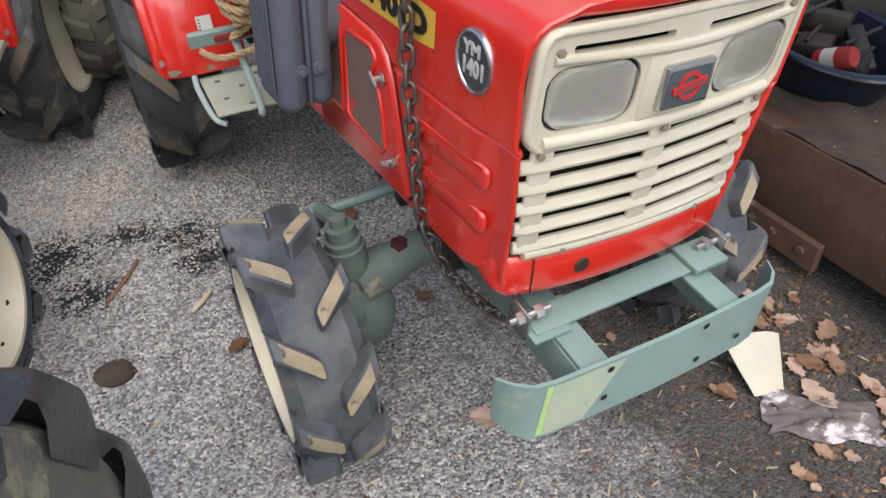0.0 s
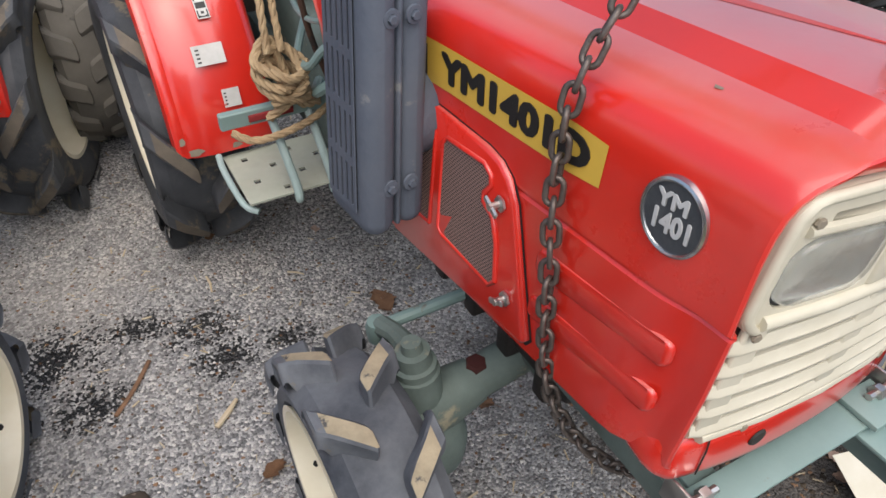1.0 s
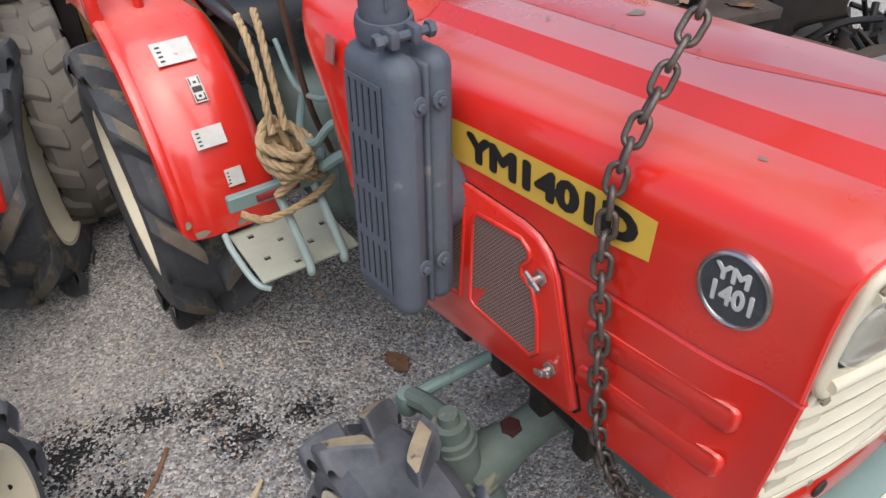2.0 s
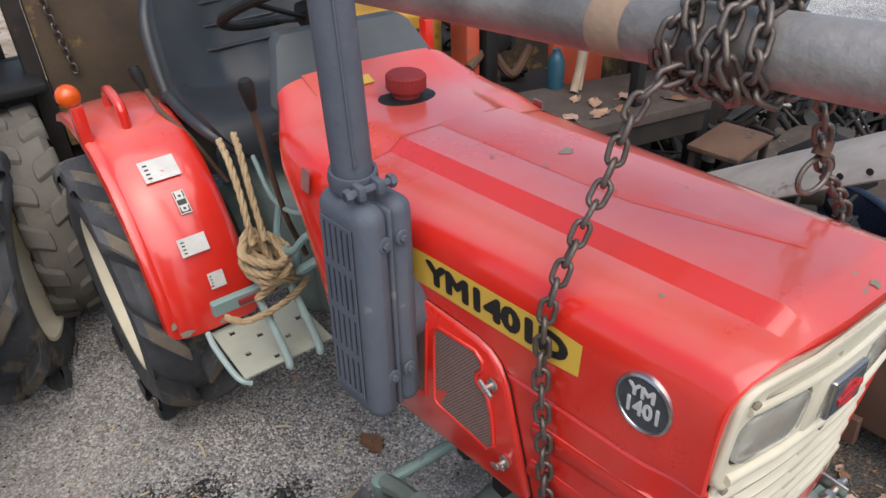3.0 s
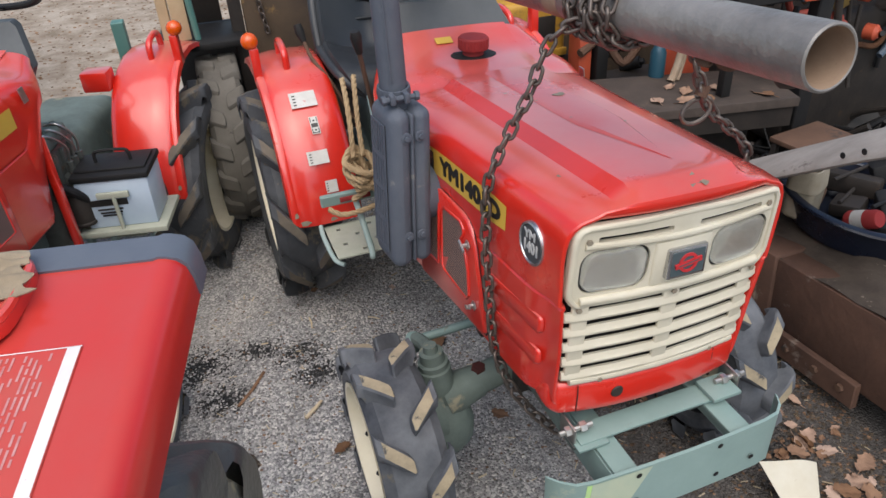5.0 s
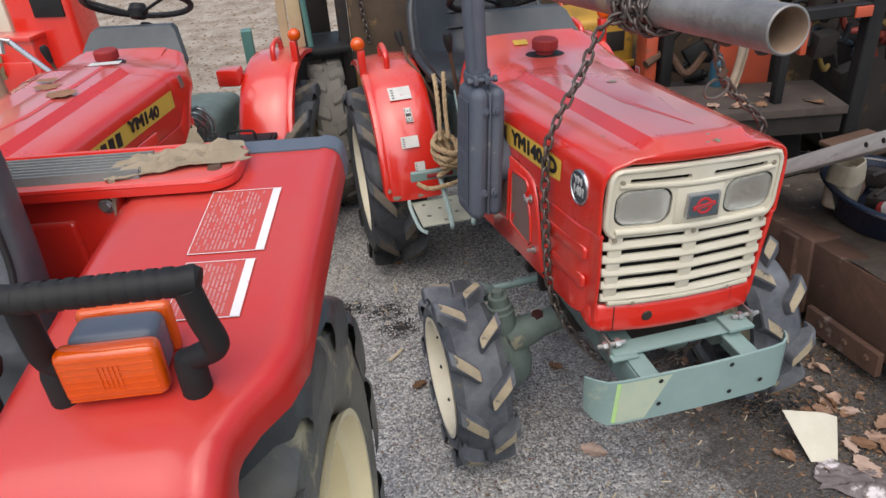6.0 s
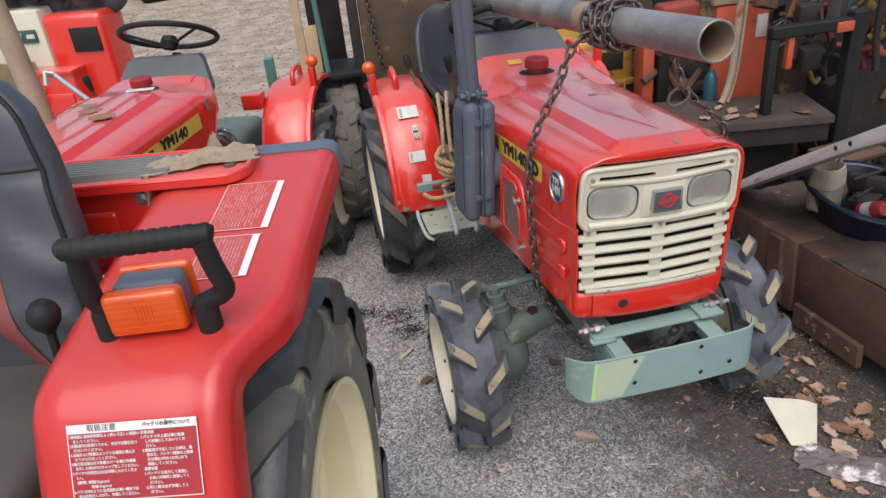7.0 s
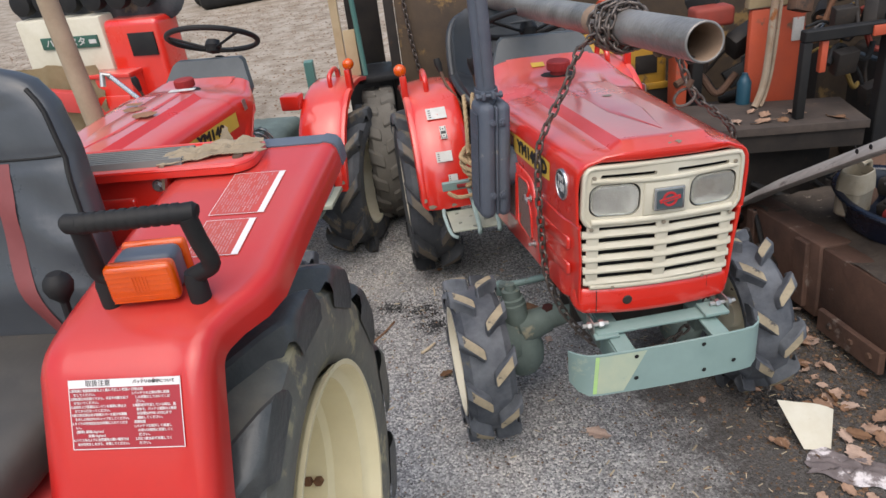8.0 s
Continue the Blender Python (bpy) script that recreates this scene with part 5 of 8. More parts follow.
# ---- pipe boom ----
BORE = mat("rusty_pipe_bore", (0.34, 0.25, 0.18), (0.24, 0.16, 0.11), 9, 0.8, bump=0.4, bscale=60, spots=(0.12, 0.07, 0.05), spot_scale=8, spot_at=0.6)
P0, PD = Vector((-0.022, 0.579, 1.421)), Vector((-0.0512, 1.0, -0.0942)).normalized()
pm = Matrix.Translation(P0) @ along(PD)
bm = B()
revolve(bm, [(0.0375, 0.0), (0.0395, -0.001), (0.0424, 0.001), (0.0424, 1.1), (0.0424, 2.4), (0.0, 2.4)], pm, 36)
revolve(bm, [(0.0, 0.9), (0.0365, 0.9), (0.0370, 0.03), (0.0375, 0.0)], pm, 36, mi=1)
pipe = tagged(part("steel_pipe", bm, [PIPE, BORE]), "dark grey steel pipe hanging over the bonnet", "pipe")

part("scraped_band", revolve(B(), [(0.0424, 0.60), (0.0432, 0.603), (0.0432, 0.655), (0.0424, 0.658)], pm, 36), BORE, pipe, "scraped rusty band")

# ---- chains ----
def link_mesh(pitch, width, wire):
    bm = B()
    a, r = (pitch - width) / 2 + wire, (width - wire) / 2
    path = []
    for k in range(9):
        t = math.pi * k / 8
        path.append((a * 1.0 + r * math.sin(t), r * math.cos(t), 0))
    for k in range(9):
        t = math.pi * k / 8
        path.append((-a * 1.0 - r * math.sin(t), -r * math.cos(t), 0))
    rows = []
    n = len(path)
    for i, p in enumerate(path):
        d = (Vector(path[(i + 1) % n]) - Vector(path[i - 1])).normalized()
        u = Vector((0, 0, 1))
        v = d.cross(u)
        rows.append([Vector(p) + (u * math.cos(q) + v * math.sin(q)) * wire / 2 for q in [2 * math.pi * j / 7 for j in range(7)]])
    rings(bm, rows + [rows[0]], True, False)
    bmesh.ops.remove_doubles(bm, verts=bm.verts[:], dist=1e-5)
    for f in bm.faces:
        f.smooth = True
    me = bpy.data.meshes.new("link")
    bmesh.ops.recalc_face_normals(bm, faces=bm.faces[:])
    bm.to_mesh(me)
    bm.free()
    me.materials.append(CHAIN)
    return me


def resample(pts, step):
    out, need = [Vector(pts[0])], step
    for a, b in zip(pts, pts[1:]):
        a, b = Vector(a), Vector(b)
        L = (b - a).length
        while L >= need and L > 0:
            a = a + (b - a) * (need / L)
            out.append(a.copy())
            L = (b - a).length
            need = step
        need -= L
    return out


LINK = link_mesh(0.028, 0.0275, 0.0078)


def chain_along(parent, pts, normal, twist=0.0, seed=1):
    """Links along a curve, each turned a quarter against the last."""
    rng = random.Random(seed)
    ps = resample(pts, 0.028)
    for i in range(len(ps) - 1):
        d = (ps[i + 1] - ps[i]).normalized()
        n = normal(ps[i]) if callable(normal) else Vector(normal)
        v = n.cross(d).normalized()
        u = d.cross(v)
        m = Matrix((d, v, u)).transposed().to_4x4()
        ob = new("link", LINK)
        ob.parent = parent
        ob.matrix_local = Matrix.Translation((ps[i] + ps[i + 1]) / 2) @ m @ pose(0, 0, 0, 45 + 90 * (i % 2) + rng.uniform(-14, 14) + twist, rng.uniform(-4, 4), 0)


chain_a = thing("sling_chain", Matrix(), "tarnished steel chain slung round the bonnet and pipe", "chain")
wrap = []
for k in range(0, 5 * 24 + 13):
    a = radians(200 + 15 * k)
    s = 0.395 + 0.0125 * (k / 12) + 0.007 * math.sin(k * 0.9)
    rr = 0.0535 + (0.010 if 30 < k < 60 or 84 < k < 110 else 0.0) + 0.003 * math.sin(k * 1.7)
    wrap.append(pm @ Vector((rr * math.cos(a), rr * math.sin(a), s)))
axis_n = lambda p: (p - (pm @ Vector((0, 0, (pm.inverted() @ p).z)))).normalized()
chain_along(chain_a, wrap, axis_n, 0, 3)
chain_along(chain_a, arc([wrap[0], (-0.125, 1.075, 1.34), (-0.185, 1.085, 1.22), (-0.242, 1.087, 1.115), (-0.268, 1.085, 1.05), (-0.276, 1.078, 0.95), (-0.279, 1.062, 0.85), (-0.277, 1.048, 0.72), (-0.262, 1.036, 0.62), (-0.215, 1.01, 0.51), (-0.14, 0.97, 0.43), (-0.05, 0.95, 0.40), (0.06, 0.95, 0.40), (0.16, 0.97, 0.46), (0.25, 0.99, 0.60), (0.268, 0.995, 0.80), (0.265, 0.998, 1.0), (0.255, 0.998, 1.072), (0.20, 0.994, 1.125), (0.155, 0.99, 1.165), (0.125, 0.99, 1.21), (0.098, 0.99, 1.275), (0.06, 0.99, 1.33), wrap[-1]], 8), (-1, 0.1, 0.2), 0, 5)
bm = B()
ringp = [Vector((0.112, 0.985, 1.178)) + Vector((0.025 * math.cos(a), -0.006 * math.cos(a), 0.0)) * 1.0 + Vector((0.010, 0.004, 0.022)) * math.sin(a) for a in [2 * math.pi * k / 24 for k in range(25)]]
tube(bm, ringp, 0.0042, 8, False)
part("joining_ring", bm, CHAIN, chain_a, "worn steel joining ring")
bm = B()
tube(bm, [(0.118, 0.988, 1.205), (0.128, 0.99, 1.225)], 0.012, 10)
part("shackle_nut", bm, RUST, chain_a)
# weld remains under the pipe
for s0, dx in ((0.06, 0.0), (0.17, 0.003), (0.21, -0.004)):
    bm = B()
    bmesh.ops.create_icosphere(bm, subdivisions=2, radius=0.011, matrix=pm @ Matrix.Translation((0.0, 0.0, s0)))
    ctr = pm @ Vector((0, 0, s0))
    for v in bm.verts:
        o = v.co - ctr
        v.co = ctr + Vector((o.x * 1.2, o.y * 1.7, o.z * 0.8)) * (1 + 0.5 * noise.noise(v.co * 60)) + Vector((dx, 0, -0.043))
    part("weld_lump", bm, RUST, pipe, "rusty lump of old weld")

# ---- rope on the footplate lever ----
T = tractor.matrix_world.copy()
rope = thing("rope", T, "frayed hemp rope knotted round the pedal bar", "rope")
def twisted(bm, pts, r, turns=90):
    P = arc(pts, 8)
    L = 0.0
    strands = [[], [], []]
    for i, p in enumerate(P):
        d = (P[min(i + 1, len(P) - 1)] - P[max(i - 1, 0)]).normalized()
        if i:
            L += (P[i] - P[i - 1]).length
        u = d.cross(Vector((0.3, 0.5, 0.8))).normalized()
        v = d.cross(u)
        for k in range(3):
            a = L * turns + k * 2 * math.pi / 3
            strands[k].append(p + (u * math.cos(a) + v * math.sin(a)) * r * 0.5)
    for st in strands:
        tube(bm, st, r * 0.62, 6)
for name, pts, r in (("loop", [(-0.44, 1.10, 0.60), (-0.40, 1.075, 0.585), (-0.33, 1.07, 0.59), (-0.25, 1.09, 0.60), (-0.21, 1.12, 0.615), (-0.25, 1.14, 0.625), (-0.34, 1.13, 0.61), (-0.40, 1.11, 0.615)], 0.0085),
                     ("knot", [(-0.36, 1.09, 0.62), (-0.30, 1.07, 0.68), (-0.34, 1.12, 0.73), (-0.28, 1.14, 0.70), (-0.27, 1.08, 0.66), (-0.34, 1.06, 0.68), (-0.36, 1.12, 0.70), (-0.30, 1.16, 0.74), (-0.26, 1.10, 0.72), (-0.31, 1.05, 0.72), (-0.37, 1.09, 0.75), (-0.32, 1.14, 0.77), (-0.29, 1.09, 0.65), (-0.24, 1.10, 0.63)], 0.010),
                     ("knot", [(-0.35, 1.07, 0.66), (-0.28, 1.06, 0.70), (-0.30, 1.13, 0.76), (-0.37, 1.11, 0.72), (-0.33, 1.05, 0.70), (-0.26, 1.12, 0.68), (-0.31, 1.15, 0.66)], 0.010),
                     ("strand", [(-0.34, 1.10, 0.76), (-0.33, 1.14, 0.85), (-0.32, 1.20, 0.92), (-0.31, 1.27, 0.95)], 0.008),
                     ("strand", [(-0.31, 1.10, 0.76), (-0.30, 1.16, 0.86), (-0.285, 1.22, 0.93), (-0.27, 1.28, 0.95)], 0.008)):
    bm = B()
    twisted(bm, pts, r)
    part(name, bm, ROPE, rope)

# ---- battery beside the second tractor ----
BATT = mat("pale_blue_plastic", (0.50, 0.60, 0.70), (0.42, 0.52, 0.62), 6, 0.4, bump=0.05, spots=(0.30, 0.33, 0.34), spot_scale=9, spot_at=0.66)
bat = thing("battery", S2 @ pose(0.402, 1.07, 0.520, 0, 0, 4) @ Matrix.Scale(1.04, 4), "pale blue car battery with a black lid", "battery")
bm = B()
rows = [[(x * k, y * k, z) for x, y in ((-0.115, -0.085), (0.115, -0.085), (0.115, 0.085), (-0.115, 0.085))] for k, z in ((0.96, 0.0), (1.0, 0.17))]
rings(bm, rows)
bmesh.ops.bevel(bm, geom=bm.edges[:], offset=0.006, segments=2, affect="EDGES", profile=0.5)
part("case", bm, BATT, bat)
bm = B()
box(bm, -0.122, 0.122, -0.092, 0.092, 0.17, 0.192, 0.006)
box(bm, -0.11, 0.11, -0.06, 0.06, 0.19, 0.20, 0.004)
part("lid", bm, BLACK, bat)
bm = B()
tube(bm, arc([(-0.055, 0.0, 0.195), (-0.052, 0.0, 0.230), (-0.03, 0.0, 0.238), (0.03, 0.0, 0.238), (0.052, 0.0, 0.230), (0.055, 0.0, 0.195)], 4), 0.0055, 8)
part("handle", bm, BLACK, bat)
bm = B()
tube(bm, [(0.0, -0.098, -0.02), (0.0, -0.098, 0.12)], 0.007, 8)
box(bm, -0.05, 0.05, -0.104, -0.092, 0.115, 0.135, 0.002)
part("hold_down", bm, STEP, bat)
for k, (w, z) in enumerate(((0.12, 0.082), (0.08, 0.066), (0.07, 0.054), (0.06, 0.044))):
    bm = B()
    box(bm, -0.025 - w / 2, -0.025 + w / 2, -0.0865, -0.0835, z, z + (0.022 if k == 0 else 0.005))
    part("print_bar", bm, INK, bat)
bm = B()
box(bm, -0.14, 0.14, -0.11, 0.11, -0.02, 0.0, 0.003)
part("tray", bm, STEP, bat)

# ---- the tractor beside the camera ----
RIB = mat("ribbed_grey_rubber", (0.15, 0.155, 0.15), (0.21, 0.21, 0.20), 9, 0.7, bump=0.2)
TRIM = mat("blue_grey_vinyl", (0.075, 0.09, 0.12), (0.11, 0.125, 0.15), 8, 0.4, bump=0.08, spots=(0.2, 0.21, 0.22), spot_scale=12, spot_at=0.66)
SEATGREY = mat("worn_grey_vinyl", (0.040, 0.045, 0.053), (0.070, 0.075, 0.082), 3, 0.30, bump=1.0, bscale=7, spots=(0.16, 0.13, 0.10), spot_scale=4, spot_at=0.66)
CUSHION = mat("dusty_grey_vinyl", (0.045, 0.043, 0.040), (0.085, 0.077, 0.066), 5, 0.5, bump=0.4, bscale=20, spots=(0.20, 0.10, 0.07), spot_scale=5, spot_at=0.62)
SEATRED = mat("dull_red_vinyl", (0.20, 0.045, 0.045), (0.15, 0.035, 0.035), 6, 0.5, bump=0.1)
FADED = mat("faded_red_label_film", (0.50, 0.055, 0.045), (0.44, 0.085, 0.065), 9, 0.45)
WARN = mat("dark_red_label_film", (0.36, 0.025, 0.035), (0.30, 0.02, 0.03), 6, 0.35)
PALE = mat("white_label_print", (0.74, 0.71, 0.70), (0.62, 0.58, 0.57), 20, 0.5, spots=(0.45, 0.05, 0.05), spot_scale=60, spot_at=0.64)
CLOTH = mat("dirty_linen", (0.34, 0.28, 0.20), (0.22, 0.175, 0.12), 9, 0.95, bump=0.4, bscale=180)
SCUFF = mat("scuffed_black_rubber", (0.030, 0.033, 0.035), (0.095, 0.098, 0.092), 5, 0.36, bump=0.5, bscale=70, spots=(0.22, 0.205, 0.145), spot_scale=8, spot_at=0.62)
GUARDRED = mat("satin_red_paint", (0.52, 0.017, 0.013), (0.44, 0.016, 0.013), 4, 0.36, bump=0.05, bscale=40, spots=(0.30, 0.10, 0.06), spot_scale=12, spot_at=0.745, coat=0.5, dust_sheen=(0.52, 0.11, 0.085), dust_sheen_amt=0.36)
OLDRIM = mat("yellowed_cream_paint", (0.80, 0.70, 0.44), (0.70, 0.60, 0.36), 5, 0.40, bump=0.06, spots=(0.26, 0.15, 0.07), spot_scale=15, spot_at=0.70)
OLDTYRE = mat("moss_streaked_rubber", (0.10, 0.102, 0.092), (0.21, 0.20, 0.155), 6, 0.5, bump=0.5, bscale=50, spots=(0.34, 0.305, 0.19), spot_scale=8, spot_at=0.55)
near = thing("farm_tractor", pose(-1.0, 0.05, 0.0, 0, 0, -10), "red farm tractor with grab handle and amber lamp", "tractor")
PROF = [(-0.30, 0.55), (-0.24, 0.72), (-0.18, 0.89), (-0.125, 1.035), (-0.0875, 1.117), (-0.066, 1.163), (-0.044, 1.208), (-0.030, 1.2245), (-0.012, 1.237), (0.015, 1.246), (0.05, 1.253), (0.09, 1.259), (0.14, 1.265), (0.29, 1.282), (0.45, 1.297), (0.60, 1.309)]
def outer_edge(v):
    return float(np.interp(v, [-0.4, 0.01, 0.05, 0.09, 0.13, 0.6], [0.040, 0.044, 0.060, 0.088, 0.104, 0.112]))
def fender_point(u, v, d=0.0):
    i = max(1, min(len(PROF) - 1, next((k for k, q in enumerate(PROF) if q[0] >= v), len(PROF) - 1)))
    (v0, z0), (v1, z1) = PROF[i - 1], PROF[i]
    t = (v - v0) / (v1 - v0)
    n = Vector((0, -(z1 - z0), v1 - v0)).normalized()
    return Vector((u, v, z0 + (z1 - z0) * t)) + n * d
def fender_rows(vs, lift=0.0):
    rows = []
    for v in vs:
        o = outer_edge(v)
        cross = [(-0.222, -0.10), (-0.222, -0.03), (-0.214, -0.012), (-0.195, -0.002), (-0.17, 0.0), (o - 0.06, 0.0), (o - 0.036, 0.0), (o - 0.030, 0.002), (o - 0.022, 0.001), (o - 0.012, -0.003), (o - 0.004, -0.012), (o, -0.03), (o + 0.001, -0.055)]
        rows.append([fender_point(u + (lift if u > o - 0.02 else 0), v, d + lift) for u, d in cross])
    return rows
bm = B()
rings(bm, fender_rows([q[0] for q in PROF]), closed=False)
bmesh.ops.recalc_face_normals(bm, faces=bm.faces[:])
bmesh.ops.solidify(bm, geom=bm.faces[:], thickness=0.004)
nf = part("mudguard", bm, GUARDRED, near, "red steel mudguard with rounded edges", 40)
bm = B()
rings(bm, fender_rows([0.594, 0.612, 0.636], 0.003), closed=False)
bmesh.ops.recalc_face_normals(bm, faces=bm.faces[:])
bmesh.ops.solidify(bm, geom=bm.faces[:], thickness=0.006)
part("edge_trim", bm, TRIM, nf, "blue-grey vinyl edge trim")


def film(name, u0, u1, v0, v1, d, material, parent, label=""):
    bm = B()
    n = max(2, int(abs(v1 - v0) / 0.006))
    rings(bm, [[fender_point(u, v0 + (v1 - v0) * k / n, d) for u in (u0, u1)] for k in range(n + 1)], closed=False)
    return part(name, bm, material, parent, label)


rng = random.Random(8)
# care label on the sloping front
lab = film("caution_label", -0.163, 0.004, -0.0875, -0.0445, 0.0012, WARN, nf, "dark red caution label with rows of white print")
film("label_head", -0.1625, 0.0035, -0.0498, -0.0447, 0.0018, PALE, lab)
def label_line(text, u0, v, width, material, parent, size=0.0046):
    """One line of print lying on the mudguard, starting at u0."""
    i = next(k for k, q in enumerate(PROF) if q[0] >= v)
    ang = math.degrees(math.atan2(PROF[i][1] - PROF[i - 1][1], PROF[i][0] - PROF[i - 1][0]))
    ob = lettering("print_line", text, size, Matrix(), material, parent, 0.0001, 1.0, 0, 0.00012)
    xs = [q.co.x for q in ob.data.vertices]
    k = width * sum(0.55 if c.isascii() else 1.0 for c in text) / max(max(xs) - min(xs), 1e-4)
    ob.data.transform(Matrix.Translation(fender_point(u0, v, 0.0021)) @ pose(0, 0, 0, ang, 0, 0) @ Matrix.Diagonal((k, 1, 1, 1)) @ Matrix.Translation((-min(xs), 0, 0)))


LEFT_TEXT = ["1.使用前に取扱説明書をよく読んで正しい取扱い", "  をしてください。", "2.回転部分は危険ですから、手足や衣服を近づ", "  けないでください。", "3.点検および整備はエンジンを確実に停止さ", "  せてから行なってください。", "4.動力取出部は必ず防護カバーを設け作業機", "  を外した時はPTOキャップをしてください。", "5.タイヤの空気圧は左右均等に入れてくださ", "  い。", "  (標準) 前輪:2kg/cm2", "         後輪:1kg/cm2", "6.ハウス内のように自然通気の悪い場所では", "  充分換気をしながら、作業してください。"]
RIGHT_TEXT = ["日常点検", "1.バッテリの上面は常に乾燥", "  した状態にしておいてくだ", "  さい。", "2.電解液が不足している時は、蒸", "  留水を、バッテリ側面の上限表", "  示位置(UPPER LEVEL)まで", "  補給してください。", "長期保管", "1.バッテリを取外して風通し", "  の良い冷暗所に保管してく", "  ださい。", "2.月に1度は必ず充電してく", "  ださい。"]
for lines, u0, cw in ((LEFT_TEXT, -0.1605, 0.0041), (RIGHT_TEXT, -0.068, 0.0042)):
    for k, text in enumerate(lines):
        body = text.lstrip()
        pad = (len(text) - len(body)) * cw * 0.6
        label_line(body, u0 + pad, -0.0515 - 0.00252 * k, cw, PALE, lab)
label_line("バッテリの保守について", -0.066, -0.0471, 0.0056, INK, lab, 0.0058)
for e in ((-0.163, -0.1618, -0.0875, -0.0445), (0.0028, 0.004, -0.0875, -0.0445), (-0.163, 0.004, -0.0875, -0.0870)):
    film("label_border", *e, 0.0018, PALE, lab)
hm = Matrix.Translation(fender_point(-0.118, -0.0472, 0.0022)) @ pose(0, 0, 0, 64, 0, 0)
lettering("caution_heading", "取扱注意", 0.0095, hm, INK, lab, 0.0002)
for u0, u1, v0, v1 in ((-0.070, 0.034, 0.315, 0.475), (-0.066, 0.026, 0.185, 0.297)):
    lab = film("instruction_label", u0, u1, v0, v1, 0.0012, FADED, nf, "faded red instruction label with a torn white band")
    film("white_band", u1 - 0.013, u1 - 0.001, v0, v1, 0.0018, PALE, lab)
    for e in ((u0, u1, v1 - 0.0015, v1), (u0, u1, v0, v0 + 0.0015), (u0, u0 + 0.0012, v0, v1)):
        film("label_border", *e, 0.0018, PALE, lab)
    u = u0 + 0.006
    while u < u1 - 0.022:
        v = v0 + 0.008
        while v < v1 - 0.012:
            w = rng.uniform(0.006, 0.022)
            if rng.random() < 0.8:
                film("print_bar", u, u + 0.0022, v, min(v + w, v1 - 0.006), 0.0017, LABELINK, lab)
            v += w + 0.003
        u += 0.0055
# grab handle
bm = B()
tube(bm, [(-0.142, 0.040, 1.409), (-0.137, 0.040, 1.410)] + [(-0.112 + 0.0145 * k + e, 0.048 + (-0.112 + 0.0145 * k) * 0.08, 1.4095) for k in range(10) for e in (-0.0055, -0.0040, 0.0040, 0.0055)] + [(0.040, 0.056, 1.408), (0.045, 0.056, 1.407)], [0.011, 0.0145] + [0.0138, 0.0152, 0.0152, 0.0138] * 10 + [0.0145, 0.011], 16)
gh = part("grab_handle", bm, BLACK, near, "black rubber-gripped grab handle")
for x0, x1 in ((-0.129, -0.139), (0.032, 0.001)):
    bm = B()
    xe = x0 + 0.004 if x0 > 0 else x0 - 0.012
    tube(bm, arc([(x0, 0.050, 1.405), ((x0 + xe) / 2, 0.060, 1.36), (xe, 0.072, 1.318), (x0 + (x1 - x0) * 0.55, 0.076, 1.303), (x1, 0.078, 1.296)], 5), 0.0135, 14)
    tube(bm, [(x1, 0.078, 1.250), (x1, 0.078, 1.292), (x1, 0.077, 1.304)], [0.0165, 0.0165, 0.013], 14)
    part("handle_leg", bm, BLACK, gh)
# amber turn lamp
am = pose(-0.078, 0.098, 1.298, 0, 0, 4) @ Matrix.Scale(0.83, 4)
bm = B()
box(bm, -0.056, 0.056, -0.018, 0.040, -0.040, 0.037, 0.012, 3, am)
lampb = part("turn_lamp", bm, TRIM, near, "boxy turn lamp with amber lenses")
bm = B()
box(bm, -0.064, 0.064, -0.047, -0.016, -0.043, 0.036, 0.010, 3, am)
part("front_lens", bm, AMBER, lampb, "ribbed amber lens")
for k in range(7):
    bm = B()
    box(bm, -0.056, 0.056, -0.0482, -0.0465, -0.036 + 0.010 * k, -0.0345 + 0.010 * k, 0.0, 1, am)
    part("lens_rib", bm, AMBER, lampb)
for k in range(5):
    bm = B()
    box(bm, -0.012 + 0.006 * k, -0.010 + 0.006 * k, -0.0486, -0.0465, -0.02, 0.014, 0.0, 1, am)
    part("lens_rib", bm, AMBER, lampb)
bm = B()
box(bm, -0.062, 0.062, 0.038, 0.058, -0.041, 0.040, 0.009, 3, am)
part("rear_lens", bm, AMBER, lampb, "amber rear lens")
# wheel
nwheel = farm_wheel(near, "rear_wheel", -0.062, 0.285, 0.558, 0.558, 0.26, 0.333, 1, 12, 0.045, 0.62, SCUFF, dish=0.62, fat=0.112, tyremat=OLDTYRE, lugside=SCUFF, rimmat=OLDRIM, tail=0.6)
CLAMP = mat("brown_rusty_bolt", (0.20, 0.10, 0.05), (0.12, 0.06, 0.035), 30, 0.8, bump=0.5, bscale=120)
for k in range(6):
    a = math.radians(-30 + 60 * k)
    q = Vector((0, math.cos(a), math.sin(a)))
    bm = B()
    for x in (-0.052, -0.024):
        bolt(bm, Vector((-0.062 + x, 0.285, 0.558)) + q * 0.287, -q, 0.013, 0.020)
    part("rim_bolt", bm, CLAMP, nwheel)
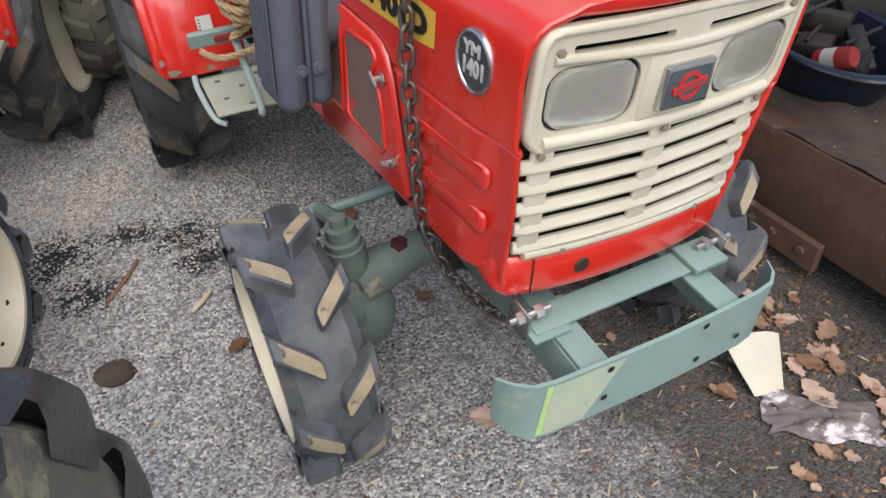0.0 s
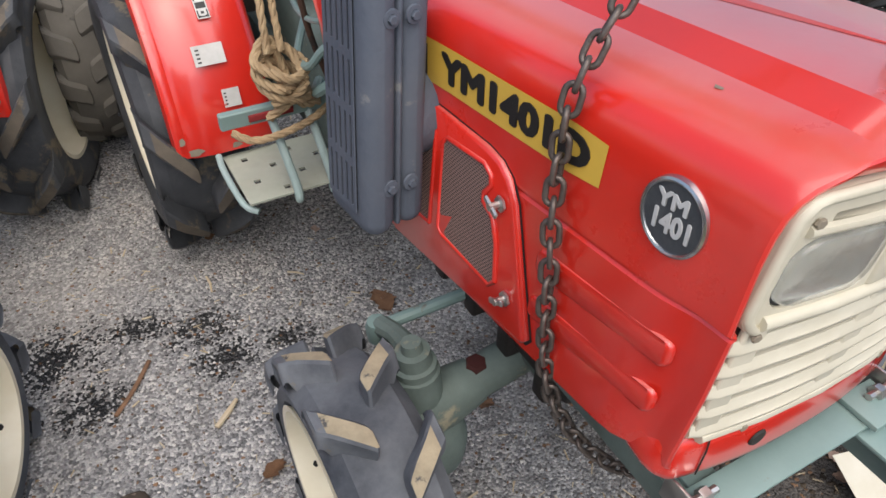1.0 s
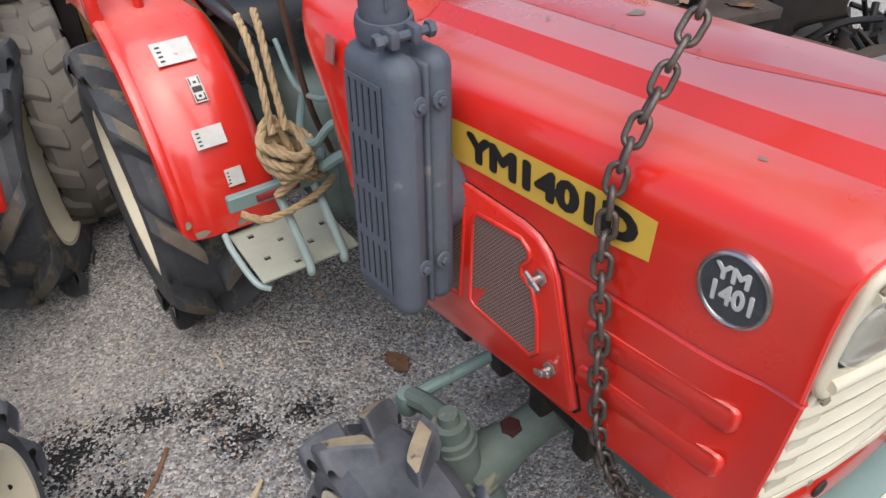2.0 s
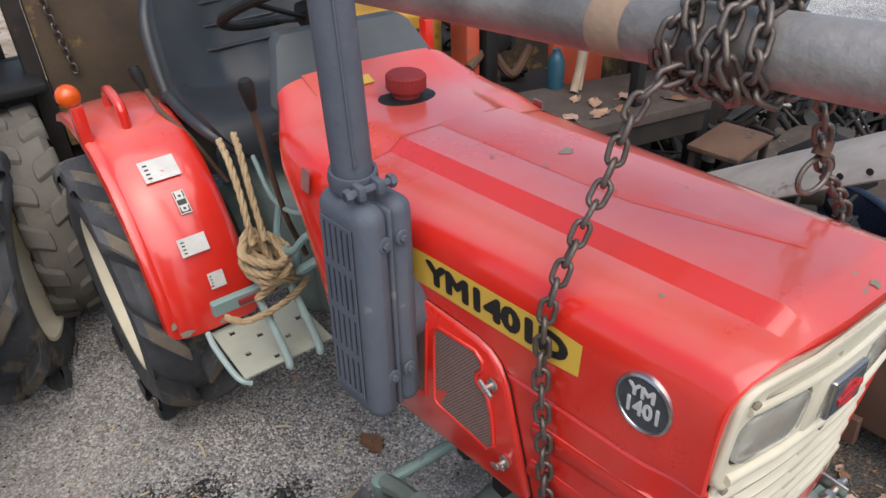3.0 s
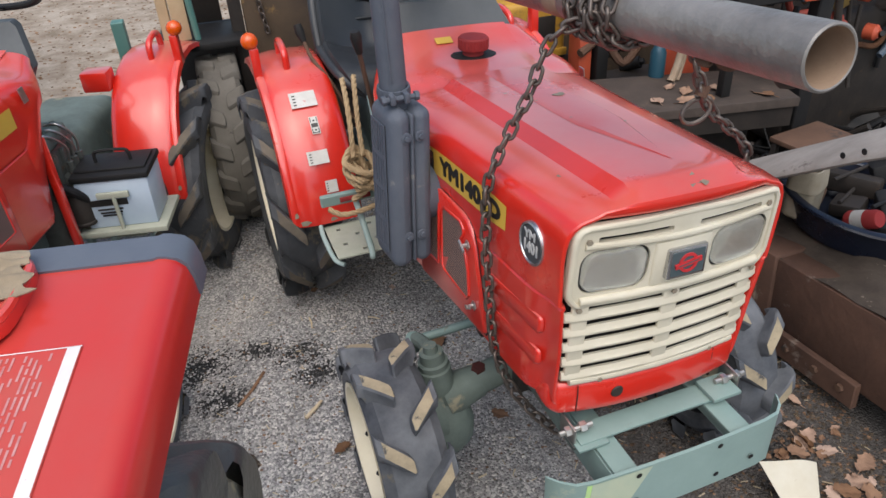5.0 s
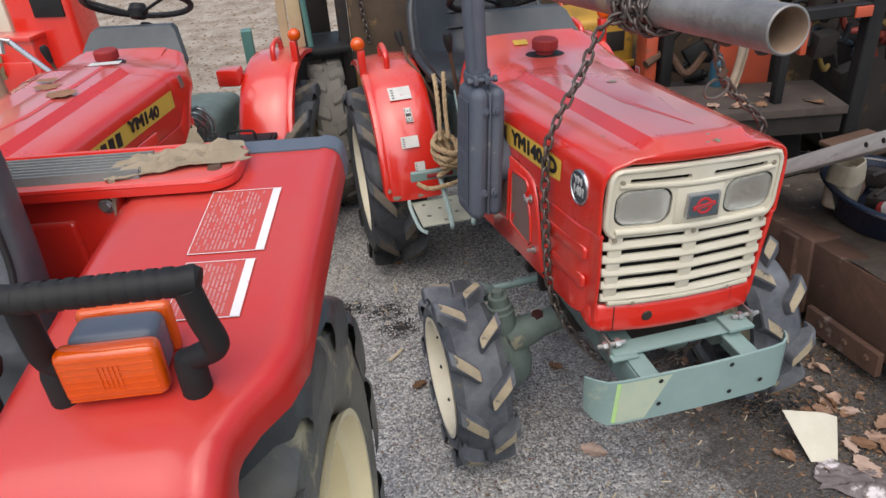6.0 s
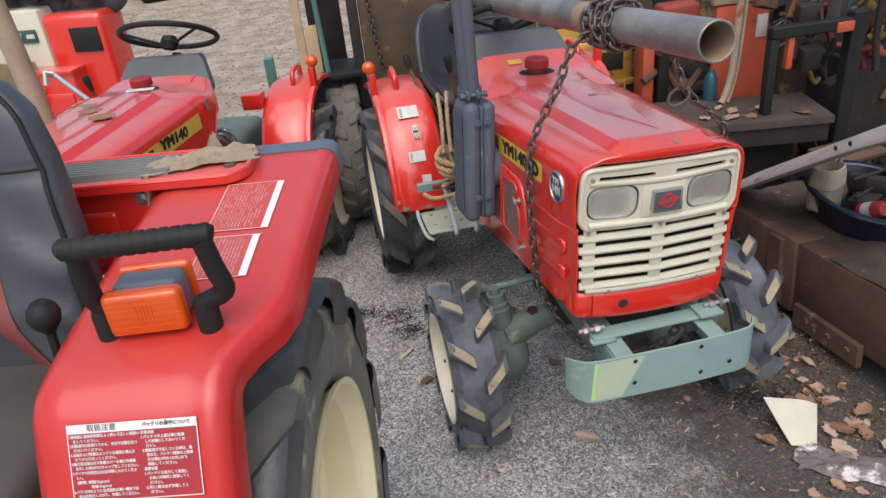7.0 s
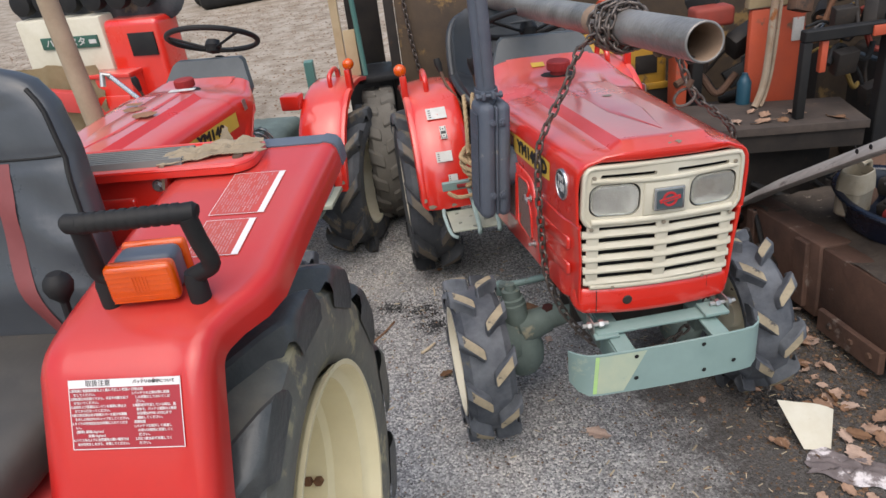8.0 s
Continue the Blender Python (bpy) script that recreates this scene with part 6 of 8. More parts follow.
# tray, block, pad
bm = B()
prism(bm, rounded(-0.56, -0.036, 0.470, 0.622, 0.045, 5), lambda u, v, d: (u, v, 1.305 + d), 0.016, 0.005)
tray = part("tool_shelf", bm, RED, near, "red steel shelf with a rolled edge")
bm = B()
o = rounded(-0.555, -0.041, 0.475, 0.617, 0.042, 5)
tube(bm, [Vector((u, v, 1.320)) for u, v in o + [o[0]]], 0.006, 8, False)
part("rolled_edge", bm, RED, tray)
for u, v in ((-0.075, 0.52), (-0.06, 0.58)):
    part("shelf_bolt", revolve(B(), [(0, 0.004), (0.010, 0.004), (0.012, 0)], pose(u, v, 1.321), 12), RUST, tray)
bm = B()
prof_p = [(0.498, 1.321)] + [(0.500 + 0.012 * k + e, 1.329 + h) for k in range(7) for e, h in ((0.0, 0.0), (0.001, 0.005), (0.006, 0.005), (0.007, 0.0))] + [(0.586, 1.321)]
rings(bm, [[(u, v, z) for v, z in prof_p] for u in (-0.55, -0.185)])
part("ribbed_pad", bm, RIB, tray, "grey ribbed rubber pad")
bm = B()
box(bm, -0.52, -0.222, 0.495, 0.60, 1.12, 1.304, 0.012, 3)
box(bm, -0.40, -0.30, 0.485, 0.50, 1.15, 1.26, 0.012, 3)
blk = part("fender_bracket", bm, RED, near)
bm = B()
revolve(bm, [(0.013, 0.0), (0.012, 0.003), (0.008, 0.0035)], pose(-0.245, 0.494, 1.282, 90, 0, 0), 14)
bolt(bm, (-0.245, 0.492, 1.282), (0, -1, 0), 0.009, 0.006)
part("bracket_bolt", bm, STEEL, blk)
# seat
SEAT_X = -0.512
SEAT_KEYS = ((1.02, 0.300, 0.205, 0.035), (1.08, 0.305, 0.228, 0.050), (1.18, 0.315, 0.234, 0.055), (1.30, 0.335, 0.230, 0.050), (1.42, 0.360, 0.217, 0.045), (1.50, 0.375, 0.197, 0.040), (1.545, 0.385, 0.160, 0.032), (1.567, 0.388, 0.09, 0.012))


def seat_back_point(a, z, off=0.0):
    """A point of the seat back at the angle a round its section; the vinyl hangs in slack folds low down."""
    zs = [q[0] for q in SEAT_KEYS]
    v, w, t = (float(np.interp(z, zs, [q[i] for q in SEAT_KEYS])) for i in (1, 2, 3))
    ca, sa = math.cos(a), math.sin(a)
    x, y = w * math.copysign(abs(ca) ** 0.35, ca), t * math.copysign(abs(sa) ** 0.6, sa)
    if sa < 0:
        slack = min(max((1.42 - z) / 0.25, 0), 1) * min(1, abs(sa) * 1.6)
        q = Vector((x * 7 + z * 5.5, z * 3.2 - x * 2.0, 3.0))
        y += -0.016 * slack * (1 - 2 * abs(noise.noise(q))) + 0.007 * slack * noise.noise(q * 2.3)
        y += 0.010 * (1 - (x / w) ** 2) * (z < 1.52) + 0.006 * math.exp(-((z - 1.415) / 0.008) ** 2)
    return Vector((SEAT_X + x * (1 + off * 2), v + y - off * (1 if sa < 0 else -1), z))


bm = B()
zs = sorted({round(1.02 + 0.014 * k, 4) for k in range(39)} | {1.552, 1.560, 1.567})
rings(bm, [[seat_back_point(2 * math.pi * (k + 0.5) / 64, z) for k in range(64)] for z in zs])
back = part("seat_back", bm, SEATGREY, near, "worn grey vinyl seat back with a red stripe", 60)
part("piping", tube(B(), [seat_back_point(math.radians(-32), 1.05 + 0.02 * k, 0.002) for k in range(25)], 0.0045, 8), BLACK, back)
part("cross_seam", tube(B(), [seat_back_point(math.radians(-170 + 7 * k), 1.415, 0.0005) for k in range(21)], 0.003, 8), BLACK, back)


def stripe_angle(u, z):
    """The angle at which the section's front stands u out from the seat's middle."""
    w = float(np.interp(z, [q[0] for q in SEAT_KEYS], [q[2] for q in SEAT_KEYS]))
    return -math.acos(max(-1.0, min(1.0, math.copysign((abs(u) / w) ** (1 / 0.35), u))))


bm = B()
rings(bm, [[seat_back_point(stripe_angle(u, z), z, 0.002) for u in (c - 0.017, c - 0.006, c + 0.006, c + 0.017)] for z, c in [(1.09 + 0.02 * k, 0.085 + 0.05 * max(0, (1.25 - 1.09 - 0.02 * k) / 0.16) ** 2) for k in range(17)]], closed=False)
part("stripe", bm, SEATRED, back)
bm = B()
rows = []
for v, w, t, zc in ((-0.20, 0.12, 0.03, 1.03), (-0.18, 0.20, 0.05, 1.035), (-0.05, 0.235, 0.06, 1.045), (0.12, 0.24, 0.06, 1.05), (0.25, 0.235, 0.055, 1.04), (0.32, 0.21, 0.03, 1.03)):
    rows.append([(SEAT_X + w * math.copysign(abs(math.cos(a)) ** 0.4, math.cos(a)), v, zc + t * math.copysign(abs(math.sin(a)) ** 0.6, math.sin(a))) for a in [2 * math.pi * (k + 0.5) / 28 for k in range(28)]])
rings(bm, rows)
part("seat_cushion", bm, CUSHION, near, "dusty grey vinyl seat cushion", 50)
bm = B()
box(bm, -0.74, -0.24, -0.15, 0.40, 0.62, 0.98, 0.03)
tube(bm, [(-0.26, 0.285, 0.558), (-0.9, 0.285, 0.558)], 0.09, 16)
box(bm, -0.62, -0.36, -0.5, 0.7, 0.45, 0.80, 0.05)
part("rear_axle_housing", bm, RED_DULL, near)
bm = B()
revolve(bm, [(0.0, 0.024), (0.012, 0.022), (0.021, 0.012), (0.024, 0.0), (0.020, -0.014), (0.010, -0.026), (0.008, -0.03)], pose(-0.262, 0.135, 1.262), 18)
kn = part("lever_knob", bm, BLACK, near, "round black lever knob")
bm = B()
tube(bm, [(-0.262, 0.135, 1.24), (-0.262, 0.12, 1.10), (-0.28, 0.10, 0.95)], 0.007, 8)
part("lever_rod", bm, BLACK, kn)

# rag on the shelf
def crumple(name, m, w, d, h, material, label, seed, n=26, long=1.0):
    bm = B()
    o = Vector((seed * 3.1, seed * 1.7, 0))
    rows = []
    for j in range(n + 1):
        r = []
        for i in range(n + 1):
            u, v = i / n - 0.5, j / n - 0.5
            q = Vector((u * 3.2, v * 3.2, 0)) + o
            e = max(0.0, 1 - (2 * abs(u)) ** 3) * max(0.0, 1 - (2 * abs(v)) ** 3)
            fold = abs(noise.noise(q * 1.3)) * 1.2 + abs(noise.noise(q * 2.9)) * 0.55
            x = u * w * (1 + 0.25 * noise.noise(q + Vector((9, 0, 0)))) + 0.07 * w * noise.noise(q * 1.1 + Vector((0, 5, 0)))
            y = v * d * (1 + 0.3 * noise.noise(q + Vector((0, 9, 0)))) + 0.08 * d * noise.noise(q * 1.2 + Vector((5, 5, 0)))
            r.append((x, y, 0.003 + h * fold * (0.25 + 0.75 * e)))
        rows.append(r)
    rings(bm, rows, closed=False)
    bmesh.ops.recalc_face_normals(bm, faces=bm.faces[:])
    bmesh.ops.solidify(bm, geom=bm.faces[:], thickness=0.0016)
    ob = part(name, bm, material, None, "", 70)
    ob.matrix_world = m
    return tagged(ob, label, "cloth")


crumple("work_rag", near.matrix_world @ pose(-0.145, 0.550, 1.322, 0, 0, 14), 0.21, 0.085, 0.028, CLOTH, "crumpled dirty beige rag on the red shelf", 2)

# ---- steel deck, tub and junk on the far side ----
DIRT = mat("dirt_and_debris", (0.088, 0.070, 0.055), (0.045, 0.036, 0.03), 9, 0.95, bump=0.9, bscale=45, spots=(0.24, 0.20, 0.155), spot_scale=30, spot_at=0.62)
NAVY = mat("navy_plastic", (0.006, 0.009, 0.020), (0.010, 0.014, 0.026), 6, 0.28, bump=0.08, spots=(0.10, 0.09, 0.08), spot_scale=5, spot_at=0.66)
JUG = mat("dirty_white_plastic", (0.36, 0.32, 0.25), (0.22, 0.18, 0.12), 7, 0.6, bump=0.3, spots=(0.10, 0.08, 0.05), spot_scale=9, spot_at=0.58)
ORANGE = mat("worn_orange_paint", (0.50, 0.085, 0.035), (0.38, 0.07, 0.035), 5, 0.5, bump=0.1, spots=(0.16, 0.08, 0.05), spot_scale=6, spot_at=0.62)
YPAINT = mat("worn_yellow_paint", (0.50, 0.27, 0.03), (0.40, 0.22, 0.03), 5, 0.5, bump=0.1, spots=(0.14, 0.09, 0.05), spot_scale=5, spot_at=0.58)
MOTTLE = mat("mottled_rusty_panel", (0.055, 0.042, 0.034), (0.10, 0.07, 0.045), 5, 0.7, bump=0.3, spots=(0.24, 0.15, 0.06), spot_scale=3.2, spot_at=0.54)
TEAL = mat("teal_paint", (0.075, 0.19, 0.165), (0.06, 0.15, 0.13), 6, 0.5, spots=(0.2, 0.15, 0.08), spot_scale=6, spot_at=0.62)
TIMBER = mat("bare_timber", (0.34, 0.27, 0.19), (0.25, 0.19, 0.13), 9, 0.85, bump=0.4, bscale=60)
BUFF = mat("buff_sheet", (0.44, 0.35, 0.22), (0.34, 0.26, 0.15), 6, 0.85, bump=0.3)
PALEBLUE = mat("blue_enamel", (0.02, 0.075, 0.11), (0.015, 0.055, 0.085), 7, 0.35)

deck = thing("steel_beam", pose(0.905, 1.1, 0.0, 0, 0, 3), "rusty brown steel beam with dirt on top", "beam")
slope = pose(0, 0, 0.378, -4.5, 0, 0)
bm = B()
box(bm, 0.0, 0.10, -1.2, 0.36, -0.275, 0.0, 0.006, 2, slope)
part("web", bm, BEAMRUST, deck, "brown rusted web plate")
bm = B()
box(bm, -0.012, 0.12, 0.36, 0.95, -0.30, 0.01, 0.008, 2, slope)
box(bm, -0.03, 0.0, 0.42, 0.50, -0.28, 0.0, 0.004, 1, slope)
box(bm, -0.03, 0.0, 0.80, 0.86, -0.28, 0.0, 0.004, 1, slope)
part("end_block", bm, BEAMRUST, deck)
bm = B()
box(bm, -0.028, -0.004, -0.03, 0.32, -0.325, -0.235, 0.003, 1, slope)
lip = part("angle_iron", bm, BEAMRUST, deck)
for y in (0.02, 0.12, 0.24):
    bm = B()
    bolt(bm, slope @ Vector((-0.028, y, -0.275)), (-1, 0, 0), 0.014, 0.01)
    part("rivet", bm, RUST, lip)
bm = B()
rows = []
n = 40
for j in range(n + 1):
    rows.append([tuple(slope @ Vector((0.004 + 1.2 * i / 30, -1.2 + 2.1 * j / n, 0.004 + 0.03 * noise.noise(Vector((i * 0.3, j * 0.3, 2))) + 0.015 * noise.noise(Vector((i * 0.9, j * 0.9, 7))) * (1 if i else 0) + (0.012 if i > 2 else 0)))) for i in range(31)])
rings(bm, rows, closed=False)
part("deck_plate", bm, DIRT, deck, "deck covered with earth and debris", 80)
bm = B()
box(bm, 0.10, 1.25, -1.2, 0.9, -0.30, -0.03, 0.0, 1, slope)
part("deck_box", bm, DARK, deck)
# wheel flange lying on the deck
bm = B()
revolve(bm, [(0.05, 0.03), (0.07, 0.035), (0.11, 0.02), (0.13, 0.03), (0.14, 0.025), (0.14, 0.0), (0.05, 0.0)], pose(1.13, 0.80, 0.415, 8, -6, 0), 30, closed_prof=True)
tagged(part("brake_drum", bm, RUST), "rusty round drum plate lying on the deck", "drum")

bm = B()
rm = pose(1.19, 1.50, 0.372, 3, 0, 0)
prof = [(0.0, 0.004), (0.15, 0.0), (0.175, 0.02), (0.205, 0.12), (0.225, 0.128), (0.225, 0.136), (0.198, 0.132), (0.165, 0.03), (0.14, 0.012), (0.0, 0.014)]
revolve(bm, prof, rm @ Matrix.Diagonal((0.95, 1.25, 1, 1)), 40)
tub = tagged(part("washing_up_tub", bm, NAVY), "dark navy plastic tub full of scrap", "tub")
bm = B()
revolve(bm, [(0.212 + 0.0165 * math.cos(k * 0.7854), 0.1345 + 0.0075 * math.sin(k * 0.7854)) for k in range(8)], rm @ Matrix.Diagonal((0.95, 1.25, 1, 1)), 48, closed_prof=True)
part("rolled_rim", bm, NAVY, tub)
jug = thing("plastic_jug", pose(1.075, 1.60, 0.41, 0, 0, 30), "dirty white plastic jug cut open at the top", "jug")
bm = B()
rows = []
for z, w, d in ((0.0, 0.060, 0.045), (0.01, 0.068, 0.052), (0.10, 0.070, 0.054), (0.105, 0.074, 0.057), (0.15, 0.070, 0.054), (0.178, 0.062, 0.048), (0.180, 0.057, 0.044), (0.14, 0.060, 0.046), (0.03, 0.058, 0.044)):
    rows.append([(w * math.copysign(abs(math.cos(a)) ** 0.6, math.cos(a)), d * math.copysign(abs(math.sin(a)) ** 0.6, math.sin(a)), z) for a in [2 * math.pi * k / 24 for k in range(24)]])
rings(bm, rows)
part("body", bm, JUG, jug)
part("handle", tube(B(), arc([(0.05, 0, 0.12), (0.085, 0, 0.15), (0.08, 0, 0.19), (0.045, 0, 0.20), (0.02, 0, 0.195)], 5), 0.012, 10), JUG, jug)
can = thing("drink_can", pose(1.105, 1.435, 0.46, 60, 20, 0), "red and white drink can lying in the tub", "can")
part("can_body", revolve(B(), [(0, 0), (0.024, 0), (0.031, 0.01), (0.031, 0.10), (0.026, 0.112), (0, 0.112)], None, 20), REDCAP, can)
part("white_band", revolve(B(), [(0.0313, 0.03), (0.0314, 0.05), (0.0313, 0.07)], None, 20), WHITE, can)
rng = random.Random(12)
for k, (x, y, z, w, d, h) in enumerate(((1.2, 1.52, 0.42, 0.05, 0.1, 0.05), (1.26, 1.42, 0.44, 0.08, 0.05, 0.06), (1.15, 1.63, 0.43, 0.04, 0.08, 0.05), (1.28, 1.60, 0.44, 0.09, 0.06, 0.07), (1.20, 1.36, 0.43, 0.06, 0.06, 0.05), (1.42, 1.25, 0.41, 0.1, 0.14, 0.08), (1.5, 1.6, 0.42, 0.12, 0.2, 0.14), (1.55, 1.05, 0.41, 0.14, 0.1, 0.1), (1.3, 1.0, 0.40, 0.05, 0.12, 0.04))):
    bm = B()
    box(bm, -w, w, -d / 2, d / 2, 0, h, 0.012, 2, pose(0, 0, 0, rng.uniform(-25, 25), rng.uniform(-25, 25), rng.uniform(0, 180)))
    tube(bm, [(-w, 0, h), (w * 1.1, d * 0.5, h * 1.1)], 0.007, 8)
    ob = part("scrap_part", bm, [DARK, BLACK, RUST, DARK, BLACK][k % 5])
    ob.location = (x, y, z)
    tagged(ob, "greasy scrap machine part among the junk", "scrap", "scrap on the deck")

# weathered bent tube across the junk
bm = B()
wide, thin = Vector((0.96, 0.20, 0.20)).normalized(), Vector((-0.22, 0.55, 0.80)).normalized()
rows = []
for q, k in (((0.93, 2.30, 0.13), 0.9), ((0.915, 1.85, 0.45), 0.95), ((0.932, 1.54, 0.655), 1.0), ((0.95, 1.23, 0.86), 1.0), ((0.985, 0.98, 1.005), 1.0), ((1.02, 0.80, 1.08), 0.95)):
    rows.append([Vector(q) + wide * (0.125 * k * math.cos(e)) + thin * (0.024 * math.sin(e)) for e in [2 * math.pi * j / 24 for j in range(24)]])
rings(bm, rows)
log = tagged(part("steel_tube", bm, WOOD), "weathered grey flattened steel tube leaning across the scrap", "tube")
hole_n = Vector((-0.80, -0.45, 0.35))
for p in ((0.835, 1.275, 0.816), (0.837, 1.215, 0.853)):
    ax = Vector((0.05, -0.82, 0.55)).normalized()
    n = (hole_n - ax * hole_n.dot(ax)).normalized()
    part("tube_hole", revolve(B(), [(0, 0.001), (0.008, 0.001), (0.009, 0)], Matrix.Translation(Vector(p) + n * 0.006) @ along(n), 12), BLACK, log)

# ---- machine with a deck behind ----
DECKDARK = mat("oily_dark_deck", (0.042, 0.035, 0.031), (0.080, 0.062, 0.052), 7, 0.7, bump=0.8, bscale=35, spots=(0.11, 0.08, 0.058), spot_scale=14, spot_at=0.63)
mach = thing("old_machine", pose(0, 0, 0), "old dark machine with a rusty deck and orange panel", "machine")
bm = B()
DECKO = [(0.60, 2.22), (0.96, 2.15), (1.43, 2.07), (1.50, 2.42), (0.62, 2.64)]
prism(bm, DECKO, lambda u, v, d: (u, v, 0.562 + d), 0.036, 0.004)
part("deck", bm, DECKDARK, mach, "rusty deck with dry leaves on it")
bm = B()
prism(bm, [(0.62, 2.235), (0.96, 2.165), (1.42, 2.085), (1.48, 2.40), (0.64, 2.60)], lambda u, v, d: (u, v, 0.475 + d), 0.086)
part("deck_skirt", bm, DARK, mach)
bm = B()
box(bm, 0.70, 1.42, 2.30, 3.0, 0.0, 0.47, 0.02)
part("underframe", bm, DARK, mach)
bm = B()
box(bm, 1.53, 1.60, 2.18, 2.24, 0.0, 1.02, 0.005, 1)
part("mast", bm, BLACK, mach)
bm = B()
box(bm, 1.15, 1.58, 2.185, 2.235, 0.945, 0.995, 0.005, 1)
cb = part("crossbar", bm, BLACK, mach)
bm = B()
box(bm, 1.45, 1.53, 2.172, 2.183, 0.940, 0.985, 0.003)
part("red_tip", bm, ORANGE, cb)
bm = B()
box(bm, 1.15, 1.19, 2.19, 2.23, 0.598, 0.944, 0.004)
part("mast", bm, BLACK, mach)
bm = B()
box(bm, 1.24, 1.27, 2.20, 2.23, 0.80, 0.94, 0.004)
part("red_lever", bm, ORANGE, mach)
bm = B()
box(bm, 1.10, 1.38, 2.58, 2.62, 0.47, 1.03, 0.01)
pn = part("panel", bm, ORANGE, mach, "worn orange sheet panel")
bm = B()
box(bm, 1.31, 1.365, 2.574, 2.582, 0.86, 0.97, 0.001)
part("sticker", bm, WHITE, pn)
bm = B()
box(bm, 1.08, 1.40, 2.575, 2.625, 1.035, 1.28, 0.01)
part("upper_panel", bm, BUFF, pn, "dirty buff upper panel")
bm = B()
tube(bm, arc([(1.075, 2.43, 0.60), (1.095, 2.44, 0.63), (1.120, 2.45, 0.70), (1.135, 2.455, 0.84), (1.15, 2.46, 1.35)], 6), 0.017, 10)
tube(bm, arc([(1.105, 2.43, 0.60), (1.130, 2.45, 0.63), (1.155, 2.465, 0.70), (1.172, 2.47, 0.84), (1.19, 2.47, 1.35)], 6), 0.009, 8)
part("hose_pole", bm, RUSTPALE, mach, "pale paint-flaked rusty pole")
bm = B()
revolve(bm, [(0, 0), (0.045, 0), (0.045, 0.14), (0.03, 0.17), (0.02, 0.19), (0.02, 0.2), (0, 0.2)], pose(1.06, 2.52, 0.598) @ Matrix.Scale(0.75, 4), 18)
part("blue_bottle", bm, PALEBLUE, mach)
bm = B()
box(bm, 0.88, 0.94, 2.72, 2.80, 0.47, 1.0, 0.01)
part("post", bm, BLACK, mach)
bm = B()
box(bm, 0.80, 0.87, 2.74, 2.86, 0.47, 0.86, 0.02)
part("orange_cover", bm, ORANGE, mach)
bm = B()
box(bm, 0.36, 0.84, 2.95, 3.35, 0.60, 0.86, 0.03, 3)
box(bm, 0.36, 0.84, 2.94, 2.955, 0.60, 0.635, 0.003)
yh = part("yellow_hood", bm, YPAINT, mach, "worn yellow machine hood")
bm = B()
box(bm, 0.66, 0.78, 2.945, 2.952, 0.69, 0.79, 0.002)
part("hatch", bm, DARK, yh)
bm = B()
box(bm, 0.34, 0.86, 2.95, 3.35, 0.40, 0.598, 0.01)
part("sill", bm, DARK, yh)
bm = B()
box(bm, 0.3, 3.2, 3.9, 4.2, 0.0, 1.15, 0.03)
part("rear_body", bm, MOTTLE, mach)
bm = B()
box(bm, 1.80, 2.6, 2.5, 3.3, 0.1, 0.75, 0.05, 3)
part("oil_tank", bm, DARK, mach)
bm = B()
box(bm, 1.25, 2.4, 2.56, 2.62, 1.12, 1.17, 0.006)
part("upper_rail", bm, BLACK, mach)
rng = random.Random(21)
for k in range(70):
    x, y, z = rng.uniform(0.5, 2.6), rng.uniform(2.7, 3.8), rng.uniform(0.45, 1.5)
    bm = B()
    r = rng.uniform(0.012, 0.035)
    if k % 3 == 0:
        box(bm, -rng.uniform(0.03, 0.10), rng.uniform(0.03, 0.10), -0.04, 0.04, -rng.uniform(0.02, 0.10), rng.uniform(0.02, 0.12), 0.008, 2)
    elif k % 3 == 1:
        tube(bm, arc([(-0.12, 0, rng.uniform(-0.1, 0.1)), (0, 0.03, rng.uniform(-0.1, 0.1)), (0.12, 0, rng.uniform(-0.1, 0.1)), (0.2, 0.0, rng.uniform(-0.2, 0.2))], 5), r * 0.6, 8)
    else:
        tube(bm, [(0, -0.05, 0), (0, 0.05, 0)], r * 1.8, 12)
        bolt(bm, (0, -0.05, 0), (0, -1, 0), r, 0.02)
    ob = part("fitting", bm, [DARK, BLACK, DECKDARK, DARK, DARK, BLACK, RUST, DARK, ORANGE, BLACK, BLACK][k % 11], mach)
    ob.matrix_local = pose(x, y, z, rng.uniform(-30, 30), rng.uniform(-30, 30), rng.uniform(-60, 60))

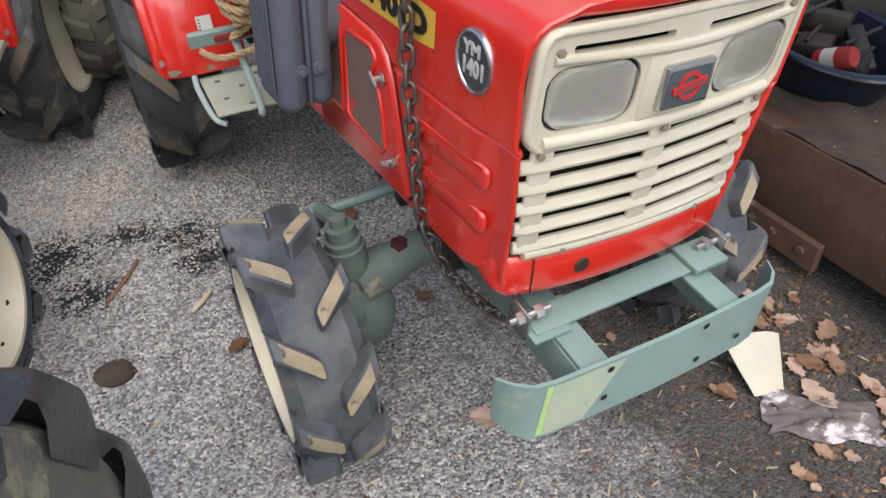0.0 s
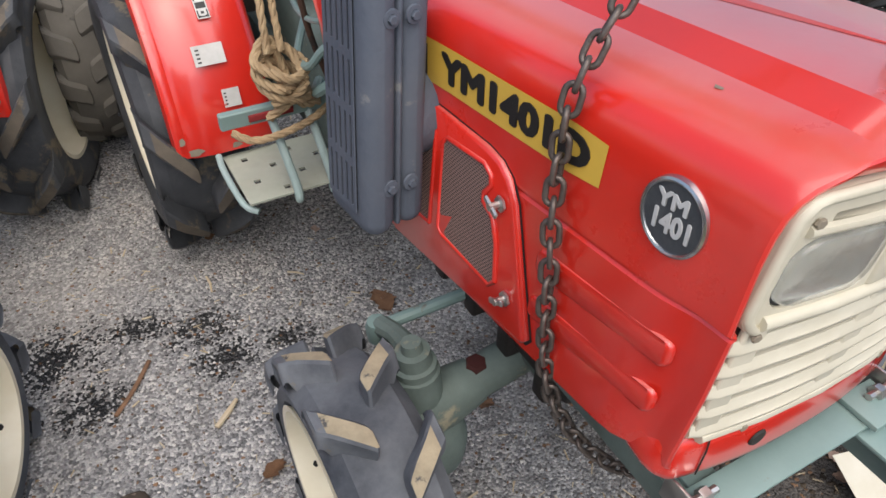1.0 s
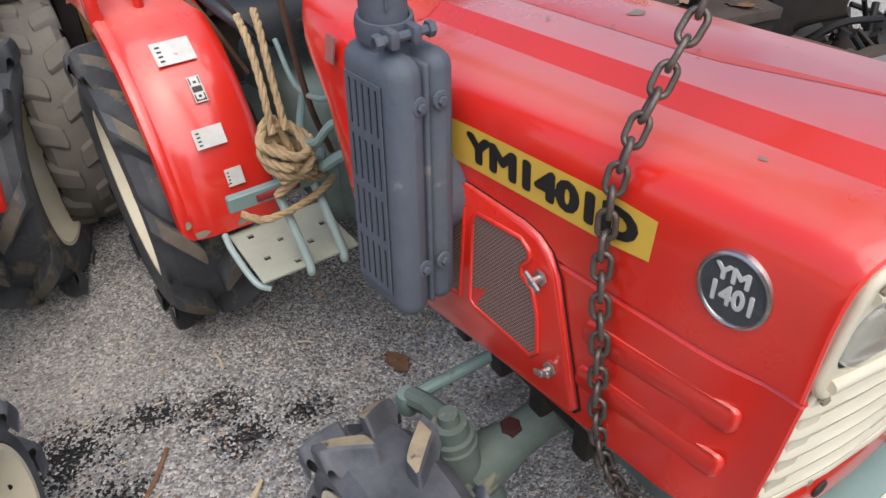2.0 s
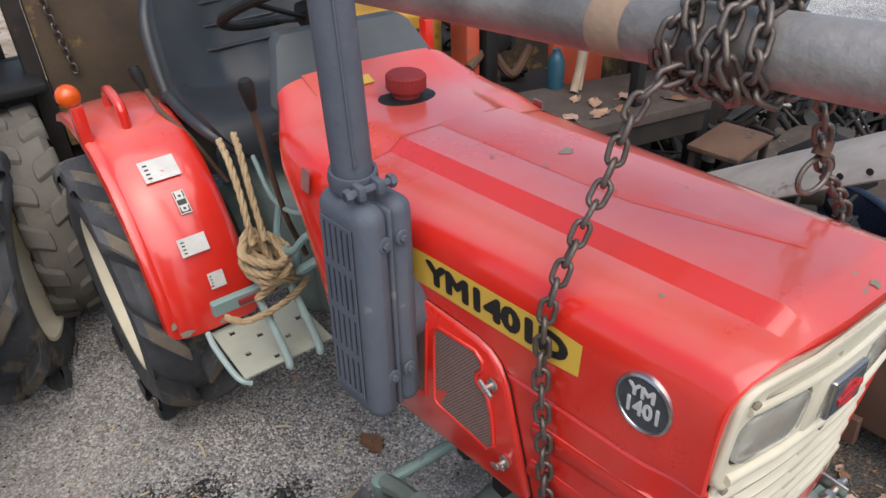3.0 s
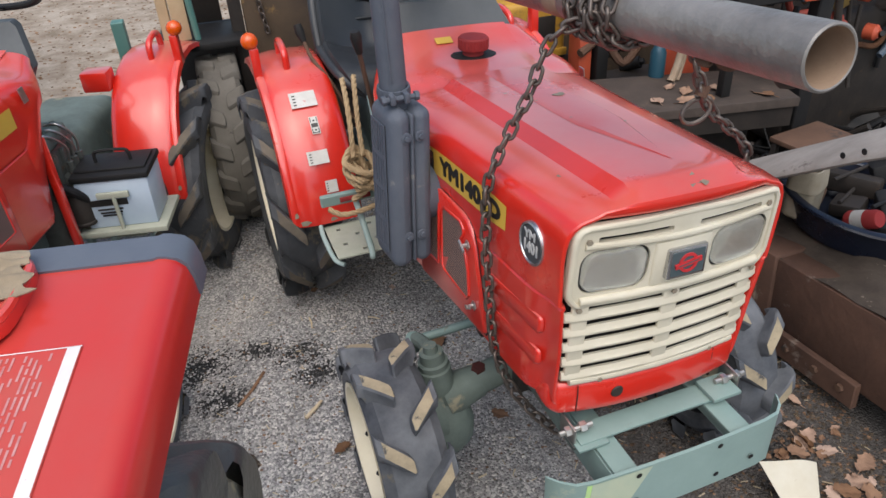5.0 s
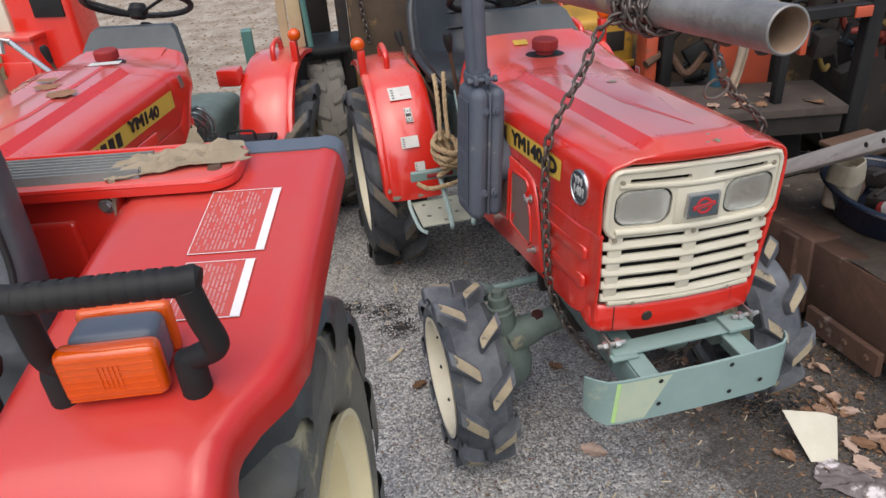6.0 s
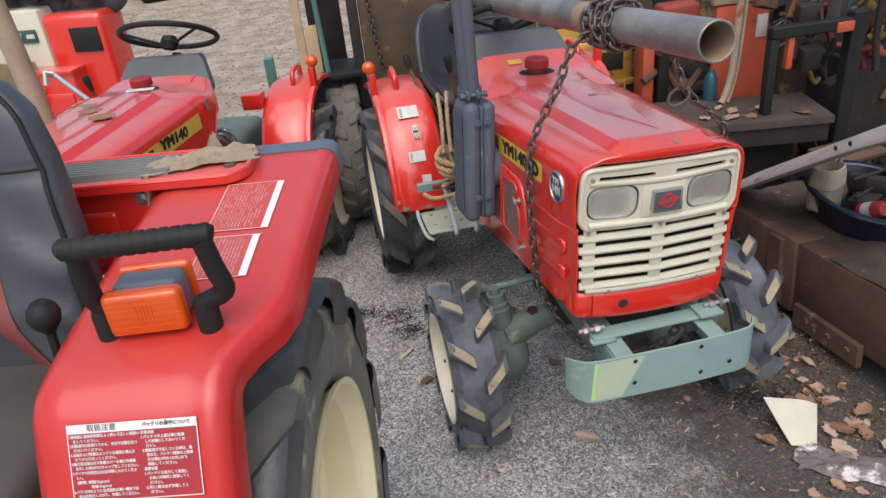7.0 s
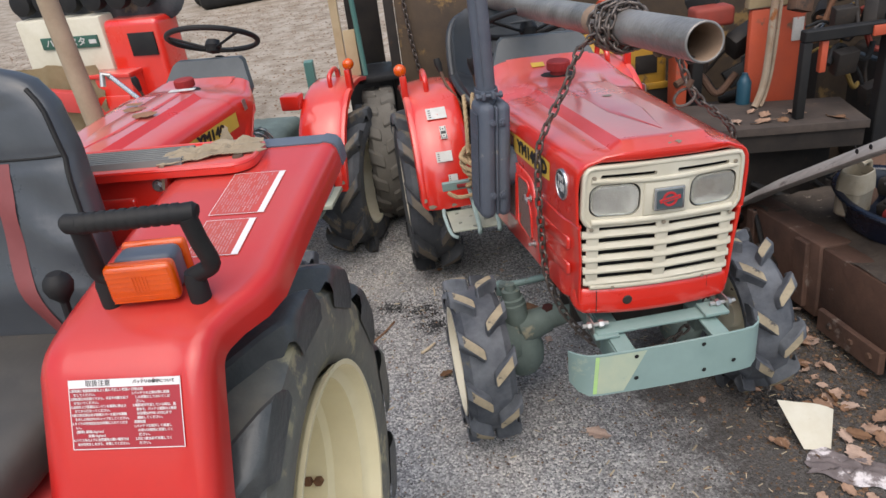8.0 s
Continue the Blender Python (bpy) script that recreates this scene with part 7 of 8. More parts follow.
def scrap_heap(name, count, area, top, seed, label):
    """Small dark iron pieces thrown together."""
    rng = random.Random(seed)
    bm = B()
    x0, x1, y0, y1 = area
    for k in range(count):
        x, y = rng.uniform(x0, x1), rng.uniform(y0, y1)
        m = pose(x, y, rng.uniform(0.0, top), rng.uniform(-50, 50), rng.uniform(-50, 50), rng.uniform(0, 360))
        mi = rng.choice((0, 0, 0, 0, 1, 1, 2))
        if k % 3 == 0:
            box(bm, -rng.uniform(0.03, 0.16), rng.uniform(0.03, 0.16), -rng.uniform(0.01, 0.05), rng.uniform(0.01, 0.05), -0.006, rng.uniform(0.0, 0.012), 0.0, 1, m, mi)
        elif k % 3 == 1:
            tube(bm, [m @ Vector(q) for q in arc([(-0.22, 0, 0), (0, 0.03, rng.uniform(-0.06, 0.06)), (0.22, rng.uniform(-0.1, 0.1), 0)], 4)], rng.uniform(0.005, 0.018), 8, mi=mi)
        else:
            revolve(bm, [(0.0, 0.03), (0.03, 0.03), (0.05, 0.02), (0.05, -0.02), (0.0, -0.03)], m @ Matrix.Scale(rng.uniform(0.6, 1.5), 4), 12, mi=mi)
    ob = part(name, bm, [BLACK, DARK, DECKDARK])
    return tagged(ob, label, "scrap", kind="stuff")


scrap_heap("scrap_heap", 420, (1.0, 2.9, 1.75, 2.5), 0.18, 51, "heap of dark oily iron scrap beside the deck")
scrap_heap("scrap_heap", 120, (0.42, 0.93, 1.62, 2.2), 0.16, 52, "low heap of dark oily iron scrap by the beam")
for k in range(46):
    bm = B()
    r = rng.uniform(0.010, 0.028)
    if k % 4 == 0:
        box(bm, -0.05, 0.05, -0.03, 0.03, -rng.uniform(0.03, 0.10), rng.uniform(0.03, 0.10), 0.006, 2)
    elif k % 4 == 1:
        tube(bm, arc([(-0.10, 0, rng.uniform(-0.1, 0.1)), (0, 0.03, rng.uniform(-0.1, 0.1)), (0.10, 0, rng.uniform(-0.1, 0.1)), (0.16, 0.0, rng.uniform(-0.2, 0.2))], 5), r * 0.5, 8)
    elif k % 4 == 2:
        revolve(bm, [(0.0, 0.03), (r, 0.03), (r * 1.8, 0.015), (r * 1.8, -0.03), (0.0, -0.03)], pose(0, 0, 0, 80, 0, 0), 14)
    else:
        tube(bm, [(0, 0, -0.18), (0, 0.01, 0.0), (0.02, 0, 0.18)], r * 0.6, 10)
    ob = part("fitting", bm, [DARK, BLACK, DECKDARK, DARK, RUST, BLACK, DARK, DARK, DARK, BLACK, ORANGE, DARK][k % 12], mach)
    ob.matrix_local = pose(rng.uniform(1.22, 2.3), rng.uniform(2.27, 2.55), rng.uniform(0.62, 1.30), rng.uniform(-20, 20), rng.uniform(-20, 20), rng.uniform(-40, 40))
HOSES = [mat("grey_hose", (0.16, 0.16, 0.165), (0.10, 0.10, 0.10), 9, 0.5), mat("brown_rust_pipe", (0.20, 0.095, 0.05), (0.13, 0.065, 0.04), 9, 0.75, bump=0.4), mat("ochre_paint", (0.26, 0.17, 0.045), (0.18, 0.12, 0.04), 9, 0.6), mat("slate_blue_paint", (0.07, 0.10, 0.135), (0.05, 0.07, 0.10), 9, 0.5), mat("dull_red_paint", (0.28, 0.05, 0.035), (0.20, 0.045, 0.035), 9, 0.6)]
for k in range(38):
    x, y, z = rng.uniform(1.42, 2.35), rng.uniform(2.36, 2.56), rng.uniform(0.64, 1.25)
    bm = B()
    if k % 3 < 2:
        w, h = rng.uniform(0.05, 0.22), rng.uniform(-0.18, 0.18)
        tube(bm, arc([(-w, 0, h), (-w * 0.4, 0.02, h * 0.2 + rng.uniform(-0.08, 0.08)), (w * 0.4, 0.0, rng.uniform(-0.08, 0.08)), (w, 0.03, -h)], 6), rng.uniform(0.006, 0.016), 8)
    else:
        revolve(bm, [(0, 0.05), (0.018, 0.05), (0.022, 0.02), (0.036, 0.016), (0.036, -0.02), (0.02, -0.03), (0.02, -0.05), (0, -0.05)], pose(0, 0, 0, rng.uniform(40, 120), 0, rng.uniform(0, 90)), 14)
    ob = part("hose" if k % 3 < 2 else "valve", bm, HOSES[k % 5], mach)
    ob.matrix_local = pose(x, y, z)
bm = B()
box(bm, 0.86, 1.06, 2.66, 2.78, 0.955, 1.05, 0.02, 3)
part("red_tank", bm, HOSES[4], mach, "dull red tank")
bm = B()
box(bm, 1.66, 2.9, 2.82, 2.9, 0.0, 1.15, 0.02)
part("gear_case", bm, MOTTLE, mach)
# stool-like stand between
st = thing("iron_stand", pose(1.46, 1.98, 0.0, 0, 0, 10), "small rusty iron stand beside the machine", "stand")
bm = B()
box(bm, -0.14, 0.14, -0.10, 0.10, 0.44, 0.46, 0.003)
part("top", bm, RUST, st)
for sx in (-1, 1):
    for sy in (-1, 1):
        bm = B()
        box(bm, sx * 0.12 - 0.012, sx * 0.12 + 0.012, sy * 0.08 - 0.012, sy * 0.08 + 0.012, 0, 0.44, 0.002)
        part("leg", bm, DARK, st)

# ---- mottled machine and wheel behind the tractors ----
bk = thing("dump_body", pose(0, 0, 0), "rusty mottled dump body standing behind the tractors", "machine")
bm = B()
box(bm, -0.58, 0.30, 3.25, 3.30, 0.55, 1.32, 0.006)
part("side_panel", bm, MOTTLE, bk)
bm = B()
box(bm, -0.64, -0.585, 3.24, 3.32, 0.0, 1.9, 0.006)
part("corner_post", bm, DARK, bk)
bm = B()
box(bm, -0.60, 0.30, 3.30, 3.9, 0.25, 0.60, 0.02)
part("chassis", bm, DARK, bk)
bm = B()
box(bm, -0.95, -0.60, 3.12, 3.45, 0.80, 0.83, 0.006)
part("black_mudguard", bm, BLACK, bk)
bm = B()
box(bm, -0.92, -0.60, 3.56, 3.60, 0.0, 0.80, 0.006)
part("black_panel", bm, BLACK, bk)
bm = B()
box(bm, -0.86, -0.67, 3.50, 3.53, 0.82, 1.9, 0.004)
part("dirty_window", bm, DARK, bk)
bm = B()
tube(bm, [(-0.79, 3.20, 0.82), (-0.83, 3.20, 1.9)], 0.014, 8)
part("green_stay", bm, TEAL, bk)
bm = B()
box(bm, -0.93, -0.885, 3.22, 3.27, 0.83, 1.9, 0.004, 1)
part("flaked_post", bm, BUFF, bk)
bm = B()
box(bm, -0.88, -0.815, 3.21, 3.22, 0.83, 1.08, 0.002)
part("buff_board", bm, BUFF, bk)
farm_wheel(bk, "road_wheel", -0.74, 3.15, 0.38, 0.38, 0.17, 0.20, -1, 16, 0.014, 0.25, ROADTYRE, fat=0.10, tyremat=ROADTYRE)
chain_b = thing("loose_chain", Matrix(), "thin rusty chain hanging on the dump body", "chain")
chain_along(chain_b, arc([(-0.545, 3.235, 1.9), (-0.54, 3.235, 1.4), (-0.52, 3.232, 1.05), (-0.49, 3.23, 0.80)], 8), (0, -1, 0), 0, 9)
bm = B()
box(bm, -1.115, -1.065, 3.16, 3.22, 0.0, 0.95, 0.004, 1, pose(0, 0, 0, 0, 0, 0))
tagged(part("green_post", bm, TEAL), "short green painted steel post in the yard", "post")

# ---- red harvester at the back ----
hv = thing("harvester", pose(-2.58, 4.95, -0.08) @ pose(0, 0, 0, 0, 0, -20) @ pose(2.45, -4.95, 0), "red and cream harvester with a crawler track on top", "harvester")
bm = B()
box(bm, -2.66, -2.17, 4.95, 5.25, 0.0, 1.15, 0.05, 3)
body = part("body", bm, RED, hv)
bm = B()
box(bm, -2.44, -2.215, 4.935, 4.952, 0.88, 1.05, 0.004)
part("window_opening", bm, BLACK, body)
bm = B()
box(bm, -2.82, -2.42, 4.80, 4.97, 0.0, 0.78, 0.02)
box(bm, -2.78, -2.46, 4.785, 4.80, 0.40, 0.62, 0.012, 2)
box(bm, -2.83, -2.41, 4.78, 4.97, 0.755, 0.79, 0.01, 2)
part("lower_box", bm, RED, hv)
bm = B()
box(bm, -3.45, -2.665, 4.96, 5.8, 0.0, 1.19, 0.02)
cp = part("cream_panel", bm, CREAM, hv)
bm = B()
box(bm, -3.25, -2.72, 4.945, 4.958, 0.965, 1.055, 0.002)
sg = part("sign", bm, SIGN, cp, "dark green sign with white characters")
lettering("sign_letters", "ハーベスタ", 0.068, pose(-3.02, 4.943, 1.01, 90, 0, 0), WHITE, sg, 0.001, 1.1, 0.15, 0.001)
bm = B()
box(bm, -2.80, -2.735, 4.941, 4.944, 0.995, 1.025)
part("sign_box", bm, WHITE, sg)
bm = B()
rings(bm, [[(x, 4.8 + 0.06 * noise.noise(Vector((x * 6, z * 6, 0))), z + 0.05 * noise.noise(Vector((x * 5, z * 5, 4)))) for z in (0.35, 0.45, 0.55, 0.65, 0.75, 0.85)] for x in [-3.4 + 0.09 * k for k in range(9)]], closed=False)
bmesh.ops.solidify(bm, geom=bm.faces[:], thickness=0.012)
part("buff_sheet", bm, BUFF, hv)
bm = B()
box(bm, -0.2, 0.2, -0.04, 0.04, -0.08, 0.08, 0.01, 2, pose(-2.95, 4.70, 0.62, 0, 6, 0))
part("red_flap", bm, RED_DULL, hv)
bm = B()
o = rounded(-3.5, -2.1, 1.20, 1.46, 0.12, 6)
tube(bm, [Vector((u, 5.15, v)) for u, v in o + [o[0]]], 0.035, 8, False, 3.0)
tk = part("crawler_track", bm, TYRE, hv)
for k in range(6):
    part("track_roller", revolve(B(), [(0, 0.05), (0.05, 0.05), (0.09, 0.04), (0.095, 0), (0.09, -0.04), (0, -0.05)], pose(-3.37 + 0.22 * k, 5.03, 1.31, 90, 0, 0), 18), BLACK, tk)
lv = thing("chrome_lever", pose(0, 0, 0), "long chrome lever leaning beside the harvester", "lever")
part("rod", tube(B(), [(-2.02, 3.55, 0.62), (-2.30, 3.60, 0.93)], 0.014, 10), CHROME, lv)
part("crank", tube(B(), [(-2.30, 3.60, 0.93), (-2.34, 3.60, 0.95), (-2.35, 3.58, 0.88)], 0.018, 10), STEEL, lv)
part("foot", tube(B(), [(-2.02, 3.55, 0.62), (-2.0, 3.55, 0.0)], 0.014, 10), DARK, lv)
bm = B()
tube(bm, [(-1.86, 2.2, 0.0), (-1.92, 2.26, 1.0), (-2.02, 2.35, 2.3)], [0.045, 0.042, 0.036], 14)
tagged(part("wooden_pole", bm, TIMBER), "bare timber pole leaning beside the seat", "pole")
bm = B()
box(bm, -0.06, 0.06, -0.05, 0.05, 0.0, 0.09, 0.012, 2)
ob = part("red_box", bm, RED, None)
ob.matrix_world = S2 @ pose(0.25, 1.50, 0.83, 0, 0, 0) @ Matrix.Scale(0.85, 4)
tagged(ob, "small red steel box on the tractor's frame", "box")

# ---- far yard ----
LEAFG = mat("green_leaves", (0.06, 0.11, 0.03), (0.10, 0.14, 0.05), 3, 0.7, island=0.45)
exc = thing("small_excavator", pose(-3.4, 14, 0, 0, 0, 20), "small orange excavator parked far off in the yard", "excavator")
bm = B()
box(bm, -0.7, 0.7, -0.5, -0.2, 0.0, 0.45, 0.12, 3)
part("crawler_track", bm, BLACK, exc)
bm = B()
box(bm, -0.7, 0.7, 0.2, 0.5, 0.0, 0.45, 0.12, 3)
part("crawler_track", bm, BLACK, exc)
bm = B()
box(bm, -0.5, 0.6, -0.5, 0.5, 0.5, 0.85, 0.06, 3)
part("house", bm, YPAINT, exc)
bm = B()
for x in (-0.45, 0.15):
    for y in (-0.45, 0.45):
        box(bm, x - 0.03, x + 0.03, y - 0.03, y + 0.03, 0.85, 1.6, 0.01)
box(bm, -0.5, 0.2, -0.5, 0.5, 1.6, 1.68, 0.03)
part("cab_frame", bm, WHITE, exc)
part("arm", tube(B(), [(0.4, 0, 0.7), (1.0, 0, 1.5), (1.6, 0, 0.9), (1.7, 0, 0.4)], 0.09, 8), YPAINT, exc)


def shrubs(name, x0, x1, y0, y1, h, count, seed, label):
    rng = random.Random(seed)
    verts, faces = [], []
    for k in range(count):
        cx, cy = rng.uniform(x0, x1), rng.uniform(y0, y1)
        top = h * (0.55 + 0.45 * noise.noise(Vector((cx * 0.5, cy * 0.5, seed))))
        c = Vector((cx, cy, rng.uniform(0.0, 1.0) ** 0.7 * max(0.2, top)))
        e = Euler((rng.uniform(0, 6), rng.uniform(0, 6), rng.uniform(0, 6))).to_matrix()
        w = rng.uniform(0.05, 0.12)
        i = len(verts)
        verts += [c + e @ Vector(q) for q in ((-w, 0, 0), (0, w * 0.45, w * 0.2), (w, 0, 0), (0, -w * 0.45, w * 0.2))]
        faces.append((i, i + 1, i + 2, i + 3))
    me = bpy.data.meshes.new(name)
    me.from_pydata(verts, [], faces)
    me.materials.append(LEAFG)
    return tagged(new(name, me), label, "shrub", kind="stuff")


shrubs("far_shrubs", -9, 6, 17, 20, 2.6, 9000, 3, "green shrubs along the far edge of the yard")

# ---- small things on the ground ----
DRY = mat("dry_leaf", (0.36, 0.215, 0.135), (0.22, 0.13, 0.085), 22, 0.8, bump=0.4, bscale=90, each=0.5, spots=(0.12, 0.075, 0.05), spot_scale=30, spot_at=0.62)
def leaf_mesh(L, W, curl, seed):
    """A dry leaf: midrib, torn and lobed margin, edges rolled up unevenly."""
    rng = random.Random(seed)
    bm = B()
    rows = []
    for i in range(13):
        t = i / 12
        w = W * math.sin(math.pi * min(1, t * 0.93 + 0.05)) ** 0.75
        left, right = w * rng.uniform(0.55, 1.15), w * rng.uniform(0.55, 1.15)
        bend = 0.05 * L * math.sin(2.6 * t + seed) + 0.03 * L
        row = []
        for u in (-1, -0.66, -0.33, 0, 0.33, 0.66, 1):
            e = left if u < 0 else right
            lift = 0.55 * curl * abs(u) ** 1.6 * L * (0.22 + 0.16 * math.sin(4 * t + seed * 1.7 + (2 if u < 0 else 0)))
            row.append((L * (t - 0.5) + 0.10 * L * abs(u) * rng.uniform(-0.4, 0.6), e * u + 0.05 * L * math.sin(3 * t + seed), 0.002 + max(0.0, lift + bend + 0.03 * L * noise.noise(Vector((t * 6, u * 2.5, seed))) - 0.004 * (abs(u) < 0.1))))
        rows.append(row)
    rings(bm, rows, closed=False)
    tube(bm, [(-0.5 * L, 0.05 * L * math.sin(seed), 0.05 * L), (-0.66 * L, 0.04 * L, 0.03 * L), (-0.80 * L, 0.09 * L, 0.004)], 0.0012, 5)
    for f in bm.faces:
        f.smooth = True
    me = bpy.data.meshes.new("fallen_leaf")
    bm.to_mesh(me)
    bm.free()
    me.materials.append(DRY)
    return me


LEAVES = [leaf_mesh(0.085, 0.032, 0.45, 1), leaf_mesh(0.07, 0.028, 0.8, 2), leaf_mesh(0.10, 0.038, 0.35, 3), leaf_mesh(0.055, 0.024, 1.0, 4), leaf_mesh(0.075, 0.036, 0.6, 5), leaf_mesh(0.06, 0.016, 1.1, 6)]
for x, y, k, a, sc in ((-0.185, 1.873, 2, 100, 0.95), (-0.123, 1.024, 0, -20, 1.0), (-0.606, 1.49, 1, 30, 0.8), (-0.10, 1.45, 0, 140, 0.7), (-0.16, 1.62, 3, 60, 0.8), (-0.30, 0.70, 3, 20, 0.8), (0.02, 0.62, 3, 70, 0.7), (-0.55, 2.35, 3, 10, 0.6), (-0.25, 2.25, 3, 80, 0.6)):
    ob = new("fallen_leaf", LEAVES[k])
    ob.matrix_world = pose(x, y, 0.003, 0, 0, a) @ Matrix.Scale(sc, 4)
    tagged(ob, "dry brown fallen leaf on the gravel", "leaf", "fallen leaves")
rng = random.Random(31)
for k in range(230):
    x = rng.gauss(0.70, 0.16)
    y = rng.uniform(0.15, 1.9)
    if x > 0.89 or x < 0.28:
        continue
    ob = new("fallen_leaf", LEAVES[k % 6])
    ob.matrix_world = pose(x, y, rng.uniform(0.0, 0.015), rng.uniform(-14, 14), rng.uniform(-14, 14), rng.uniform(0, 360)) @ Matrix.Scale(rng.choice((0.3, 0.4, 0.5, 0.55, 0.7, 0.9)) * rng.uniform(0.85, 1.15), 4)
    tagged(ob, "dry brown fallen leaf in the litter by the beam", "leaf", "fallen leaves")
for x, y, z in ((1.00, 2.22, 0.598), (1.10, 2.20, 0.598), (1.20, 2.27, 0.598), (1.06, 2.30, 0.598), (1.32, 2.16, 0.598), (0.90, 2.26, 0.598), (1.03, 2.37, 0.598)):
    ob = new("fallen_leaf", LEAVES[int(x * 50) % 4])
    ob.matrix_world = pose(x, y, z, 5, 5, x * 900) @ Matrix.Scale(1.0, 4)
    tagged(ob, "dry brown fallen leaf on the machine deck", "leaf", "fallen leaves")

# loose stones and chips
def scatter(name, count, area, size, material, seed, label, category, flat=0.6, keep=None, stick=False):
    rng = random.Random(seed)
    verts, faces = [], []
    x0, x1, y0, y1 = area
    n = 0
    while n < count:
        x, y = rng.uniform(x0, x1), rng.uniform(y0, y1)
        if keep and not keep(x, y, rng):
            n += 1
            continue
        n += 1
        s = size * rng.uniform(0.5, 1.5)
        a = rng.uniform(0, 6.3)
        i = len(verts)
        if stick:
            L, W = s, s * rng.uniform(0.08, 0.2)
            for u, v, h in ((-L, -W, 0), (L, -W, 0), (L, W, 0), (-L, W, 0), (-L, -W, W), (L, -W, W), (L, W, W), (-L, W, W)):
                verts.append((x + u * math.cos(a) - v * math.sin(a), y + u * math.sin(a) + v * math.cos(a), h + 0.001))
            faces += [(i + 4, i + 5, i + 6, i + 7), (i, i + 1, i + 5, i + 4), (i + 1, i + 2, i + 6, i + 5), (i + 2, i + 3, i + 7, i + 6), (i + 3, i, i + 4, i + 7)]
        else:
            for k in range(5):
                b = a + k * 1.2566 + rng.uniform(-0.3, 0.3)
                r = s * rng.uniform(0.7, 1.1)
                verts.append((x + r * math.cos(b), y + r * math.sin(b), -0.001))
            tx, ty = rng.uniform(-0.4, 0.4) * s, rng.uniform(-0.4, 0.4) * s
            verts.append((x + tx + 0.35 * s, y + ty, flat * s * rng.uniform(0.6, 1.2)))
            verts.append((x + tx - 0.35 * s, y + ty + 0.2 * s, flat * s * rng.uniform(0.6, 1.2)))
            faces += [(i, i + 1, i + 5), (i + 1, i + 2, i + 6, i + 5), (i + 2, i + 3, i + 6), (i + 3, i + 4, i + 6), (i + 4, i, i + 5, i + 6)]
    me = bpy.data.meshes.new(name)
    me.from_pydata(verts, [], faces)
    me.materials.append(material)
    return tagged(new(name, me), label, category, kind="stuff")


scatter("loose_gravel", 26000, (-1.3, 0.95, 0.1, 2.9), 0.0052, GROUND, 41, "loose grey gravel chips on the asphalt", "gravel", 0.7)
STRAW = mat("pale_straw_chip", (0.50, 0.44, 0.33), (0.36, 0.27, 0.16), 20, 0.8, island=0.35)
scatter("straw_chips", 900, (-1.4, 0.9, 0.2, 3.2), 0.010, STRAW, 43, "pale straw and wood chips on the ground", "litter", stick=True)
SOIL = mat("dark_litter", (0.055, 0.045, 0.038), (0.10, 0.075, 0.05), 20, 0.9, island=0.5)
scatter("leaf_litter", 3500, (0.30, 0.92, 0.0, 2.1), 0.008, SOIL, 44, "dark leaf litter and soil along the beam", "litter", 0.5, keep=lambda x, y, r: r.random() < (x - 0.25) * 1.7)
SHRED = mat("brown_leaf_shreds", (0.20, 0.12, 0.072), (0.13, 0.078, 0.048), 20, 0.9, island=0.5)
scatter("leaf_shreds", 6500, (-0.2, 0.92, 0.0, 2.1), 0.0075, SHRED, 45, "shredded brown leaves on the gravel", "litter", 0.25, keep=lambda x, y, r: r.random() < (x - 0.0) * 1.1)

scatter("yard_leaves", 9000, (-7.0, 0.5, 3.4, 13.0), 0.015, SHRED, 46, "brown leaves strewn over the far yard", "litter", 0.3)
scatter("leaf_crumbs", 2400, (-1.4, 0.35, 0.2, 2.9), 0.006, SHRED, 47, "brown leaf crumbs scattered on the gravel", "litter", 0.25)
scatter("dark_crumbs", 1600, (-1.4, 0.5, 0.2, 2.9), 0.0045, SOIL, 48, "dark crumbs of soil on the gravel", "litter", 0.5)

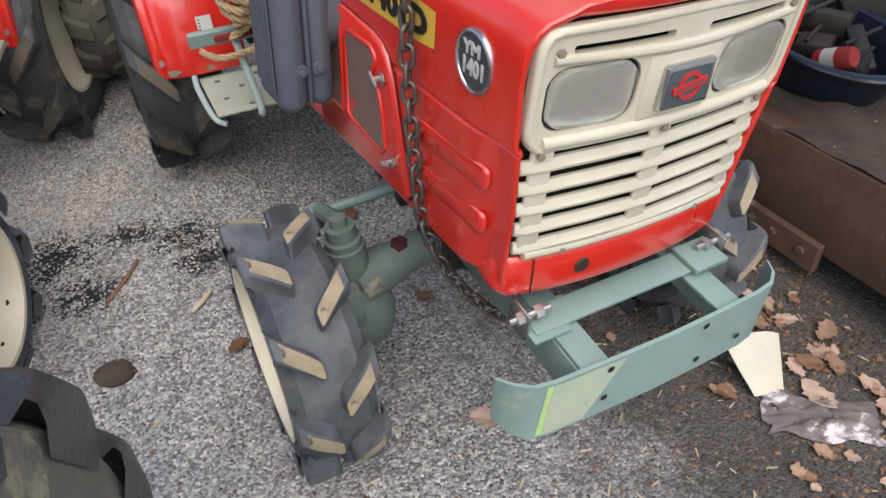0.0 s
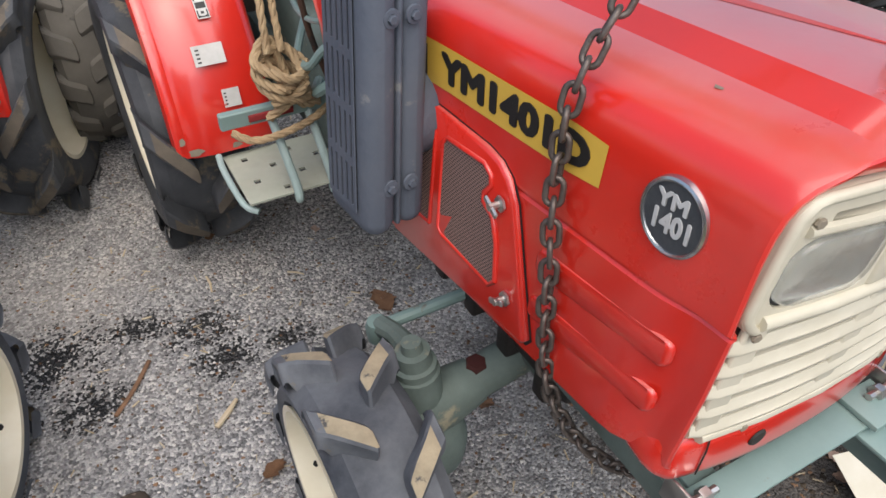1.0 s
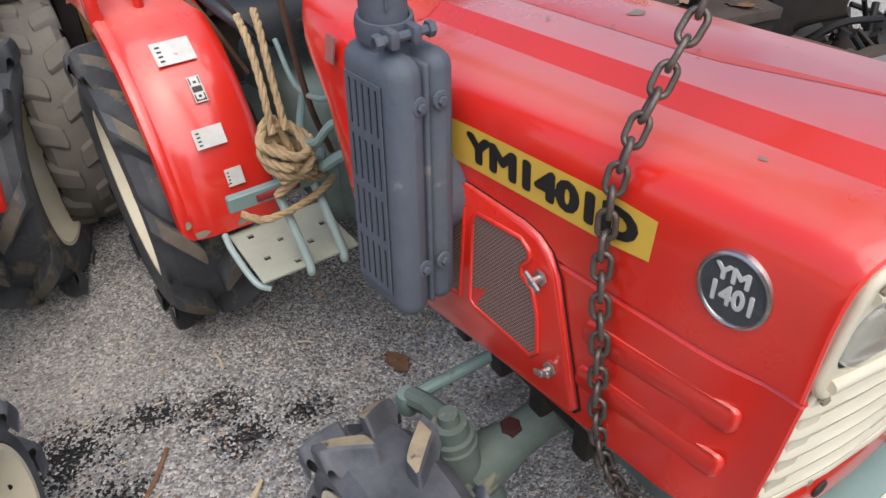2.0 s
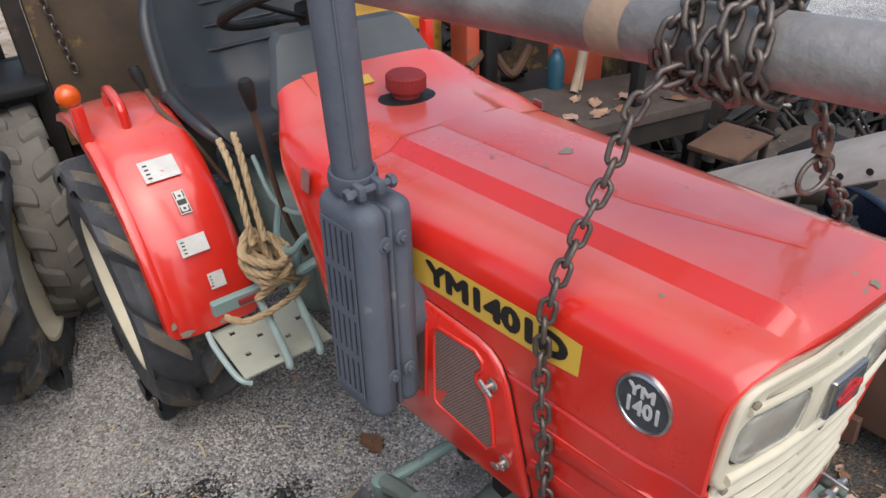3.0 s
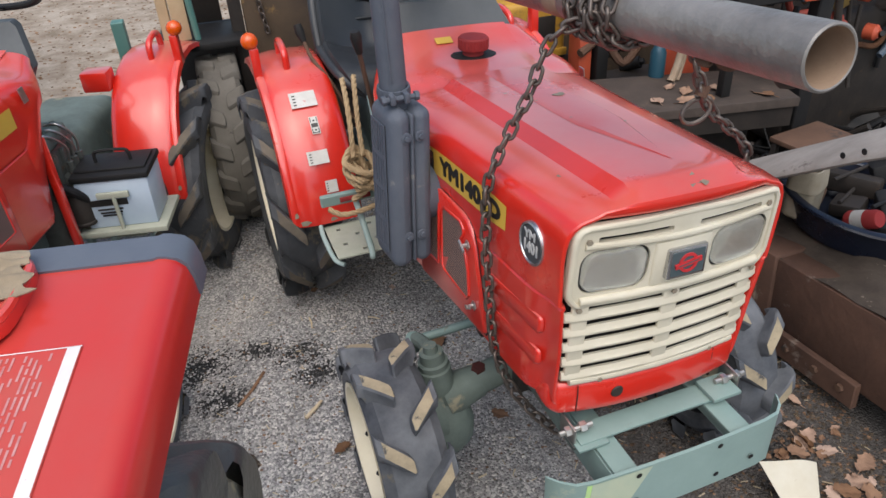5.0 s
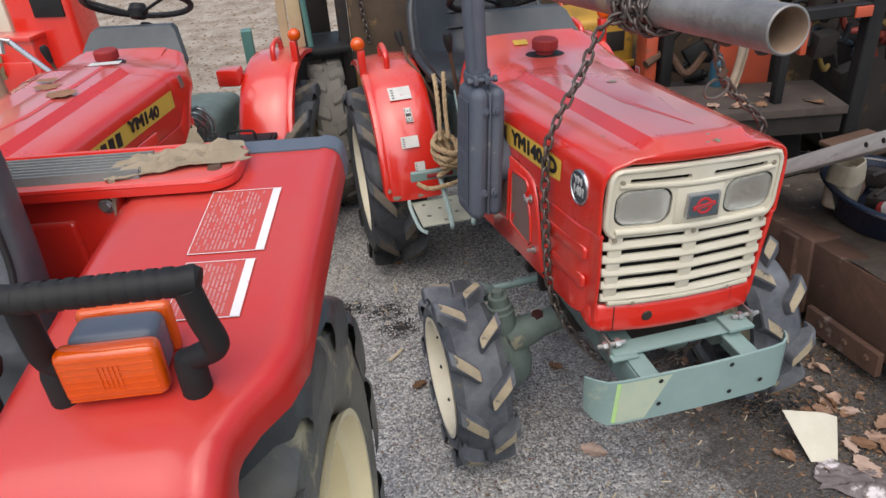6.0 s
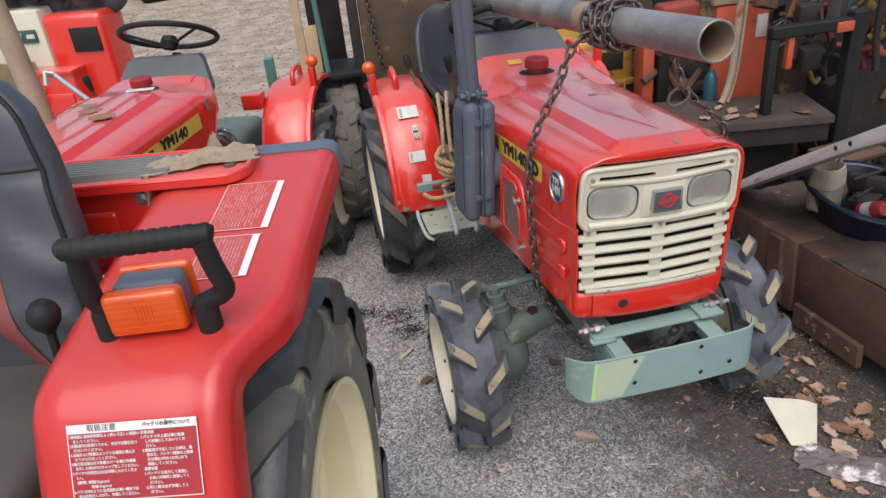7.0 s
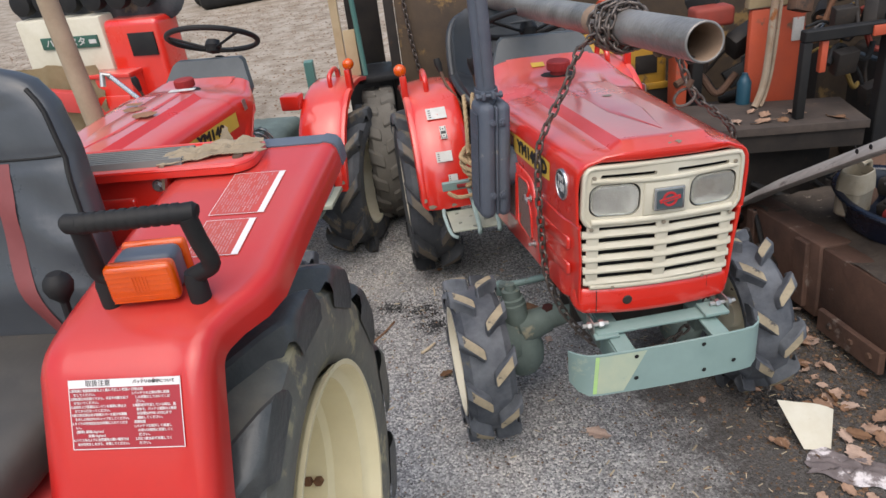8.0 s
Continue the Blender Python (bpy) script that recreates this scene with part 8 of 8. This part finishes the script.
for x0, y0, x1, y1, r in ((-0.694, 1.655, -0.633, 1.715, 0.007), (-0.385, 2.10, -0.345, 2.07, 0.0035), (-0.60, 2.18, -0.60, 2.11, 0.0035)):
    bm = B()
    tube(bm, [(x0, y0, r), ((x0 + x1) / 2 + 0.004, (y0 + y1) / 2, r * 1.2), (x1, y1, r)], [r, r * 1.1, r * 0.7], 7, True, 0.6)
    tagged(part("wood_splinter", bm, STRAW), "pale wood splinter on the gravel", "splinter", "splinters")
bm = B()
tube(bm, arc([(-0.90, 1.79, 0.005), (-0.85, 1.85, 0.006), (-0.80, 1.93, 0.005)], 4), 0.006, 7, True, 0.6)
tagged(part("twig", bm, DRY), "short brown twig on the gravel", "twig")

# sheet of paper, rag
PAPER = mat("dirty_white_paper", (0.60, 0.58, 0.50), (0.50, 0.46, 0.36), 7, 0.8, bump=0.1, spots=(0.35, 0.28, 0.18), spot_scale=9, spot_at=0.68)
bm = B()
TLp, TRp, BRp, BLp = Vector((0.450, 0.932, 0.125)), Vector((0.642, 0.915, 0.060)), Vector((0.570, 0.795, 0.006)), Vector((0.490, 0.811, 0.006))
rows = []
for i in range(9):
    t = i / 8
    row = []
    for j in range(9):
        q = j / 8
        p = (TLp * (1 - q) + TRp * q) * (1 - t) + (BLp * (1 - q) + BRp * q) * t
        row.append(p + Vector((0.0, 0.0, 0.008 * noise.noise(p * 9) + 0.010 * math.sin(math.pi * q) * (1 - t))))
    rows.append(row)
rings(bm, rows, closed=False)
bmesh.ops.recalc_face_normals(bm, faces=bm.faces[:])
bmesh.ops.solidify(bm, geom=bm.faces[:], thickness=0.001)
tagged(part("paper_sheet", bm, PAPER), "torn dirty white sheet lying on leaf litter", "paper")
RAG = mat("grey_patterned_rag", (0.12, 0.10, 0.10), (0.20, 0.17, 0.17), 8, 0.9, bump=0.4, bscale=120, spots=(0.58, 0.54, 0.55), spot_scale=9, spot_at=0.54)
crumple("old_rag", pose(0.590, 0.700, 0.004, 0, 0, -32), 0.27, 0.12, 0.035, RAG, "wet grey patterned rag on the ground", 5)
bm = B()
bmesh.ops.create_icosphere(bm, subdivisions=3, radius=0.045)
for v in bm.verts:
    v.co = Vector((v.co.x * 1.1, v.co.y * 0.8, max(-0.01, v.co.z * 0.5))) * (1 + 0.3 * noise.noise(v.co * 25))
ob = part("clod", bm, DIRT, None)
ob.location = (-0.905, 1.525, 0.008)
tagged(ob, "round clod of dark earth on the gravel", "clod")
